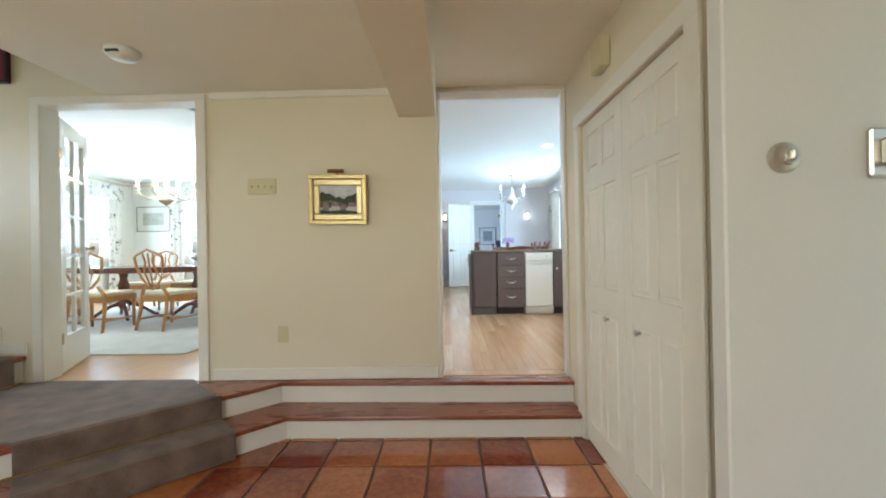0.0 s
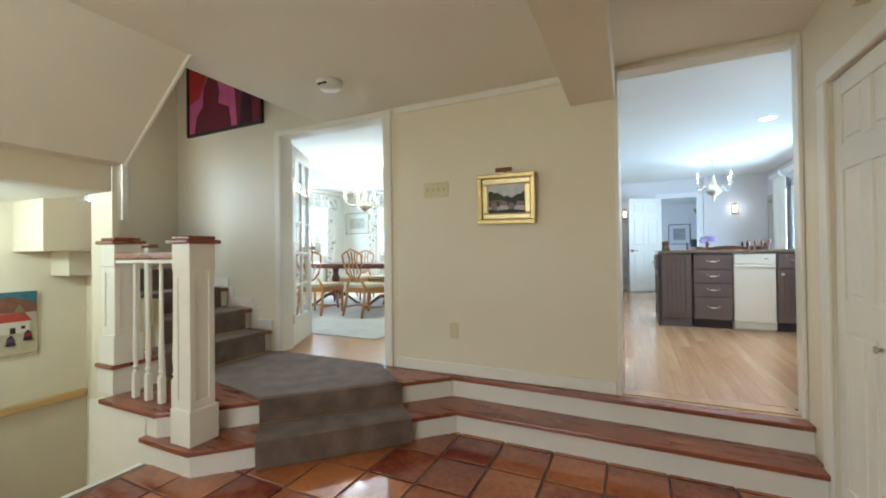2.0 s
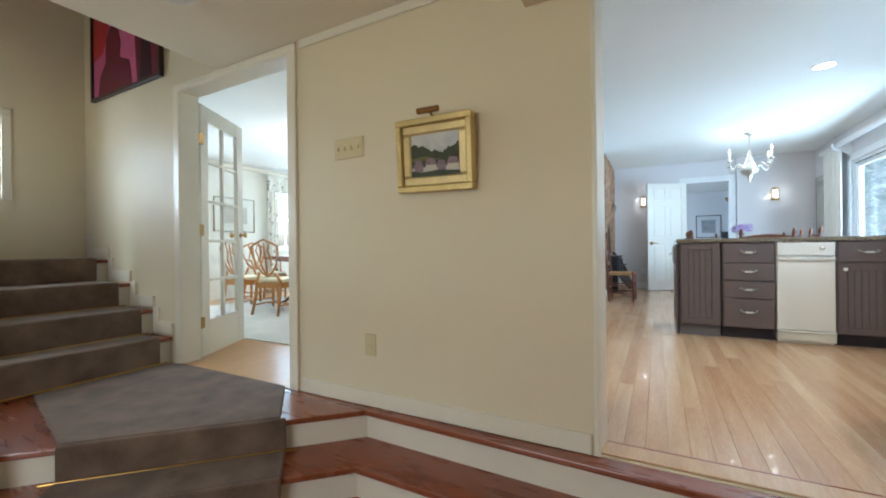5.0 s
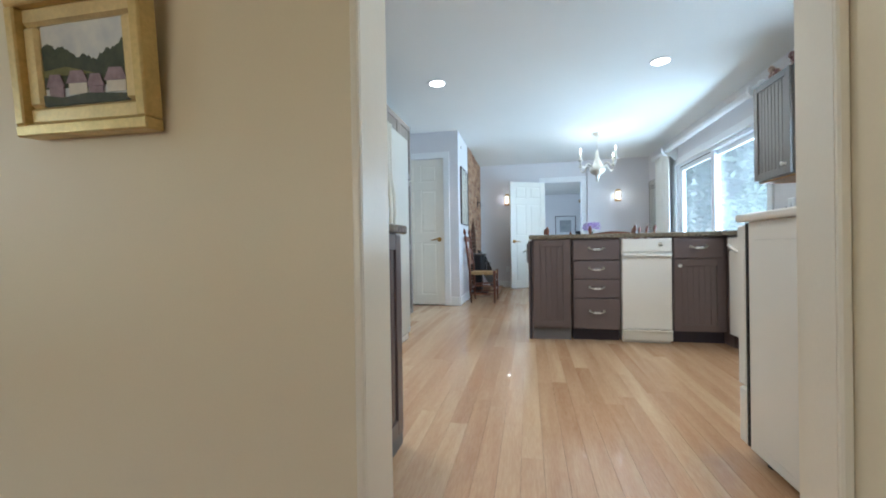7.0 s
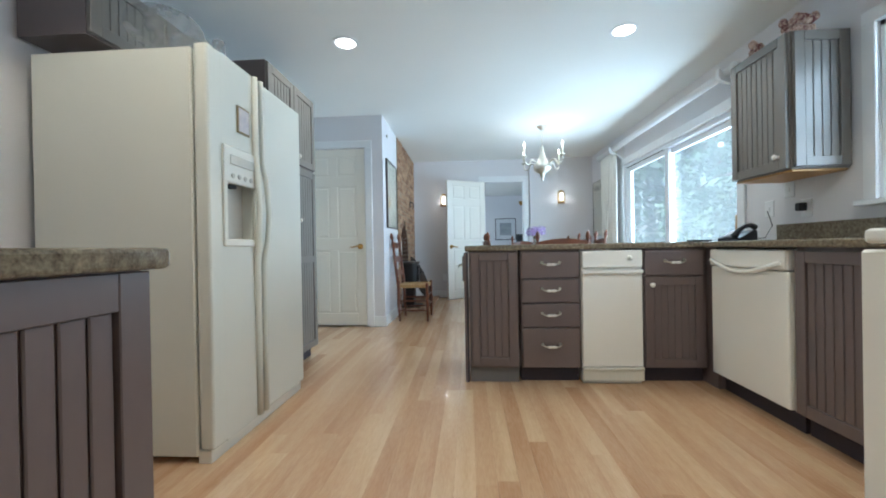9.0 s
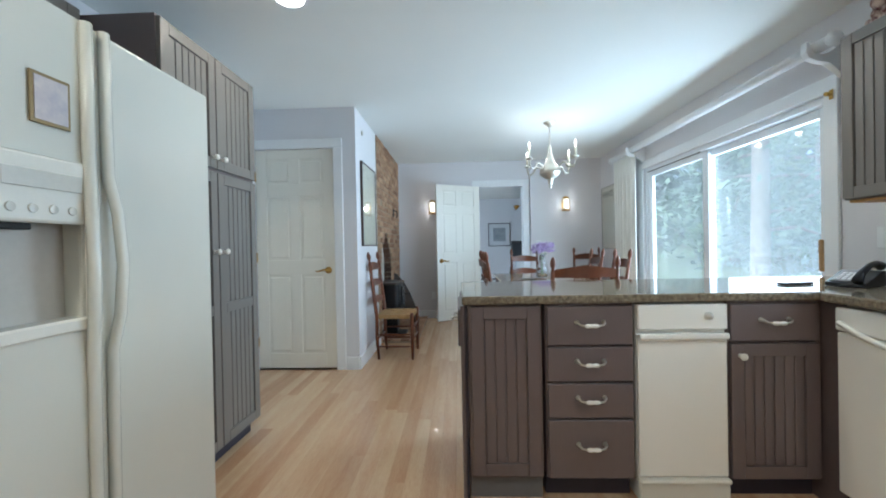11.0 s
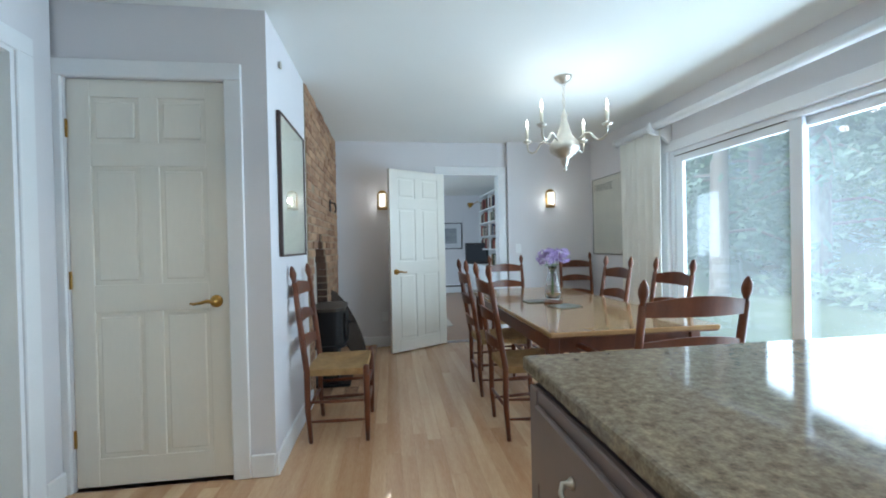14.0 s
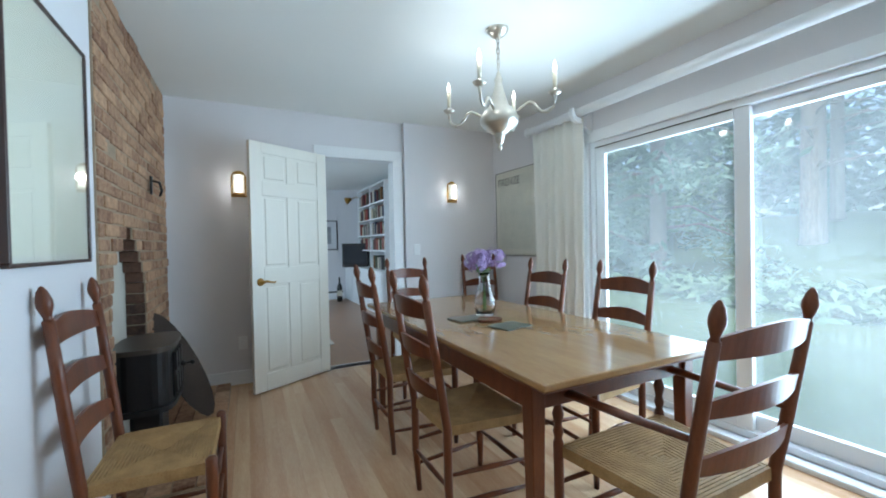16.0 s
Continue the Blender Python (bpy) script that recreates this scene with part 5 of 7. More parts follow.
for a, s in ((2.6, 0.10), (3.6, 0.085), (0.4, 0.07)):
    bm = bmesh.new()
    cols = [(0, 0.0), (0.3, 0.022), (0.6, 0.024), (1, 0)]
    vs = [[bm.verts.new((s * f * math.cos(a) - w * math.sin(a) * q, s * f * math.sin(a) + w * math.cos(a) * q, 0.265 + 0.05 * f - 0.05 * f * f)) for q in (-1, 1)] for f, w in cols]
    for p, q in zip(vs, vs[1:]):
        bm.faces.new((p[0], p[1], q[1], q[0]))
    bmesh.ops.remove_doubles(bm, verts=bm.verts, dist=1e-5)
    part("leaf", bm, LEAF, va)
TRIVET = mat("slate_trivet", srgb("5e645a"), 0.3, var=0.15, scale=20)
for x, y, r in ((1.165, 7.79, 12), (1.08, 8.08, 4)):
    solid("place_mat", box(-0.095, -0.075, 0, 0.095, 0.075, 0.007, bev=0.002), TRIVET, "small grey-green mat on the table", "table mat", m=pose(x, y, 0.758, 0, 0, r))
bm = bmesh.new()
lathe(bm, [(0.0, 0.0), (0.06, 0.0), (0.07, 0.012), (0.066, 0.012), (0.056, 0.005), (0.0, 0.005)], 20)
solid("glass_coaster", bm, mat("coaster_wood", srgb("6e4630"), 0.4), "round wooden coaster under the vase edge", "coaster", m=pose(1.16, 7.97, 0.758))

# chandelier
SILVER = mat("antique_silver", srgb("d4d0c6"), 0.33, 0.9, var=0.12, scale=18, fine=70, bump=0.02)
CANDLE = mat("ivory_candle_sleeve", srgb("ece4cf"), 0.5, var=0.03)
FLAME = mat("lit_bulb", (1, 1, 1), 0.3, emit=(1.0, 0.93, 0.82), power=2.5, bump=0)
ch = thing("chandelier", pose(1.31, 8.06, 0), "silver four-arm chandelier with candle bulbs", "chandelier")
bm = bmesh.new()
lathe(bm, [(0.0, 2.40), (0.02, 2.402), (0.045, 2.42), (0.062, 2.438), (0.065, 2.45)], 24)
part("canopy", bm, SILVER, ch, smooth=True)
for i in range(6):
    bm = bmesh.new()
    zc = 2.385 - i * 0.030
    pts = [(0.010 * math.cos(a * 0.6283), 0, zc + 0.019 * math.sin(a * 0.6283)) for a in range(11)]
    if i % 2:
        pts = [(0, p[0], p[2]) for p in pts]
    tube(bm, pts, 0.003, 6)
    part("chain_link", bm, SILVER, ch, smooth=True)
bm = bmesh.new()
lathe(bm, [(0.0, 1.735), (0.012, 1.745), (0.016, 1.76), (0.009, 1.775), (0.024, 1.79), (0.026, 1.815), (0.034, 1.832), (0.032, 1.838), (0.058, 1.846), (0.060, 1.853), (0.084, 1.862), (0.086, 1.869), (0.104, 1.884), (0.112, 1.905), (0.112, 1.925), (0.104, 1.95), (0.082, 1.978),
           (0.060, 2.0), (0.052, 2.02), (0.040, 2.06), (0.026, 2.11), (0.02, 2.14), (0.026, 2.155), (0.018, 2.17), (0.010, 2.20), (0.0, 2.215)], 28)
part("body", bm, SILVER, ch, smooth=True)
A0 = 128
for i in range(4):
    a = radians(A0 + 90 * i)
    ca, sa = math.cos(a), math.sin(a)
    bm = bmesh.new()
    prof = [(0.105, 1.955), (0.14, 1.975), (0.175, 1.995), (0.205, 1.985), (0.225, 1.955), (0.25, 1.93), (0.285, 1.925), (0.315, 1.945), (0.325, 1.985), (0.325, 2.02)]
    tube(bm, [(r * ca, r * sa, z) for r, z in prof], 0.0085, 8)
    arm = part("arm", bm, SILVER, ch, smooth=True)
    t = Matrix.Translation((0.325 * ca, 0.325 * sa, 0))
    bm = bmesh.new()
    lathe(bm, [(0.008, 2.005), (0.028, 2.015), (0.038, 2.028), (0.033, 2.028), (0.016, 2.02), (0.013, 2.045), (0.0, 2.045)], 16, t)
    part("drip_pan", bm, SILVER, arm, smooth=True)
    bm = bmesh.new()
    lathe(bm, [(0.0115, 2.04), (0.0115, 2.14), (0.0, 2.14)], 12, t)
    part("candle", bm, CANDLE, arm, "ivory candle sleeve", smooth=True)
    bm = bmesh.new()
    lathe(bm, [(0.005, 2.14), (0.010, 2.152), (0.011, 2.163), (0.006, 2.185), (0.0, 2.205)], 12, t)
    part("bulb", bm, FLAME, arm, "lit flame bulb", smooth=True).visible_shadow = False
    lamp("chandelier_lamp", "POINT", pose(1.31 + 0.325 * ca, 8.06 + 0.325 * sa, 2.18), 0.29, BULB, 0.03)

# wall sconces
GLOW = mat("lit_sconce_glass", srgb("f3ead6"), 0.3, emit=(1.0, 0.95, 0.80), power=0.15, bump=0)
for x in (-0.10, 1.975):
    sc = thing("wall_sconce", pose(x, 10.018 if x < 1 else 9.958, 1.64), "brass half-round sconce with lit glass", "wall lamp", "sconces")
    arch = [(-0.06, 0.0), (0.06, 0.0), (0.06, 0.17)] + [(0.06 * math.cos(k * math.pi / 8), 0.17 + 0.06 * math.sin(k * math.pi / 8)) for k in range(1, 8)] + [(-0.06, 0.17)]
    bm = bmesh.new()
    prism(bm, arch, -0.006, 0.0, M_S, bev=0.0)
    part("back_plate", bm, BRASS, sc)
    bm = bmesh.new()
    n = 10
    for k in range(n):
        a0, a1 = math.pi * k / n, math.pi * (k + 1) / n
        q = []
        for a, zz in ((a0, 0.03), (a1, 0.03), (a1, 0.19), (a0, 0.19)):
            q.append(bm.verts.new((0.045 * math.cos(a), -0.008 - 0.055 * math.sin(a), zz)))
        bm.faces.new(q)
    bmesh.ops.remove_doubles(bm, verts=bm.verts, dist=1e-4)
    part("glass", bm, GLOW, sc, "glowing frosted glass", smooth=True).visible_shadow = False
    bm = bmesh.new()
    prism(bm, [(0.055 * math.cos(math.pi * k / 10), -0.008 - 0.062 * math.sin(math.pi * k / 10)) for k in range(11)], 0.012, 0.03)
    part("cup", bm, BRASS, sc, "brass cup under the glass")
    lamp("sconce_lamp", "POINT", pose(x, 9.90 if x < 1 else 9.84, 1.74), 0.3, BULB, 0.03)

# recessed ceiling lights; the pair at y 3.75 is unseen, added to brighten cabinet fronts
SPOT = mat("lit_lens", (1, 1, 1), 0.3, emit=(1.0, 0.94, 0.84), power=2.5, bump=0)
for x, y in ((-0.555, 5.75), (1.485, 5.77), (-0.55, 3.75), (1.45, 3.75)):
    rl = thing("recessed_light", pose(x, y, KIT_C), "round recessed ceiling light, lit", "ceiling light", "recessed lights")
    bm = bmesh.new()
    lathe(bm, [(0.075, 0.0), (0.098, -0.001), (0.098, -0.006), (0.075, -0.006), (0.075, 0.0)], 28, cap=False)
    part("trim_ring", bm, TRIMK, rl)
    bm = bmesh.new()
    lathe(bm, [(0.0, -0.004), (0.076, -0.004), (0.076, -0.001), (0.0, -0.001)], 28)
    part("lens", bm, SPOT, rl, "bright lens").visible_shadow = False
    lamp("recessed_lamp", "SPOT", look((x, y, KIT_C - 0.02), (x, y + 0.001, 0)), 6.5 if y > 5 else 14, (1.0, 0.87, 0.68), 0.07).data.spot_size = radians(130)

# pictures in the kitchen
BLK = mat("black_frame", srgb("1d1a1c"), 0.3, var=0.1)
MATB = mat("cream_mount", srgb("d9d8cc"), 0.5, var=0.02)
COVER = glass_pane("picture_glass")


def framed(name, m, w, h, fw, t, label, frame_m, mount, art, border, glass=True, shapes=()):
    ob = thing(name, m, label, "picture")
    frame_parts(ob, w, h, fw, t, frame_m)
    mo = part("mount", box(fw - 0.002, -t * 0.55, fw - 0.002, w - fw + 0.002, -0.003, h - fw + 0.002), mount, ob)
    if art:
        part("print", box(fw + border, -t * 0.55 - 0.0015, fw + border, w - fw - border, -t * 0.55, h - fw - border), art, mo)
    if glass:
        part("glass", box(fw - 0.001, -t * 0.85, fw - 0.001, w - fw + 0.001, -t * 0.85 + 0.002, h - fw + 0.001), COVER, ob).visible_shadow = False
    return ob


MAPART = mat("old_map_print", srgb("d6d8c4"), 0.5, second=srgb("e8e8d8"), scale=14, fine=120)
framed("framed_map", pose(-0.638, 7.53, 1.152) @ pose(0, 0, 0, 0, 0, 90), 0.63, 0.83, 0.012, 0.024, "large pale map print in a thin dark frame", mat("dark_brown_frame", srgb("3d2a24"), 0.35, var=0.15), MATB, MAPART, 0.02)
fz_ = framed("poster", pose(XR - 0.002, 9.895, 1.05) @ pose(0, 0, 0, 0, 0, -90), 0.70, 0.915, 0.008, 0.018, "pale framed poster lettered FIRENZE", mat("thin_silver", srgb("8f8f8c"), 0.35, 0.8), MATB,
             mat("poster_print", srgb("c4c6bc"), 0.5, second=srgb("dcdccf"), scale=10, fine=60), 0.06)
tc = bpy.data.curves.new("poster_text", "FONT")
tc.body, tc.size, tc.align_x, tc.extrude = "FIRENZE", 0.115, "LEFT", 0.0004
tob = bpy.data.objects.new("text_source", tc)
tmesh = bpy.data.meshes.new_from_object(tob)
bpy.data.objects.remove(tob)
tmesh.materials.append(mat("dark_ink", srgb("38322a"), 0.6))
lettering = new("lettering", tmesh)
lettering.parent = fz_
lettering.matrix_basis = Matrix.Translation((0.045, -0.0128, 0.76)) @ Matrix.Rotation(radians(90), 4, "X") @ Matrix.Diagonal((0.92, 1, 1, 1))

# chimney breast fittings: hearth, stove, shovel
st = thing("wood_stove", pose(-0.545, 8.735, 0.035), "small black cast-iron wood stove on the hearth", "stove")
oval = [(0.14 * math.copysign(abs(math.cos(k * math.pi / 16)) ** 0.55, math.cos(k * math.pi / 16)), 0.24 * math.copysign(abs(math.sin(k * math.pi / 16)) ** 0.55, math.sin(k * math.pi / 16))) for k in range(32)]
part("firebox", prism(bmesh.new(), [(x * 0.9, y * 0.93) for x, y in oval], 0.36, 0.64), IRON, st)
part("top_plate", prism(bmesh.new(), oval, 0.64, 0.665), mat("worn_iron_top", srgb("4d4641"), 0.4, 0.4, var=0.25, scale=10, fine=60), st, "worn grey-brown top plate")
part("skirt", prism(bmesh.new(), oval, 0.335, 0.362), IRON, st)
part("front_door", box(0.12, -0.11, 0.37, 0.135, 0.11, 0.61, bev=0.01, seg=2), IRON, st)
for z in (0.44, 0.56):
    for y in (-0.08, 0.0, 0.08):
        part("door_rib", box(0.133, y - 0.03, z - 0.05, 0.142, y + 0.03, z + 0.05, bev=0.005), IRON, st)
part("pedestal", box(-0.07, -0.10, 0.02, 0.07, 0.10, 0.34, bev=0.012), IRON, st)
part("foot", box(-0.17, -0.16, 0, 0.17, 0.16, 0.022, bev=0.006), IRON, st)
bm = bmesh.new()
lathe(bm, [(0.014, 0), (0.014, 0.02), (0.006, 0.03), (0.006, 0.05), (0.016, 0.06), (0.0, 0.075)], 10, Matrix.Translation((0.133, 0.09, 0.5)) @ Matrix.Rotation(radians(90), 4, "Y"))
part("door_knob", bm, IRON, st)
bm = bmesh.new()
prism(bm, [(0.10 * math.cos(k * math.pi / 9), 0.40 * math.sin(k * math.pi / 9)) for k in range(18)], 0, 0.016)
solid("stove_lid", bm, mat("rusty_iron", srgb("3d322c"), 0.6, 0.3, var=0.3, scale=8), "long oval iron fire shield leaning on the bricks", "fire shield", m=pose(-0.47, 9.30, 0.41) @ pose(0, 0, 0, 0, 0, 18) @ pose(0, 0, 0, 68, 0, 0) @ pose(0, 0, 0, 0, 0, 20))

# curtain pole, curtains
pl = thing("curtain_pole", pose(0, 0, 0), "thick white wooden curtain pole with brackets", "curtain pole")
bm = bmesh.new()
tube(bm, [(2.37, 5.98, 2.225), (2.37, 9.10, 2.225)], 0.034, 16)
part("pole", bm, TRIMK, pl, smooth=True)
for y in (5.95, 9.13):
    bm = bmesh.new()
    lathe(bm, [(0.0, -0.03), (0.03, -0.025), (0.045, 0.0), (0.03, 0.025), (0.0, 0.03)], 16, Matrix.Translation((2.37, y, 2.225)) @ Matrix.Rotation(radians(90), 4, "X"))
    part("finial", bm, TRIMK, pl, smooth=True)
for y in (6.06, 8.50):
    bm = bmesh.new()
    prism(bm, [(2.519, 2.05), (2.519, 2.26), (2.485, 2.25), (2.445, 2.205), (2.40, 2.185), (2.35, 2.185), (2.325, 2.215), (2.318, 2.255), (2.300, 2.255), (2.298, 2.20), (2.315, 2.165), (2.36, 2.145), (2.42, 2.135), (2.475, 2.09)], y - 0.02, y + 0.02, M_S, bev=0.004)
    part("bracket", bm, TRIMK, pl)
LINEN = mat("white_linen", srgb("efede5"), 0.85, var=0.05, scale=6, fine=200, bump=0.15)
lt_ = LINEN.node_tree
cloth_mix, cloth_back = lt_.nodes.new("ShaderNodeMixShader"), lt_.nodes.new("ShaderNodeBsdfTranslucent")
cloth_mix.inputs[0].default_value = 0.1
cloth_back.inputs[0].default_value = (0.85, 0.86, 0.84, 1)
lt_.links.new(lt_.nodes["Principled BSDF"].outputs[0], cloth_mix.inputs[1])
lt_.links.new(cloth_back.outputs[0], cloth_mix.inputs[2])
lt_.links.new(cloth_mix.outputs[0], lt_.nodes["Material Output"].inputs[0])


def curtain(name, x, y0, y1, z0, z1, folds, depth, label, material, parent=None, axis="y"):
    bm = bmesh.new()
    n = folds * 8
    rnd = random.Random(int(y0 * 100))
    ph = [rnd.uniform(-0.6, 0.6) for _ in range(folds + 1)]
    rows_ = []
    for k in range(9):
        f = k / 8
        z = z0 + (z1 - z0) * f
        row = []
        for i in range(n + 1):
            u = i / n
            amp = depth * (1.0 - 0.35 * f) * (0.8 + 0.3 * math.sin(5 * u + ph[0]))
            o = amp * math.sin(2 * math.pi * folds * u + ph[int(u * folds)] * 0.3 + 0.25 * math.sin(3 * f + 7 * u))
            p = y0 + (y1 - y0) * u + 0.012 * math.sin(9 * u + 4 * f)
            row.append(bm.verts.new((x + o, p, z) if axis == "y" else (p, x + o, z)))
        rows_.append(row)
    for a, b in zip(rows_, rows_[1:]):
        for i in range(n):
            bm.faces.new((a[i], a[i + 1], b[i + 1], b[i]))
    ob = solid(name, bm, material, label, "curtain", smooth=True)
    sm = ob.modifiers.new("thickness", "SOLIDIFY")
    sm.thickness = 0.004
    return ob


curtain("curtain", 2.385, 8.46, 9.07, 0.03, 2.19, 6, 0.035, "gathered white linen curtain beside the glass doors", LINEN)

# glass doors
GDF = mat("white_vinyl_frame", srgb("e8ecf0"), 0.35, var=0.02)
gdr = thing("sliding_door", pose(0, 0, 0), "white framed sliding glass doors, closed", "glass door")
gx0, gx1 = 2.535, 2.63
bm = bmesh.new()
for y0, y1, z0, z1 in ((GD[0], GD[0] + 0.045, GD[2], GD[3]), (GD[1] - 0.045, GD[1], GD[2], GD[3]), (GD[0] + 0.045, GD[1] - 0.045, GD[3] - 0.045, GD[3]), (GD[0] + 0.045, GD[1] - 0.045, GD[2], GD[2] + 0.04)):
    bx(bm, gx0, y0, z0, gx1, y1, z1, bev=0.003)
part("door_frame", bm, GDF, gdr)
for (y0, y1), xx in (((7.36, GD[1] - 0.045), 2.55), ((GD[0] + 0.045, 7.47), 2.592)):
    z0, z1 = GD[2] + 0.04, GD[3] - 0.045
    bm = bmesh.new()
    for a in ((y0, z0, y0 + 0.085, z1), (y1 - 0.085, z0, y1, z1), (y0 + 0.085, z0, y1 - 0.085, z0 + 0.09), (y0 + 0.085, z1 - 0.06, y1 - 0.085, z1)):
        bx(bm, xx, a[0], a[1], xx + 0.036, a[2], a[3], bev=0.004)
    sash = part("sash", bm, GDF, gdr)
    part("pane", box(xx + 0.016, y0 + 0.085, z0 + 0.09, xx + 0.020, y1 - 0.085, z1 - 0.06), VEILED, sash).visible_shadow = False
part("track", box(2.60, GD[0], GD[2] + 0.04, 2.604, GD[1], GD[2] + 0.05), GAP, gdr)
# Dark bar stands in for the shaded gap over the leaf.
part("top_gap", box(2.536, 7.45, GD[3] - 0.047, 2.548, 8.48, GD[3] - 0.038), GAP, gdr, "dark gap above the sliding leaf")
PULLW = mat("pale_wood_pull", srgb("b08a5c"), 0.4, var=0.15, stretch=(6, 6, 1))
pull_bar = part("door_pull", box(2.552, 6.247, 0.93, 2.570, 6.275, 1.13, bev=0.006, seg=2), PULLW, gdr, "pale wooden pull handle")
part("pull_mount", box(2.569, 6.252, 1.04, 2.594, 6.270, 1.06, bev=0.003), BRASS, pull_bar)
hook = thing("curtain_hook", pose(2.499, 6.112, 1.95), "dull brass holdback cup on the door trim", "hook")
part("plate", box(-0.006, -0.012, 0.0, 0.0, 0.012, 0.055, bev=0.002), BRASS, hook)
part("cup", lathe(bmesh.new(), [(0.008, 0.0), (0.012, 0.008), (0.012, 0.03), (0.0, 0.03)], 10, pose(-0.006, 0, 0.03, 0, -90, 0)), BRASS, hook)
casing("trim_glass_door", "y", XR, -1, GD[0], GD[1], 0.0, GD[3], w=0.09, t=0.02)
struct("sill_glass_door", box(2.45, GD[0] - 0.05, -0.012, 2.64, GD[1] + 0.05, 0.03, bev=0.004), GDF)

# window over the sink
casing("trim_sink_window", "y", XR, -1, SW[0], SW[1], SW[2], SW[3], w=0.075, t=0.02)
bm = bmesh.new()
bx(bm, 2.46, SW[0] - 0.09, SW[2] - 0.03, XR + 0.08, SW[1] + 0.09, SW[2], bev=0.004)
struct("sill_sink_window", bm, TRIMK)
sk = thing("sash_window", pose(0, 0, 0), "white double-hung sash window with small panes", "window")
bm = bmesh.new()
for a in ((SW[0], SW[2], SW[0] + 0.03, SW[3]), (SW[1] - 0.03, SW[2], SW[1], SW[3]), (SW[0], SW[3] - 0.03, SW[1], SW[3])):
    bx(bm, 2.53, a[0], a[1], 2.62, a[2], a[3], bev=0.003)
part("window_frame", bm, TRIMK, sk)
zm = (SW[2] + SW[3]) / 2
for z0, z1, xx in ((SW[2], zm + 0.02, 2.545), (zm - 0.02, SW[3] - 0.03, 2.585)):
    bm = bmesh.new()
    y0, y1 = SW[0] + 0.03, SW[1] - 0.03
    for a in ((y0, z0, y0 + 0.045, z1), (y1 - 0.045, z0, y1, z1), (y0, z0, y1, z0 + 0.045), (y0, z1 - 0.04, y1, z1)):
        bx(bm, xx, a[0], a[1], xx + 0.03, a[2], a[3], bev=0.003)
    sash = part("sash", bm, TRIMK, sk)
    for i in (1, 2):
        yy = y0 + 0.045 + (y1 - y0 - 0.09) * i / 3
        part("muntin", box(xx + 0.004, yy - 0.009, z0 + 0.045, xx + 0.026, yy + 0.009, z1 - 0.04), TRIMK, sash)
    zz = (z0 + z1) / 2
    part("muntin", box(xx + 0.005, y0 + 0.045, zz - 0.009, xx + 0.025, y1 - 0.045, zz + 0.009), TRIMK, sash)
    part("pane", box(xx + 0.013, y0 + 0.04, z0 + 0.04, xx + 0.017, y1 - 0.04, z1 - 0.035), PANE, sash).visible_shadow = False

# small things on and over the worktops
TEL = mat("black_phone_plastic", srgb("1b1c20"), 0.3, var=0.1)
tel = thing("telephone", pose(2.15, 5.62, 0.913, 0, 0, 25) @ Matrix.Scale(0.82, 4), "black desk telephone with curved handset", "telephone")
bm = bmesh.new()
prism(bm, [(-0.11, 0.0), (0.11, 0.0), (0.11, 0.085), (0.07, 0.085), (-0.11, 0.022)], -0.09, 0.09, M_S, bev=0.005)
part("base", bm, TEL, tel)
tilt = Matrix.Translation((-0.02, 0.025, 0.055)) @ Matrix.Rotation(radians(-19.3), 4, "Y")
bm = box(-0.075, -0.05, 0, 0.085, 0.05, 0.004, bev=0.001)
bm.transform(tilt)
face = part("face", bm, mat("grey_phone_face", srgb("9a9ca2"), 0.4, var=0.06), tel, "pale grey key panel")
for a in range(4):
    for b in range(3):
        bm = box(-0.06 + a * 0.026, -0.04 + b * 0.026, 0.004, -0.042 + a * 0.026, -0.022 + b * 0.026, 0.008, bev=0.001)
        bm.transform(tilt)
        part("key", bm, TRIMK, face)
bm = bmesh.new()
tube(bm, [(-0.13, -0.06, 0.035), (-0.09, -0.06, 0.075), (0.0, -0.06, 0.115), (0.07, -0.06, 0.125), (0.12, -0.06, 0.11)], [0.026, 0.019, 0.016, 0.018, 0.027], 10)
part("handset", bm, TEL, tel, "curved black handset", smooth=True)
bm = bmesh.new()
tube(bm, [(0.1, 0.05, 0.03), (0.16, 0.02, 0.01), (0.22, -0.08, 0.02), (0.28, -0.10, 0.12), (0.29, -0.06, 0.24)], 0.004, 6)
part("cord", bm, TEL, tel, "black cord")
solid("notepad", box(-0.075, -0.03, 0, 0.075, 0.03, 0.012, bev=0.003), TEL, "flat black handset rest on the worktop", "notepad", m=pose(1.96, 5.72, 0.913, 0, 0, 10))
for y, z, lab in ((5.84, 1.08, "white double switch plate by the glass door"), (5.66, 1.20, "white outlet plate above the worktop"), (5.52, 1.06, "white outlet plate with a plug")):
    o = thing("wall_outlet", pose(XR, y, z) @ pose(0, 0, 0, 0, 0, -90), lab, "outlet", "kitchen outlets")
    part("plate", box(-0.045, -0.006, 0, 0.045, 0, 0.115, bev=0.003), TRIMK, o)
    part("toggle", box(-0.012, -0.012, 0.04, 0.012, -0.006, 0.075, bev=0.002), TRIMK, o)
solid("wall_plug", box(-0.022, -0.05, -0.022, 0.022, 0, 0.03, bev=0.006), TEL, "black plug in the wall outlet", "plug", m=pose(XR - 0.013, 5.52, 1.12) @ pose(0, 0, 0, 0, 0, -90))
o = thing("light_switch", pose(1.55, 9.958, 1.08), "white light switch by the doorway", "switch")
part("plate", box(-0.036, -0.006, 0, 0.036, 0, 0.115, bev=0.003), TRIMK, o)
part("toggle", box(-0.006, -0.014, 0.045, 0.006, -0.006, 0.07, bev=0.002), TRIMK, o)
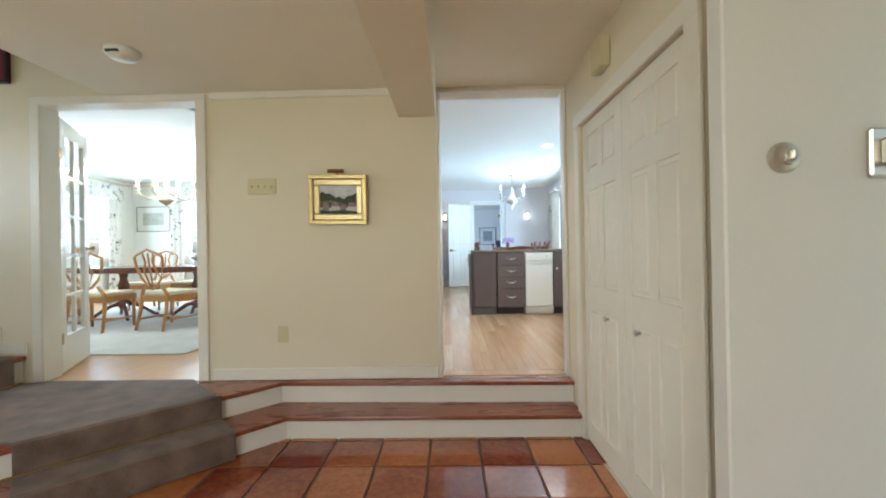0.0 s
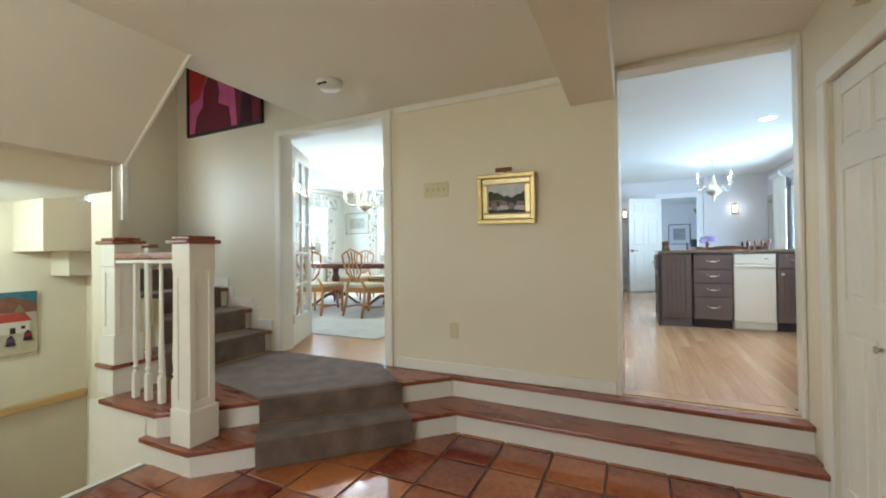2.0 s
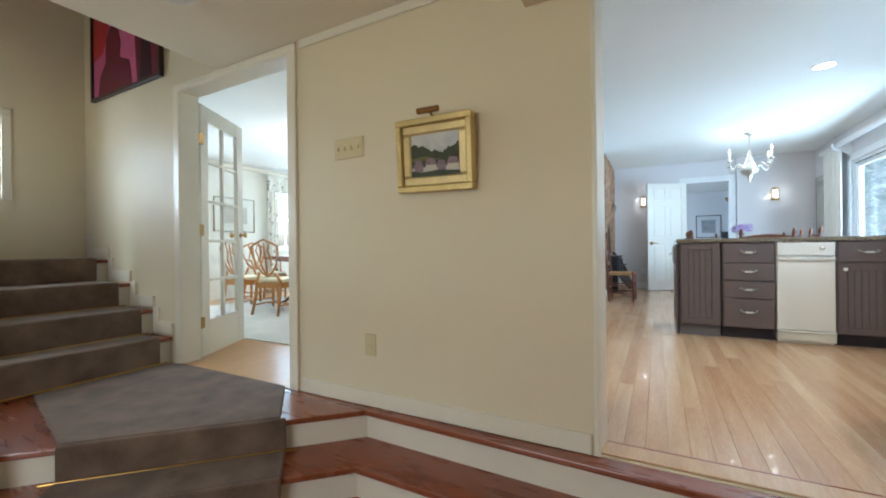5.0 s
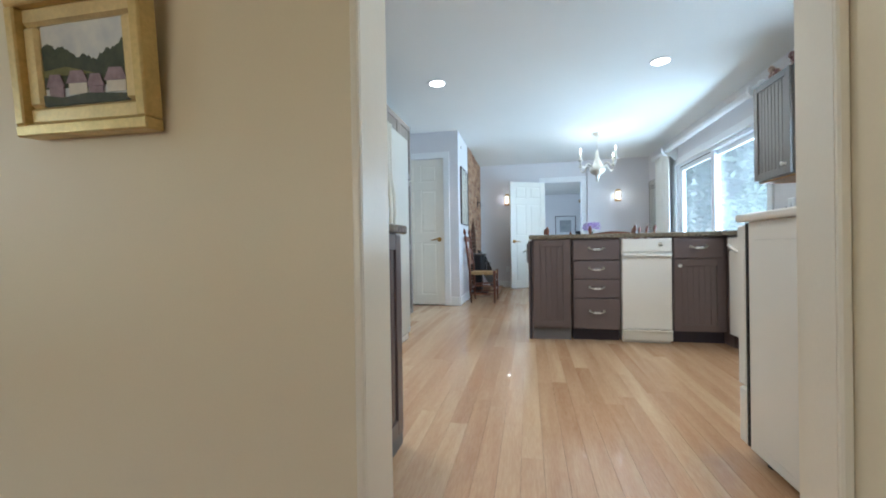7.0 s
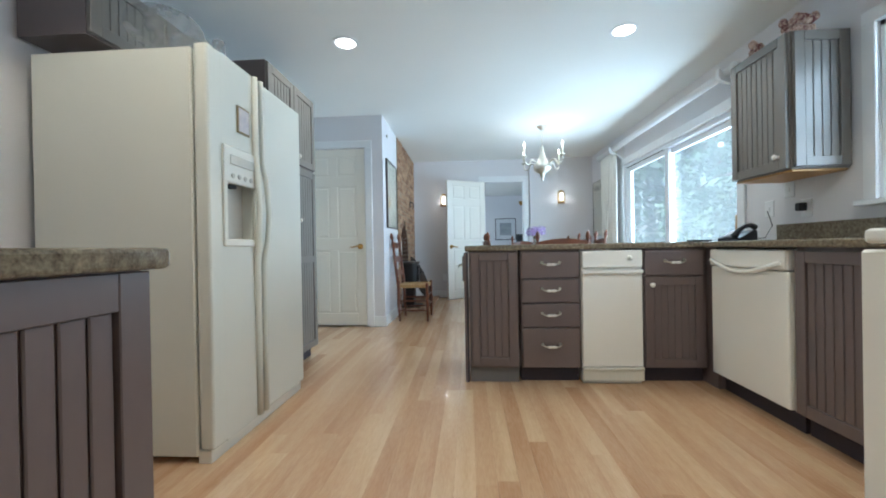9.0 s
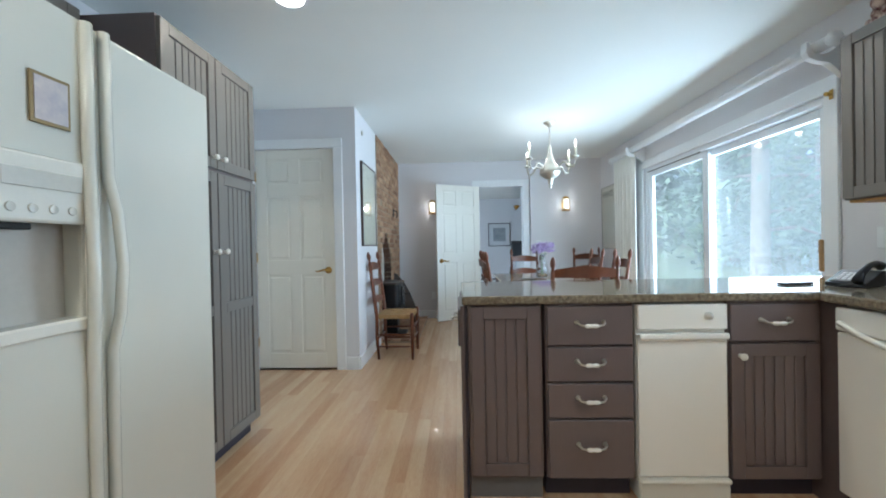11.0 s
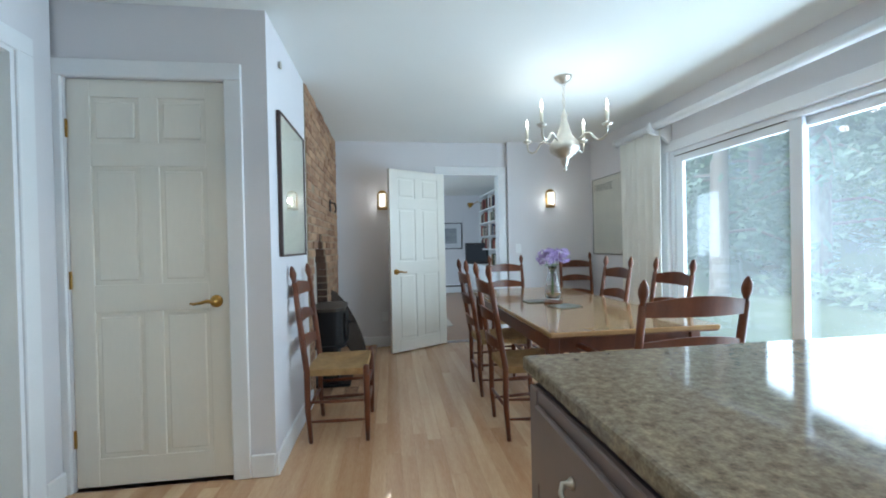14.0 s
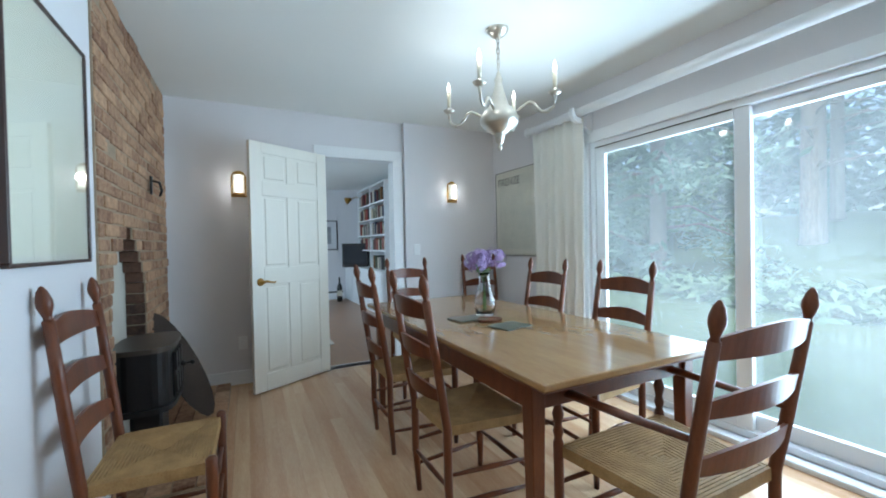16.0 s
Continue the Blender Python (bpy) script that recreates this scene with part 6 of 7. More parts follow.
o = thing("wall_outlet", pose(-0.10, 10.018, 0.30), "white wall outlet beside the door", "outlet")
part("plate", box(-0.036, -0.006, 0, 0.036, 0, 0.115, bev=0.003), TRIMK, o)
part("socket", box(-0.016, -0.009, 0.03, 0.016, -0.005, 0.085, bev=0.002), TRIMK, o)
bm = bmesh.new()
lathe(bm, [(0.0, 0.0), (0.012, 0.0), (0.022, -0.006), (0.022, -0.012), (0.0, -0.014)], 14)
solid("wall_bell", bm, PEWTER, "small round metal disc high on the wall", "wall disc", m=pose(-0.638, 7.62, 2.27) @ pose(0, 0, 0, 0, -90, 0))

# ornaments over the cabinets
ORN = mat("painted_ceramic", srgb("6e3434"), 0.4, second=srgb("c9b0a0"), scale=24, fine=70, sharp=True)
rnd = random.Random(9)
for y, n in ((5.62, 4), (5.32, 6)):
    bm = bmesh.new()
    bx(bm, -0.06, -0.06, 0, 0.06, 0.06, 0.06, bev=0.012, seg=2)
    for i in range(n * 3):
        c = Vector((rnd.uniform(-0.06, 0.06), rnd.uniform(-0.06, 0.06), 0.06 + rnd.uniform(0, 0.06)))
        lathe(bm, [(0.0, -0.03), (0.022, -0.012), (0.024, 0.008), (0.012, 0.028), (0.0, 0.032)], 7, Matrix.Translation(c) @ Euler((rnd.uniform(-0.5, 0.5), rnd.uniform(-0.5, 0.5), 0)).to_matrix().to_4x4())
    solid("ceramic_ornament", bm, ORN, "red-brown ceramic ornament on the wall cabinet", "ornament", "ornaments", m=pose(2.32, y, 2.111), smooth=True)
gl = thing("glass_bowl", pose(-1.07, 4.60, 1.778), "cut-glass platter and bowls on the refrigerator", "glassware")
bm = bmesh.new()
lathe(bm, [(0.0, 0.0), (0.10, 0.004), (0.155, 0.018), (0.16, 0.03), (0.15, 0.03), (0.1, 0.014), (0.0, 0.010)], 28, pose(0, 0, 0.155, 0, 66, -50))
part("platter", bm, CUT, gl, "standing cut-glass platter")
bm = bmesh.new()
lathe(bm, [(0.0, 0.0), (0.05, 0.0), (0.075, 0.04), (0.09, 0.11), (0.083, 0.11), (0.065, 0.04), (0.04, 0.012), (0.0, 0.012)], 20, Matrix.Translation((0.12, 0.0, 0)))
part("bowl", bm, CUT, gl, smooth=True)
bm = bmesh.new()
lathe(bm, [(0.0, 0.0), (0.03, 0.0), (0.006, 0.01), (0.006, 0.09), (0.03, 0.12), (0.03, 0.18), (0.026, 0.18), (0.025, 0.12), (0.0, 0.10)], 14, Matrix.Translation((0.17, 0.14, 0)))
part("goblet", bm, CUT, gl, smooth=True)

struct("wall_kitchen_pier", box(FD[1] + 0.092, 9.96, -0.02, XR, 10.02, 2.452), LILAC)

# baseboards
bm = box(-0.64, 7.37, 0.0, -0.622, 8.33, 0.12, bev=0.004)
bx(bm, -0.74 + 0.1, 10.0, 0, FD[0] - 0.09, 10.018, 0.12, bev=0.004)
bx(bm, FD[1] + 0.092, 9.942, 0, XR, 9.96, 0.12, bev=0.004)
bx(bm, XR - 0.018, GD[1] + 0.095, 0, XR, 9.94, 0.12, bev=0.004)
bx(bm, PD[1] + 0.088, 7.362, 0, -0.64, 7.378, 0.12, bev=0.004)
bx(bm, XL, LO[1] + 0.088, 0, XL + 0.018, 7.36, 0.12, bev=0.004)
struct("baseboard_kitchen", bm, TRIMK)
hk = thing("iron_hook", pose(-0.612, 9.30, 1.56) @ pose(0, 0, 0, 0, 0, 90), "black iron damper hook on the chimney bricks", "hook")
part("plate", box(-0.02, -0.012, 0, 0.02, 0, 0.12, bev=0.003), IRON, hk)
bm = bmesh.new()
tube(bm, [(0, -0.01, 0.09), (0, -0.05, 0.08), (0.02, -0.06, 0.03), (0.01, -0.05, -0.01)], 0.008, 6)
part("hook", bm, IRON, hk, smooth=True)

# ---- dining room beyond the french door ----
IVORY = mat("ivory_wall_paint", srgb("e6e4d8"), 0.6, var=0.03, scale=2.5, fine=140)
DX, DY = -6.70, 8.20
wall("wall_dining_west", "y", DX - 0.12, DX, 2.82, DY + 0.12, -0.02, 2.47, [(3.6, 4.6, 0.9, 2.1), (6.5, 7.5, 0.9, 2.1)], IVORY, "ivory dining room wall with windows")
wall("wall_dining_north", "x", DY, DY + 0.12, DX, -1.74, -0.02, 2.47, [(-5.55, -4.65, 0.9, 2.1)], IVORY, "ivory dining room wall with a window")
wall("wall_dining_east", "y", -1.84, -1.76, 2.82, DY, -0.02, 2.47, [], IVORY)
struct("ceiling_dining", box(DX - 0.12, 2.82, 2.45, -1.76, DY + 0.12, 2.55), CEIL, "white dining room ceiling")
struct("floor_dining", box(DX - 0.12, 2.80, -0.08, -1.74, DY + 0.12, 0.0), PARQUET, "honey oak dining room floor")
bm = box(DX, 8.14, 2.37, -1.84, 8.2, 2.45, bev=0.02)
bx(bm, DX, 2.82, 2.37, DX + 0.06, 8.14, 2.45, bev=0.02)
struct("trim_cornice_dining", bm, TRIM)
RUGM = mat("pale_wool_rug", srgb("b9b4ac"), 0.95, second=srgb("dad5c8"), scale=3, fine=40, bump=0.2)
solid("dining_rug", box(-5.9, 3.46, 0.001, -2.45, 7.4, 0.012, bev=0.004), RUGM, "large pale patterned wool rug", "rug")


def sash(name, axis, face, s0, s1, z0, z1, out):
    """A double-hung window in a wall; out: way to the outside."""
    ob = thing(name, pose(0, 0, 0), "white double-hung window with small panes", "window", "dining room windows")

    def bar(bm, u0, q0, u1, q1, d0, d1):
        a, b = sorted((face + out * d0, face + out * d1))
        if axis == "x":
            bx(bm, u0, a, q0, u1, b, q1)
        else:
            bx(bm, a, u0, q0, b, u1, q1)
    bm = bmesh.new()
    for u0, q0, u1, q1 in ((s0 - 0.07, z0 - 0.07, s0, z1 + 0.07), (s1, z0 - 0.07, s1 + 0.07, z1 + 0.07), (s0, z1, s1, z1 + 0.07), (s0, z0 - 0.07, s1, z0)):
        bar(bm, u0, q0, u1, q1, -0.02, -0.001)
    part("window_frame", bm, TRIM, ob)
    zm = (z0 + z1) / 2
    for q0, q1, d in ((z0, zm + 0.02, 0.03), (zm - 0.02, z1, 0.06)):
        bm = bmesh.new()
        for a in ((s0, q0, s0 + 0.05, q1), (s1 - 0.05, q0, s1, q1), (s0 + 0.05, q0, s1 - 0.05, q0 + 0.05), (s0 + 0.05, q1 - 0.05, s1 - 0.05, q1)):
            bar(bm, *a, d, d + 0.03)
        sh = part("sash", bm, TRIM, ob)
        for i in (1, 2):
            u = s0 + (s1 - s0) * i / 3
            bm = bmesh.new()
            bar(bm, u - 0.01, q0 + 0.05, u + 0.01, q1 - 0.05, d + 0.005, d + 0.025)
            part("muntin", bm, TRIM, sh)
        bm = bmesh.new()
        bar(bm, s0 + 0.05, (q0 + q1) / 2 - 0.01, s1 - 0.05, (q0 + q1) / 2 + 0.01, d + 0.006, d + 0.024)
        part("muntin", bm, TRIM, sh)
    return ob


sash("sash_window", "y", DX, 6.5, 7.5, 0.9, 2.1, -1)
sash("sash_window", "y", DX, 3.6, 4.6, 0.9, 2.1, -1)
sash("sash_window", "x", DY, -5.55, -4.65, 0.9, 2.1, 1)
FLORAL = mat("floral_chintz", srgb("5f5a52"), 0.85, second=srgb("e2ddd0"), scale=9, fine=26, bump=0.1)
FLORAL.node_tree.nodes["Color Ramp"].color_ramp.elements[0].position = 0.36
FLORAL.node_tree.nodes["Color Ramp"].color_ramp.elements[1].position = 0.47
for y0, y1 in ((6.28, 6.55), (7.45, 7.78), (3.35, 3.62), (4.58, 4.85)):
    curtain("drape", DX + 0.09, y0, y1, 0.02, 2.25, 3, 0.03, "white floral chintz drape with dark tracery", FLORAL)
for y0, y1 in ((6.25, 7.8), (3.32, 4.88)):
    curtain("valance", DX + 0.13, y0, y1, 2.02, 2.33, 7, 0.03, "swagged floral chintz valance", FLORAL)
for x0, x1 in ((-5.85, -5.55), (-4.65, -4.35)):
    curtain("drape", DY - 0.09, x0, x1, 0.02, 2.25, 3, 0.03, "white floral chintz drape with dark tracery", FLORAL, axis="x")
curtain("valance", DY - 0.13, -5.88, -4.32, 2.02, 2.33, 7, 0.03, "swagged floral chintz valance", FLORAL, axis="x")
SEPIA = mat("sepia_print", srgb("9b9684"), 0.5, second=srgb("c9c6b6"), scale=6, fine=40)
THING = mat("thin_gold", srgb("8a7440"), 0.35, 0.7)
framed("framed_print", pose(-6.62, DY - 0.002, 1.42), 0.72, 0.53, 0.015, 0.025, "sepia landscape print with wide white mount", THING, MATB, SEPIA, 0.12, glass=False)
framed("framed_print", pose(DX + 0.002, 5.25, 1.20) @ pose(0, 0, 0, 0, 0, 90), 0.80, 0.62, 0.015, 0.025, "sepia landscape print with thin gold frame", THING, MATB, SEPIA, 0.14, glass=False)

HONEY = mat("honey_mahogany", srgb("9a5f28"), 0.3, second=srgb("cc9148"), scale=5, fine=40, bump=0.03, stretch=(5, 5, 1))
MAHOG = mat("red_mahogany", srgb("5c2c1a"), 0.22, second=srgb("83492c"), scale=4, fine=40, bump=0.02, stretch=(1, 6, 6), coat=0.3)
DAMASK = mat("cream_damask", srgb("d9cfae"), 0.8, var=0.06, scale=12, fine=120, bump=0.15)
dt = thing("oval_dining_table", pose(-4.25, 5.62, 0), "oval mahogany dining table on a pedestal", "table")
bm = bmesh.new()
prism(bm, [(1.30 * math.cos(k * math.pi / 18), 0.58 * math.sin(k * math.pi / 18)) for k in range(36)], 0.735, 0.762, bev=0.006)
part("tabletop", bm, MAHOG, dt)
bm = bmesh.new()
prism(bm, [(1.2 * math.cos(k * math.pi / 18), 0.49 * math.sin(k * math.pi / 18)) for k in range(36)], 0.68, 0.735)
part("apron", bm, MAHOG, dt)
for x in (-0.55, 0.55):
    bm = bmesh.new()
    lathe(bm, [(0.05, 0.14), (0.085, 0.2), (0.06, 0.26), (0.045, 0.34), (0.075, 0.48), (0.045, 0.58), (0.06, 0.66), (0.09, 0.68)], 16, Matrix.Translation((x, 0, 0)))
    ped = part("pedestal", bm, MAHOG, dt, smooth=True)
    for k in range(4):
        a = math.pi / 4 + k * math.pi / 2
        bm = bmesh.new()
        tube(bm, [(x + r * math.cos(a), r * math.sin(a), z) for r, z in ((0.04, 0.22), (0.14, 0.20), (0.26, 0.12), (0.36, 0.04), (0.42, 0.02))], [0.035, 0.03, 0.025, 0.022, 0.02], 8)
        part("foot", bm, MAHOG, ped, smooth=True)


def shield_chair(m, arms=False):
    """A shield-back chair facing +y."""
    ob = thing("shield_back_chair", m, "honey mahogany shield-back chair with cream seat", "chair", "dining room chairs")
    for s in (-1, 1):
        bm = bmesh.new()
        tube(bm, [(s * 0.25, 0.22, 0), (s * 0.25, 0.22, 0.42)], [0.017, 0.024], 8)
        part("front_leg", bm, HONEY, ob, smooth=True)
        bm = bmesh.new()
        tube(bm, [(s * 0.21, -0.30, 0), (s * 0.2, -0.24, 0.25), (s * 0.19, -0.22, 0.45), (s * 0.13, -0.245, 0.56)], [0.017, 0.02, 0.022, 0.018], 8)
        part("back_leg", bm, HONEY, ob, smooth=True)
        bm = bmesh.new()
        tube(bm, [(s * 0.21, -0.27, 0.14), (s * 0.25, 0.22, 0.14)], 0.012, 6)
        part("stretcher", bm, HONEY, ob)
        if arms:
            bm = bmesh.new()
            tube(bm, [(s * 0.19, -0.28, 0.72), (s * 0.28, -0.1, 0.70), (s * 0.29, 0.06, 0.68), (s * 0.27, 0.08, 0.55), (s * 0.25, 0.12, 0.44)], 0.016, 8)
            part("arm", bm, HONEY, ob, smooth=True)
    bm = bmesh.new()
    tube(bm, [(-0.23, -0.02, 0.14), (0.23, -0.02, 0.14)], 0.012, 6)
    part("stretcher", bm, HONEY, ob)
    bm = bmesh.new()
    prism(bm, [(-0.27, 0.25), (0.27, 0.25), (0.21, -0.24), (-0.21, -0.24)], 0.36, 0.43, bev=0.006)
    part("seat_frame", bm, HONEY, ob)
    bm = bmesh.new()
    prism(bm, [(-0.26, 0.24), (0.26, 0.24), (0.20, -0.22), (-0.20, -0.22)], 0.43, 0.48, bev=0.018)
    part("seat_cushion", bm, DAMASK, ob, "cream damask seat")
    sh = [(0.0, 0.52), (0.07, 0.55), (0.15, 0.64), (0.205, 0.78), (0.215, 0.90), (0.17, 0.925), (0.1, 0.955), (0.0, 0.99)]
    pts = sh + [(-x, z) for x, z in reversed(sh[1:-1])] + [sh[0]]
    bm = bmesh.new()
    tube(bm, [(x, -0.235 - 0.16 * (z - 0.5), z) for x, z in pts], 0.016, 6)
    part("shield_frame", bm, HONEY, ob, smooth=True)
    for x in (-0.06, 0.0, 0.06):
        bm = bmesh.new()
        tube(bm, [(x * 0.4, -0.24, 0.53), (x * 1.6, -0.27, 0.72), (x * 0.9, -0.29, 0.84), (x * 1.4, -0.305, 0.95)], [0.010, 0.012, 0.014, 0.010], 6)
        part("splat", bm, HONEY, ob, smooth=True)
    return ob


dc = shield_chair(pose(-4.35, 4.72, 0, 0, 0, 8))
for m in (pose(-3.55, 4.85, 0, 0, 0, -14), pose(-5.2, 4.85, 0, 0, 0, 0), pose(-5.05, 6.55, 0, 0, 0, 180), pose(-4.35, 6.6, 0, 0, 0, 178), pose(-3.6, 6.5, 0, 0, 0, 184)):
    copy_thing(dc, m)
shield_chair(pose(-5.85, 5.62, 0, 0, 0, -90), arms=True)

dch = thing("dining_chandelier", pose(-4.02, 5.45, 0), "pale brass and crystal chandelier with candle bulbs", "chandelier")
bm = bmesh.new()
lathe(bm, [(0.0, 1.62), (0.02, 1.63), (0.10, 1.68), (0.13, 1.72), (0.06, 1.75), (0.02, 1.80), (0.035, 1.9), (0.02, 2.0), (0.03, 2.1), (0.012, 2.2), (0.008, 2.43), (0.06, 2.45)], 18)
CHAMP = mat("champagne_brass", srgb("e0d8bd"), 0.25, 0.7, var=0.15, scale=20, fine=80)
part("stem", bm, CHAMP, dch, smooth=True)
for i in range(8):
    a = radians(45 * i + 10)
    ca, sa = math.cos(a), math.sin(a)
    bm = bmesh.new()
    tube(bm, [(r * ca, r * sa, z) for r, z in ((0.03, 1.82), (0.12, 1.74), (0.24, 1.72), (0.34, 1.78), (0.36, 1.84))], 0.009, 6)
    arm = part("arm", bm, CHAMP, dch, smooth=True)
    t = Matrix.Translation((0.36 * ca, 0.36 * sa, 0))
    bm = bmesh.new()
    lathe(bm, [(0.012, 1.84), (0.034, 1.855), (0.03, 1.86), (0.012, 1.86), (0.012, 1.96), (0, 1.96)], 10, t)
    part("candle", bm, CANDLE, arm, "white candle sleeve")
    bm = bmesh.new()
    lathe(bm, [(0.006, 1.96), (0.012, 1.98), (0.010, 2.01), (0.0, 2.035)], 10, t)
    part("bulb", bm, FLAME, arm, "lit flame bulb", smooth=True).visible_shadow = False
    bm = bmesh.new()
    lathe(bm, [(0, 1.77), (0.012, 1.785), (0.009, 1.80), (0.0, 1.83)], 6, t)
    part("crystal_drop", bm, GLASS, arm, "hanging crystal drop")
    if i % 2 == 0:
        lamp("dining_chandelier_lamp", "POINT", pose(-4.02 + 0.36 * ca, 5.45 + 0.36 * sa, 2.02), 2.8, BULB, 0.03)
bm = bmesh.new()
lathe(bm, [(0.0, 0.0), (0.07, 0.0), (0.05, 0.02), (0.02, 0.05), (0.09, 0.11), (0.10, 0.14), (0.0, 0.13)], 16)
solid("silver_bowl", bm, SILVER, "footed silver bowl on the dining table", "bowl", smooth=True, m=pose(-3.75, 5.70, 0.763))

# ---- study beyond the far door ----
wall("wall_study_north", "x", 15.2, 15.3, -1.5, 2.7, -0.02, 2.47, [], LILAC)
wall("wall_study_east", "y", 2.42, 2.5, 10.14, 15.2, -0.02, 2.47, [], LILAC)
# Opening in the unseen west wall, made up for the study's fill.
wall("wall_study_west", "y", -1.5, -1.4, 10.14, 15.2, -0.02, 2.47, [(11.8, 13.2, 0.85, 2.1)], LILAC)
struct("ceiling_study", box(-1.5, 10.14, 2.45, 2.5, 15.3, 2.55), CEIL)
struct("floor_study", box(-1.5, 10.141, -0.08, 2.5, 15.3, 0.0), mat("brown_oak_floor", srgb("7e5f46"), 0.3, second=srgb("a07c5c"), scale=2.5, fine=30, bump=0.03, stretch=(8, 1, 8)), "oak study floor")
solid("study_rug", box(-0.6, 11.0, 0.001, 0.88, 13.2, 0.012, bev=0.004, ), RUGM, "pale fringed rug on the study floor", "rug")
framed("framed_print", pose(1.16, 15.198, 1.10), 0.63, 0.66, 0.02, 0.025, "grey seascape print in a black frame", BLK, mat("white_mount", srgb("d8dade"), 0.5), mat("grey_seascape", srgb("7c828a"), 0.5, second=srgb("b4b9be"), scale=3, fine=20, stretch=(1, 1, 5)), 0.12, glass=False)
hb = thing("baseboard_heater", pose(0, 15.195, 0), "long white baseboard heater with dark slot", "heater")
part("cover", box(-1.3, -0.07, 0.0, 1.9, 0, 0.20, bev=0.008), TRIMK, hb)
part("slot", box(-1.28, -0.073, 0.15, 1.88, -0.068, 0.185), GAP, hb)
bc = thing("study_cabinet", pose(1.95, 12.45, 0), "long low white cabinet under the bookshelf", "cabinet")
part("body", box(0, 0, 0, 0.465, 2.74, 0.73, bev=0.004), TRIMK, bc)
part("top", box(-0.02, 0, 0.73, 0.465, 2.74, 0.755, bev=0.004), TRIMK, bc)
for i in range(4):
    part("door", box(-0.016, 0.02 + i * 0.68, 0.10, 0, 0.66 + i * 0.68, 0.70, bev=0.004), TRIMK, bc)
bs = thing("bookshelf", pose(2.06, 12.6, 0), "white built-in bookshelf full of books", "bookshelf")
SH = (0.757, 1.08, 1.36, 1.66, 1.95, 2.28)
for y in (0.0, 0.89, 1.78):
    part("upright", box(0, y, 0.755, 0.35, y + 0.025, 2.31, bev=0.002), TRIMK, bs)
for z in SH[1:]:
    part("shelf", box(0, 0.025, z, 0.35, 1.78, z + 0.025, bev=0.002), TRIMK, bs)
part("back", box(0.34, 0.0, 0.755, 0.355, 1.80, 2.31), TRIMK, bs)
rnd = random.Random(21)
BOOKS = [mat("book_cover", srgb(c), 0.6, var=0.15, scale=20) for c in ("5a2f30", "2f3a52", "d2c8b4", "3f4a3a", "7a5a38", "a8a29a", "22222a", "8c3a34")]
bmesh_book = [mesh_of("book", box(0, 0, 0, 0.19, 0.034, 0.225, bev=0.003), b) for b in BOOKS]
for k, z in enumerate(SH[:-1]):
    y = 0.03
    while y < 1.74:
        if 0.86 < y < 0.92:
            y = 0.93
        if k == 0 and y > 1.0:
            break
        b = new("book", bmesh_book[rnd.randrange(8)])
        tk = rnd.uniform(0.8, 1.9)
        b.matrix_basis = pose(2.075 + rnd.uniform(0, 0.03), 12.6 + y, z + (0.026 if k else 0.0)) @ Matrix.Diagonal((1, tk, rnd.uniform(0.8, 1.08), 1))
        tagged(b, "upright hardback book on the study shelf", "book", "books on the shelf")
        y += 0.034 * tk + 0.003 + (0.05 if rnd.random() < 0.06 else 0)
tv = thing("television", pose(1.99, 14.33, 0.757, 0, 0, -20), "small black tube television on the cabinet", "television")
part("case", box(-0.26, -0.2, 0, 0.26, 0.22, 0.48, bev=0.015, seg=2), mat("black_tv_plastic", srgb("1c191b"), 0.4), tv)
part("screen", box(-0.22, -0.212, 0.06, 0.22, -0.2, 0.43, bev=0.006), mat("grey_tv_screen", srgb("2c2e33"), 0.12, var=0.05), tv, "grey glass screen")
bm = bmesh.new()
lathe(bm, [(0.0, 0.0), (0.055, 0.0), (0.057, 0.02), (0.057, 0.29), (0.045, 0.34), (0.02, 0.40), (0.018, 0.50), (0.021, 0.505), (0.021, 0.52), (0.0, 0.52)], 16)
wb_ = solid("wine_bottle", bm, mat("dark_bottle_glass", srgb("14100f"), 0.12, var=0.1), "large dark wine bottle on the study floor", "bottle", smooth=True, m=pose(1.72, 14.75, 0.0))
bm = bmesh.new()
lathe(bm, [(0.0578, 0.12), (0.0578, 0.24)], 16)
part("label", bm, mat("paper_label", srgb("c9c2b2"), 0.6), wb_, "pale paper label")
cl = thing("clip_lamp", pose(2.04, 14.35, 2.16), "small brass clip lamp on the bookshelf", "lamp")
bm = bmesh.new()
lathe(bm, [(0.03, 0), (0.045, 0.05), (0.075, 0.12), (0.07, 0.12), (0.0, 0.05)], 14, pose(-0.12, 0, 0, 0, -115, 0))
part("shade", bm, BRASS, cl, smooth=True)
bm = bmesh.new()
tube(bm, [(-0.1, 0, 0), (-0.02, 0, 0.04), (0.03, 0, 0.02)], 0.008, 6)
part("clip", bm, BRASS, cl)

# room beyond the side opening
panel_door("door_side_room", 0.72, 2.04, "white door standing open in the side room", pose(XL - 0.11, LO[1] - 0.022, 0.012) @ pose(0, 0, 0, 0, 0, 176), lever=0)

# ---- garden ----
GRASS = mat("lawn", srgb("485a3c"), 0.9, second=srgb("667850"), scale=0.8, fine=30, bump=0.3)
bm = bmesh.new()
bmesh.ops.create_grid(bm, x_segments=40, y_segments=40, size=300)
for v in bm.verts:
    v.co.z = -1.36
struct("ground_low", bm, GRASS)


def gz(x):
    """The lawn's height: almost level, then a bank that rises to the woods."""
    return -0.12 + 0.012 * (min(x, 60) - 2.66) ** 1.1 + 0.19 * min(max(x - 9, 0), 11)


bm = bmesh.new()
xs = [2.66, 4, 6, 9, 13, 18, 26, 40, 80, 300]
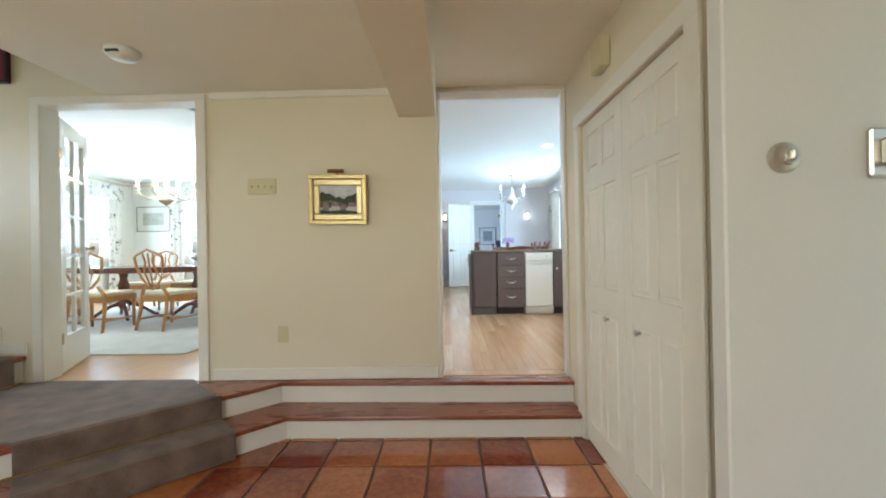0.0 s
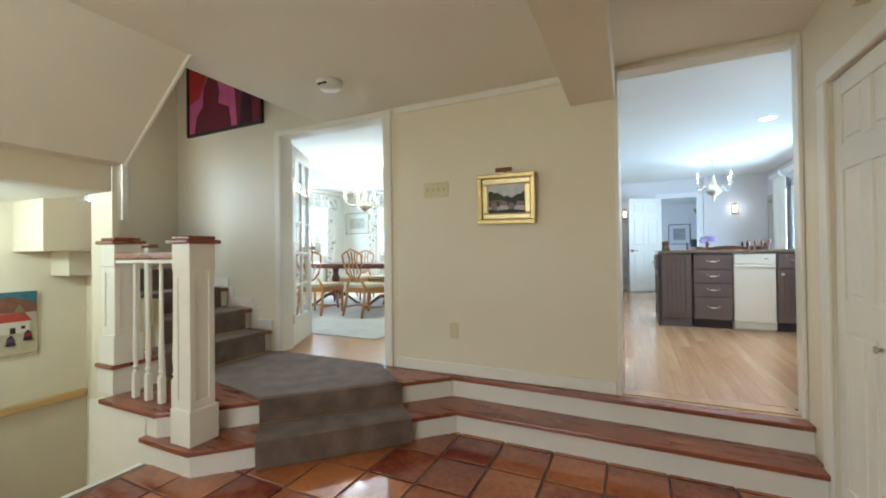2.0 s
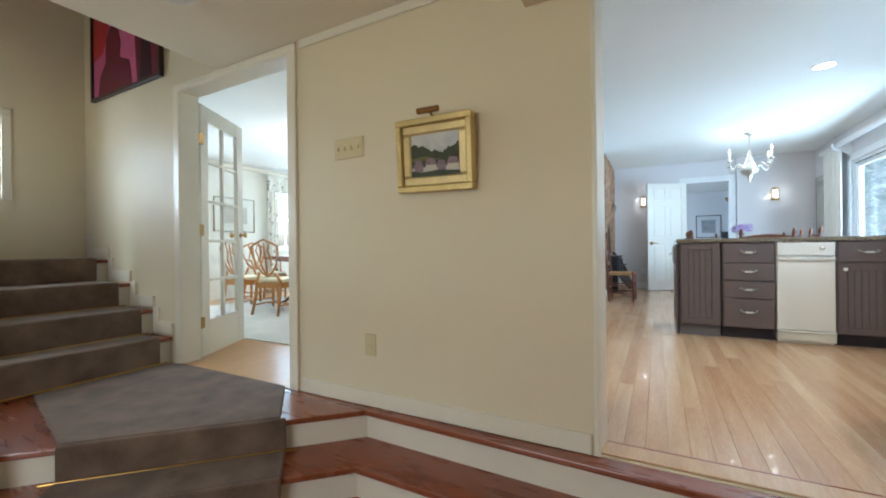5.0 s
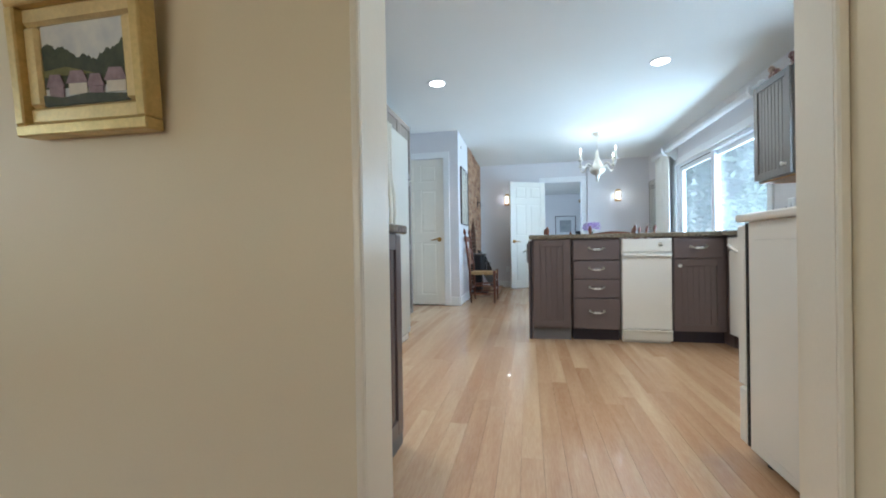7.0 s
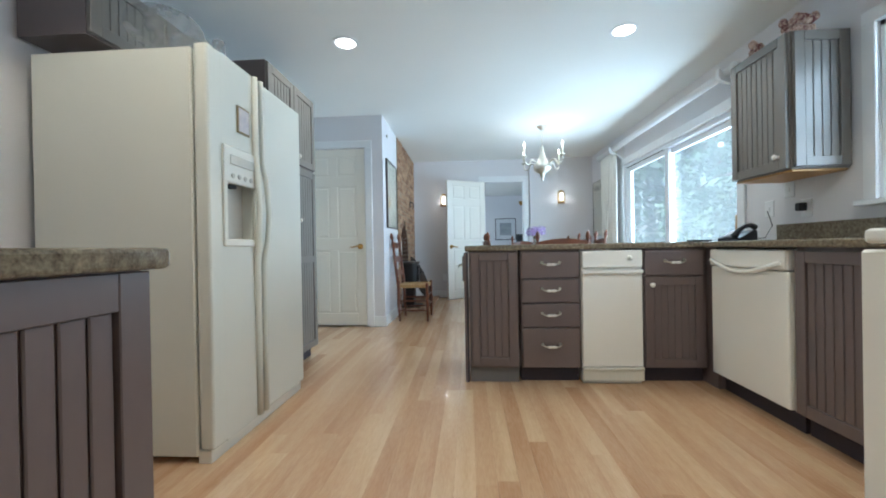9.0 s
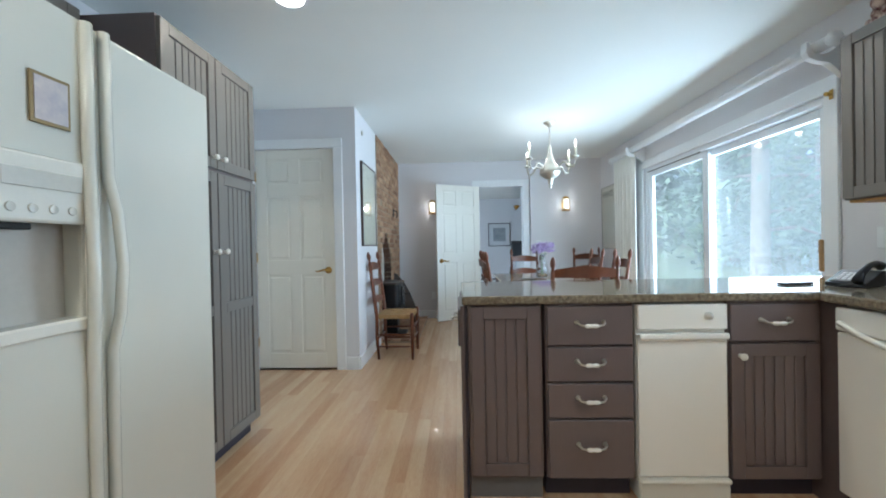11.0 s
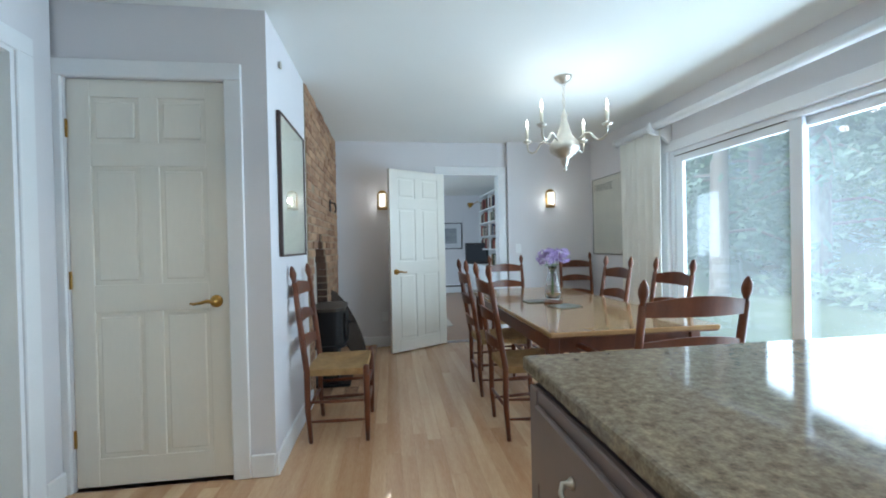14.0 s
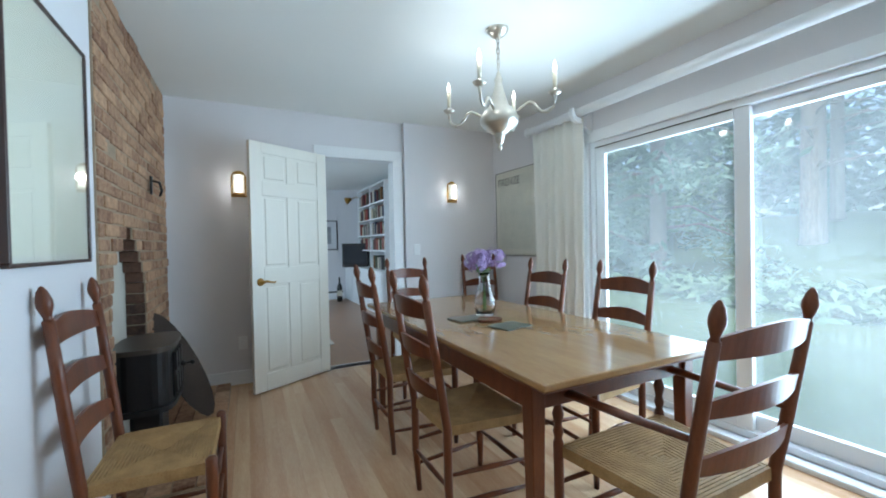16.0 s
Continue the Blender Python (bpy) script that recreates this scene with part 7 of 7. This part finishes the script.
ys = [-300, -80, -30, -10, -2, 2, 5, 8, 11, 15, 20, 30, 50, 100, 300]
grid = [[bm.verts.new((x, y, gz(x) + (0.05 * noise.noise((x * 0.3, y * 0.3, 0)) if 4 < x < 60 else 0))) for y in ys] for x in xs]
for a, b in zip(grid, grid[1:]):
    for i in range(len(ys) - 1):
        bm.faces.new((a[i], b[i], b[i + 1], a[i + 1]))
struct("ground", bm, GRASS, "pale green lawn behind the house", smooth=True)
BARK = mat("grey_bark", srgb("6e675f"), 0.9, second=srgb("a09a90"), scale=8, fine=40, bump=0.6, stretch=(3, 3, 0.6))
LEAFA = mat("pale_spruce_foliage", srgb("64806c"), 0.7, second=srgb("92ac98"), scale=1.2, fine=12)
LEAFB = mat("bright_leaf_foliage", srgb("587656"), 0.6, second=srgb("8ea884"), scale=1.5, fine=12)


def leaves(bm, c, n, spread, size, rnd, droop=0.0):
    for _ in range(n):
        p = Vector(c) + Vector((rnd.gauss(0, spread[0]), rnd.gauss(0, spread[1]), rnd.gauss(0, spread[2])))
        e = Euler((rnd.uniform(-0.9, 0.9) + droop, rnd.uniform(-0.9, 0.9), rnd.uniform(0, 6.28))).to_matrix()
        s = size * rnd.uniform(0.6, 1.4)
        q = [Vector((-s * 0.35, 0, 0)), Vector((0, -s, 0)), Vector((s * 0.35, 0, 0.1 * s)), Vector((0, s, 0))]
        bm.faces.new([bm.verts.new(p + e @ v) for v in q])


def tree(x, y, h, r, seed, crown_from, spread, leaf_m, n_br=26, size=0.16, label="tall spruce with drooping branches on the lawn", ground=0.0, bare=0):
    rnd = random.Random(seed)
    ob = thing("tree", pose(x, y, ground), label, "tree", "garden trees")
    bm = bmesh.new()
    tube(bm, [(0, 0, -0.2), (0, 0, 0.15), (0.05, 0, h * 0.3), (0.1, 0.05, h * 0.65), (0.1, 0.05, h)], [r * 1.35, r, r * 0.85, r * 0.5, 0.03], 12)
    part("trunk", bm, BARK, ob, smooth=True)
    for i in range(bare):
        z, a, ln = rnd.uniform(1.6, crown_from), rnd.uniform(0, 6.28), rnd.uniform(1.2, 2.6)
        d = Vector((math.cos(a), math.sin(a), 0))
        pts = [d * ln * f + Vector((0.05, 0, z + 0.35 * math.sin(2.2 * f) - 0.25 * f + rnd.uniform(-0.05, 0.05))) for f in (0, 0.25, 0.5, 0.75, 1.0)]
        bm = tube(bmesh.new(), pts, [0.04, 0.03, 0.022, 0.015, 0.006], 5)
        limb = part("limb", bm, BARK, ob, "bare grey limb")
        for f in (1, 2, 3):
            e = pts[f] + Vector((rnd.uniform(-0.6, 0.6), rnd.uniform(-0.6, 0.6), rnd.uniform(-0.5, 0.2)))
            part("twig", tube(bmesh.new(), [pts[f], pts[f].lerp(e, 0.5) + Vector((0, 0, 0.06)), e], [0.016, 0.011, 0.005], 4), BARK, limb)
    cb = bmesh.new()
    for i in range(n_br):
        z = crown_from + (h - crown_from) * (i + rnd.random()) / n_br
        a = rnd.uniform(0, 6.28)
        ln = spread * (1.05 - 0.8 * (z - crown_from) / (h - crown_from)) * rnd.uniform(0.7, 1.15)
        pts = [Vector((0.05 + ln * f * math.cos(a), ln * f * math.sin(a), z + 0.10 * ln * math.sin(3 * f) - 0.45 * ln * f * f)) for f in (0, 0.35, 0.7, 1.0)]
        bm = bmesh.new()
        tube(bm, pts, [0.045, 0.03, 0.018, 0.006], 5)
        part("limb", bm, BARK, ob)
        for f in (0.3, 0.45, 0.6, 0.75, 0.9, 1.0):
            p = pts[0].lerp(pts[-1], f)
            p.z += 0.12 * ln * (1 - f)
            leaves(cb, p, 34, (0.28, 0.28, 0.16), size, rnd, 0.3)
    part("crown", cb, leaf_m, ob, "drooping pale green foliage")
    return ob


tree(9.2, 12.7, 13, 0.20, 1, 1.4, 2.3, LEAFA, n_br=32, size=0.12, ground=gz(9.2))
tree(7.4, 13.4, 12, 0.20, 2, 1.0, 2.6, LEAFA, ground=gz(7.4))
tree(14.0, 11.48, 15, 0.30, 3, 6.5, 3.4, LEAFA, label="tall grey trunk with bare lower limbs on the bank", ground=gz(14), bare=16)
tree(12.0, 17.0, 13, 0.22, 4, 0.8, 3.4, LEAFB, label="broad leafy tree at the edge of the lawn", ground=gz(12))
tree(17.5, 12.2, 14, 0.2, 5, 5.5, 3.4, LEAFA, label="tall grey trunk with bare lower limbs on the bank", ground=gz(17.5), bare=9)
tree(11.5, 7.0, 13, 0.18, 6, 4.2, 2.8, LEAFB, label="leafy tree at the edge of the lawn", ground=gz(11.5))
tree(15.5, 8.5, 13, 0.2, 7, 5.0, 3.2, LEAFA, bare=6, ground=gz(15.5))
tree(14.0, 4.0, 13, 0.2, 8, 1.0, 3.4, LEAFB, label="leafy tree at the edge of the lawn", ground=gz(14))
rnd = random.Random(33)
bm = bmesh.new()
for i in range(1000):
    a = rnd.uniform(-0.9, 1.35)
    d = rnd.uniform(21, 31)
    z = rnd.uniform(0, 13)
    leaves(bm, (2.5 + d * math.cos(a), 7 + d * math.sin(a), gz(20) + z - 0.5), 45, (0.9, 0.9, 0.7), 0.42, rnd)
WOODS = mat("dim_woodland_foliage", srgb("587062"), 0.8, second=srgb("86a08e"), scale=0.6, fine=10)
woods = struct("woods", bm, WOODS, "hazy green woodland edge")
woods["kind"] = "stuff"
bm = bmesh.new()
for i in range(120):
    f = i / 120
    x, y = 7.6 + 1.6 * f + rnd.uniform(-0.5, 0.5), 6.0 + 7.5 * f + rnd.uniform(-0.4, 0.4)
    leaves(bm, (x, y, gz(x) + rnd.uniform(0.05, 0.30)), 26, (0.28, 0.28, 0.10), 0.15, rnd)
hosta = struct("hosta_bed", bm, LEAFB, "low bed of broad-leaved hostas")
hosta["kind"] = "stuff"
bm = bmesh.new()
for i in range(160):
    x, y = rnd.uniform(9.0, 16), rnd.uniform(15, 23)
    leaves(bm, (x, y, gz(x) + rnd.uniform(0.2, 2.4)), 32, (0.4, 0.4, 0.3), 0.2, rnd)
shrubs = struct("shrubs", bm, LEAFB, "mixed leafy shrubs at the lawn edge")
shrubs["kind"] = "stuff"

# ---- pieces: floor planks, tiles, bricks ----
rnd = random.Random(12)
kf = struct("floor_kitchen", box(XL, 2.83, -0.02, XL + 0.02, 2.85, -0.017), GAP, "pale maple strip floor")
PW = 0.083
lens = (1.15, 1.5, 1.9, 2.3)
plank_me = {n: mesh_of("plank", box(0.0001, 0.0002, -0.016, PW - 0.0001, n - 0.0003, 0.0, bev=0.0002), MAPLE) for n in lens}
nx = int((XR - XL) / PW) + 1
for i in range(nx):
    x = XL + i * PW
    y = 2.83 - rnd.uniform(0, 1.0)
    while y < 10.1:
        n = lens[rnd.randrange(4)]
        y0 = y
        y += n
        if y <= 2.83:
            continue
        me = plank_me[n]
        if y0 < 2.83 or y > 10.12:
            a, b = max(y0, 2.83), min(y, 10.12)
            if b - a < 0.02:
                continue
            me = mesh_of("plank", box(0.0006, 0.0006, -0.016, PW - 0.0002, b - a - 0.0003, 0.0, bev=0.0002), MAPLE)
            y0 = a
        o = new("plank", me)
        o.parent = kf
        o.location = (x, y0, 0)
th = struct("floor_hall", box(-2.6, -1.69, TILE_Z - 0.012, -2.58, -1.67, TILE_Z - 0.009), GROUT, "glazed terracotta tile floor")
TW = 0.305
tile_me = [mesh_of("tile", box(0.006, 0.006, -0.008, TW - 0.006, TW - 0.006, 0.0, bev=0.003), TERRA)]
for i in range(-9, 6):
    for j in range(-6, 9):
        x, y = 0.02 + i * TW - 0.15, j * TW - 0.06
        if x < -2.62 - 0.02 or x + TW > 1.5 or y < -1.7 or y > 2.45:
            continue
        if y > 1.16 and x > 0.86:
            continue
        o = new("tile", tile_me[0])
        o.parent = th
        o.location = (x, y, TILE_Z + rnd.uniform(-0.0008, 0.0008))
        o.rotation_euler = (rnd.uniform(-0.002, 0.002), rnd.uniform(-0.002, 0.002), 0)

# brick chimney breast with a pointed niche behind the stove
MORTAR = mat("sandy_mortar", srgb("9c8a74"), 0.9, var=0.3, scale=15, fine=120, bump=0.5)
BRICK = mat("old_brick", srgb("74503d"), 0.85, second=srgb("bf9c7b"), scale=24, fine=80, bump=0.9, rand=0.32)
SOOT = mat("sooty_brick", srgb("3a2a24"), 0.9, second=srgb("6e5040"), scale=18, fine=70, bump=0.7, rand=0.4)
PLASTER = mat("old_white_plaster", srgb("c9c6bc"), 0.8, var=0.08, scale=7, fine=60, bump=0.3)
BY0, BY1, BX = 8.30, 9.97, -0.625
AY, AW, AZ0, AZ1 = 8.82, 0.36, 0.98, 1.33


def half_width(z):
    """Half the width of the niche at height z; it draws in to a point."""
    return AW if z < AZ0 else AW * max(0.0, 1 - ((z - AZ0) / (AZ1 - AZ0)) ** 1.6) if z < AZ1 else 0.0


cbm = bmesh.new()
bl, bh = 0.205, 0.066
rows_n = int(KIT_C / bh) + 1
bricks = []
for r in range(rows_n):
    z0, z1 = r * bh, min((r + 1) * bh, KIT_C)
    if z1 - z0 < 0.01:
        continue
    hw = half_width((z0 + z1) / 2)
    spans = [(BY0, BY1)] if hw < 0.02 else [(BY0, AY - hw), (AY + hw, BY1)]
    for s0, s1 in spans:
        bx(cbm, -0.64, s0, z0, BX - 0.007, s1, z1)
        y = BY0 - (bl / 2 if r % 2 else 0) + rnd.uniform(-0.02, 0.02)
        while y < s1:
            a, b = max(y, s0), min(y + bl, s1)
            if b - a > 0.025:
                bricks.append((a, b, z0, z1))
            y += bl
breast = struct("wall_chimney", cbm, MORTAR, "old brown brick chimney breast with a pointed niche")
shapes = {}
for a, b, z0, z1 in bricks:
    key = (round((b - a) / 0.02), round((z1 - z0) / 0.01), rnd.randrange(3))
    if key not in shapes:
        g = (0.003, 0.005, 0.006)[key[2]]
        shapes[key] = mesh_of("brick", box(-0.014, g, g, (0.0, 0.002, -0.002)[key[2]], b - a - g, z1 - z0 - g, bev=0.003 + 0.001 * key[2]), BRICK)
    o = new("brick", shapes[key])
    o.parent = breast
    o.location = (BX + rnd.uniform(-0.005, 0.004), a, z0 + rnd.uniform(-0.002, 0.002))
    o.rotation_euler = (rnd.uniform(-0.012, 0.012), 0, rnd.uniform(-0.014, 0.014))
NX = -0.735
struct("chimney_recess", box(NX - 0.03, AY - AW - 0.02, 0.0, NX, AY + AW + 0.02, AZ1 + 0.08), PLASTER, "worn white plaster inside of the niche")
side = struct("chimney_recess_side", box(NX, AY + AW + 0.004, 0.0, -0.641, AY + AW + 0.06, AZ0), MORTAR, "dark brick side of the niche")
jamb_me = mesh_of("brick", box(0.002, -0.012, 0.004, 0.098, 0.0, bh - 0.004, bev=0.004), SOOT)
for r in range(int(AZ0 / bh)):
    o = new("brick", jamb_me)
    o.parent = side
    o.location = (NX, AY + AW + 0.003, r * bh)
    o.rotation_euler = (0, 0, rnd.uniform(-0.05, 0.05))
struct("chimney_recess_edge", box(NX, AY - AW - 0.06, 0.0, -0.641, AY - AW - 0.004, AZ0), SOOT, "dark brick side of the niche")
# corbelled courses that close the niche
cbm = bmesh.new()
for r in range(int(AZ0 / bh), int((AZ1 + 0.08) / bh)):
    hw = half_width((r + 0.5) * bh)
    bx(cbm, NX + 0.001, AY - AW - 0.02, r * bh + 0.001, -0.641, AY - hw, (r + 1) * bh - 0.001, bev=0.004)
    bx(cbm, NX + 0.001, AY + max(hw, 0.001), r * bh + 0.001, -0.641, AY + AW + 0.02, (r + 1) * bh - 0.001, bev=0.004)
struct("chimney_arch", cbm, SOOT, "corbelled sooty brick courses of the niche")
HB = struct("hearth", box(-0.62, 8.38, 0.0, -0.20, 9.98, 0.018), MORTAR, "low brick hearth")
hearth_me = mesh_of("brick", box(0.003, 0.003, 0, 0.102, 0.197, 0.017, bev=0.003), BRICK)
for i in range(4):
    for j in range(8):
        o = new("brick", hearth_me)
        o.parent = HB
        o.location = (-0.62 + i * 0.105, 8.38 + j * 0.2, 0.018)
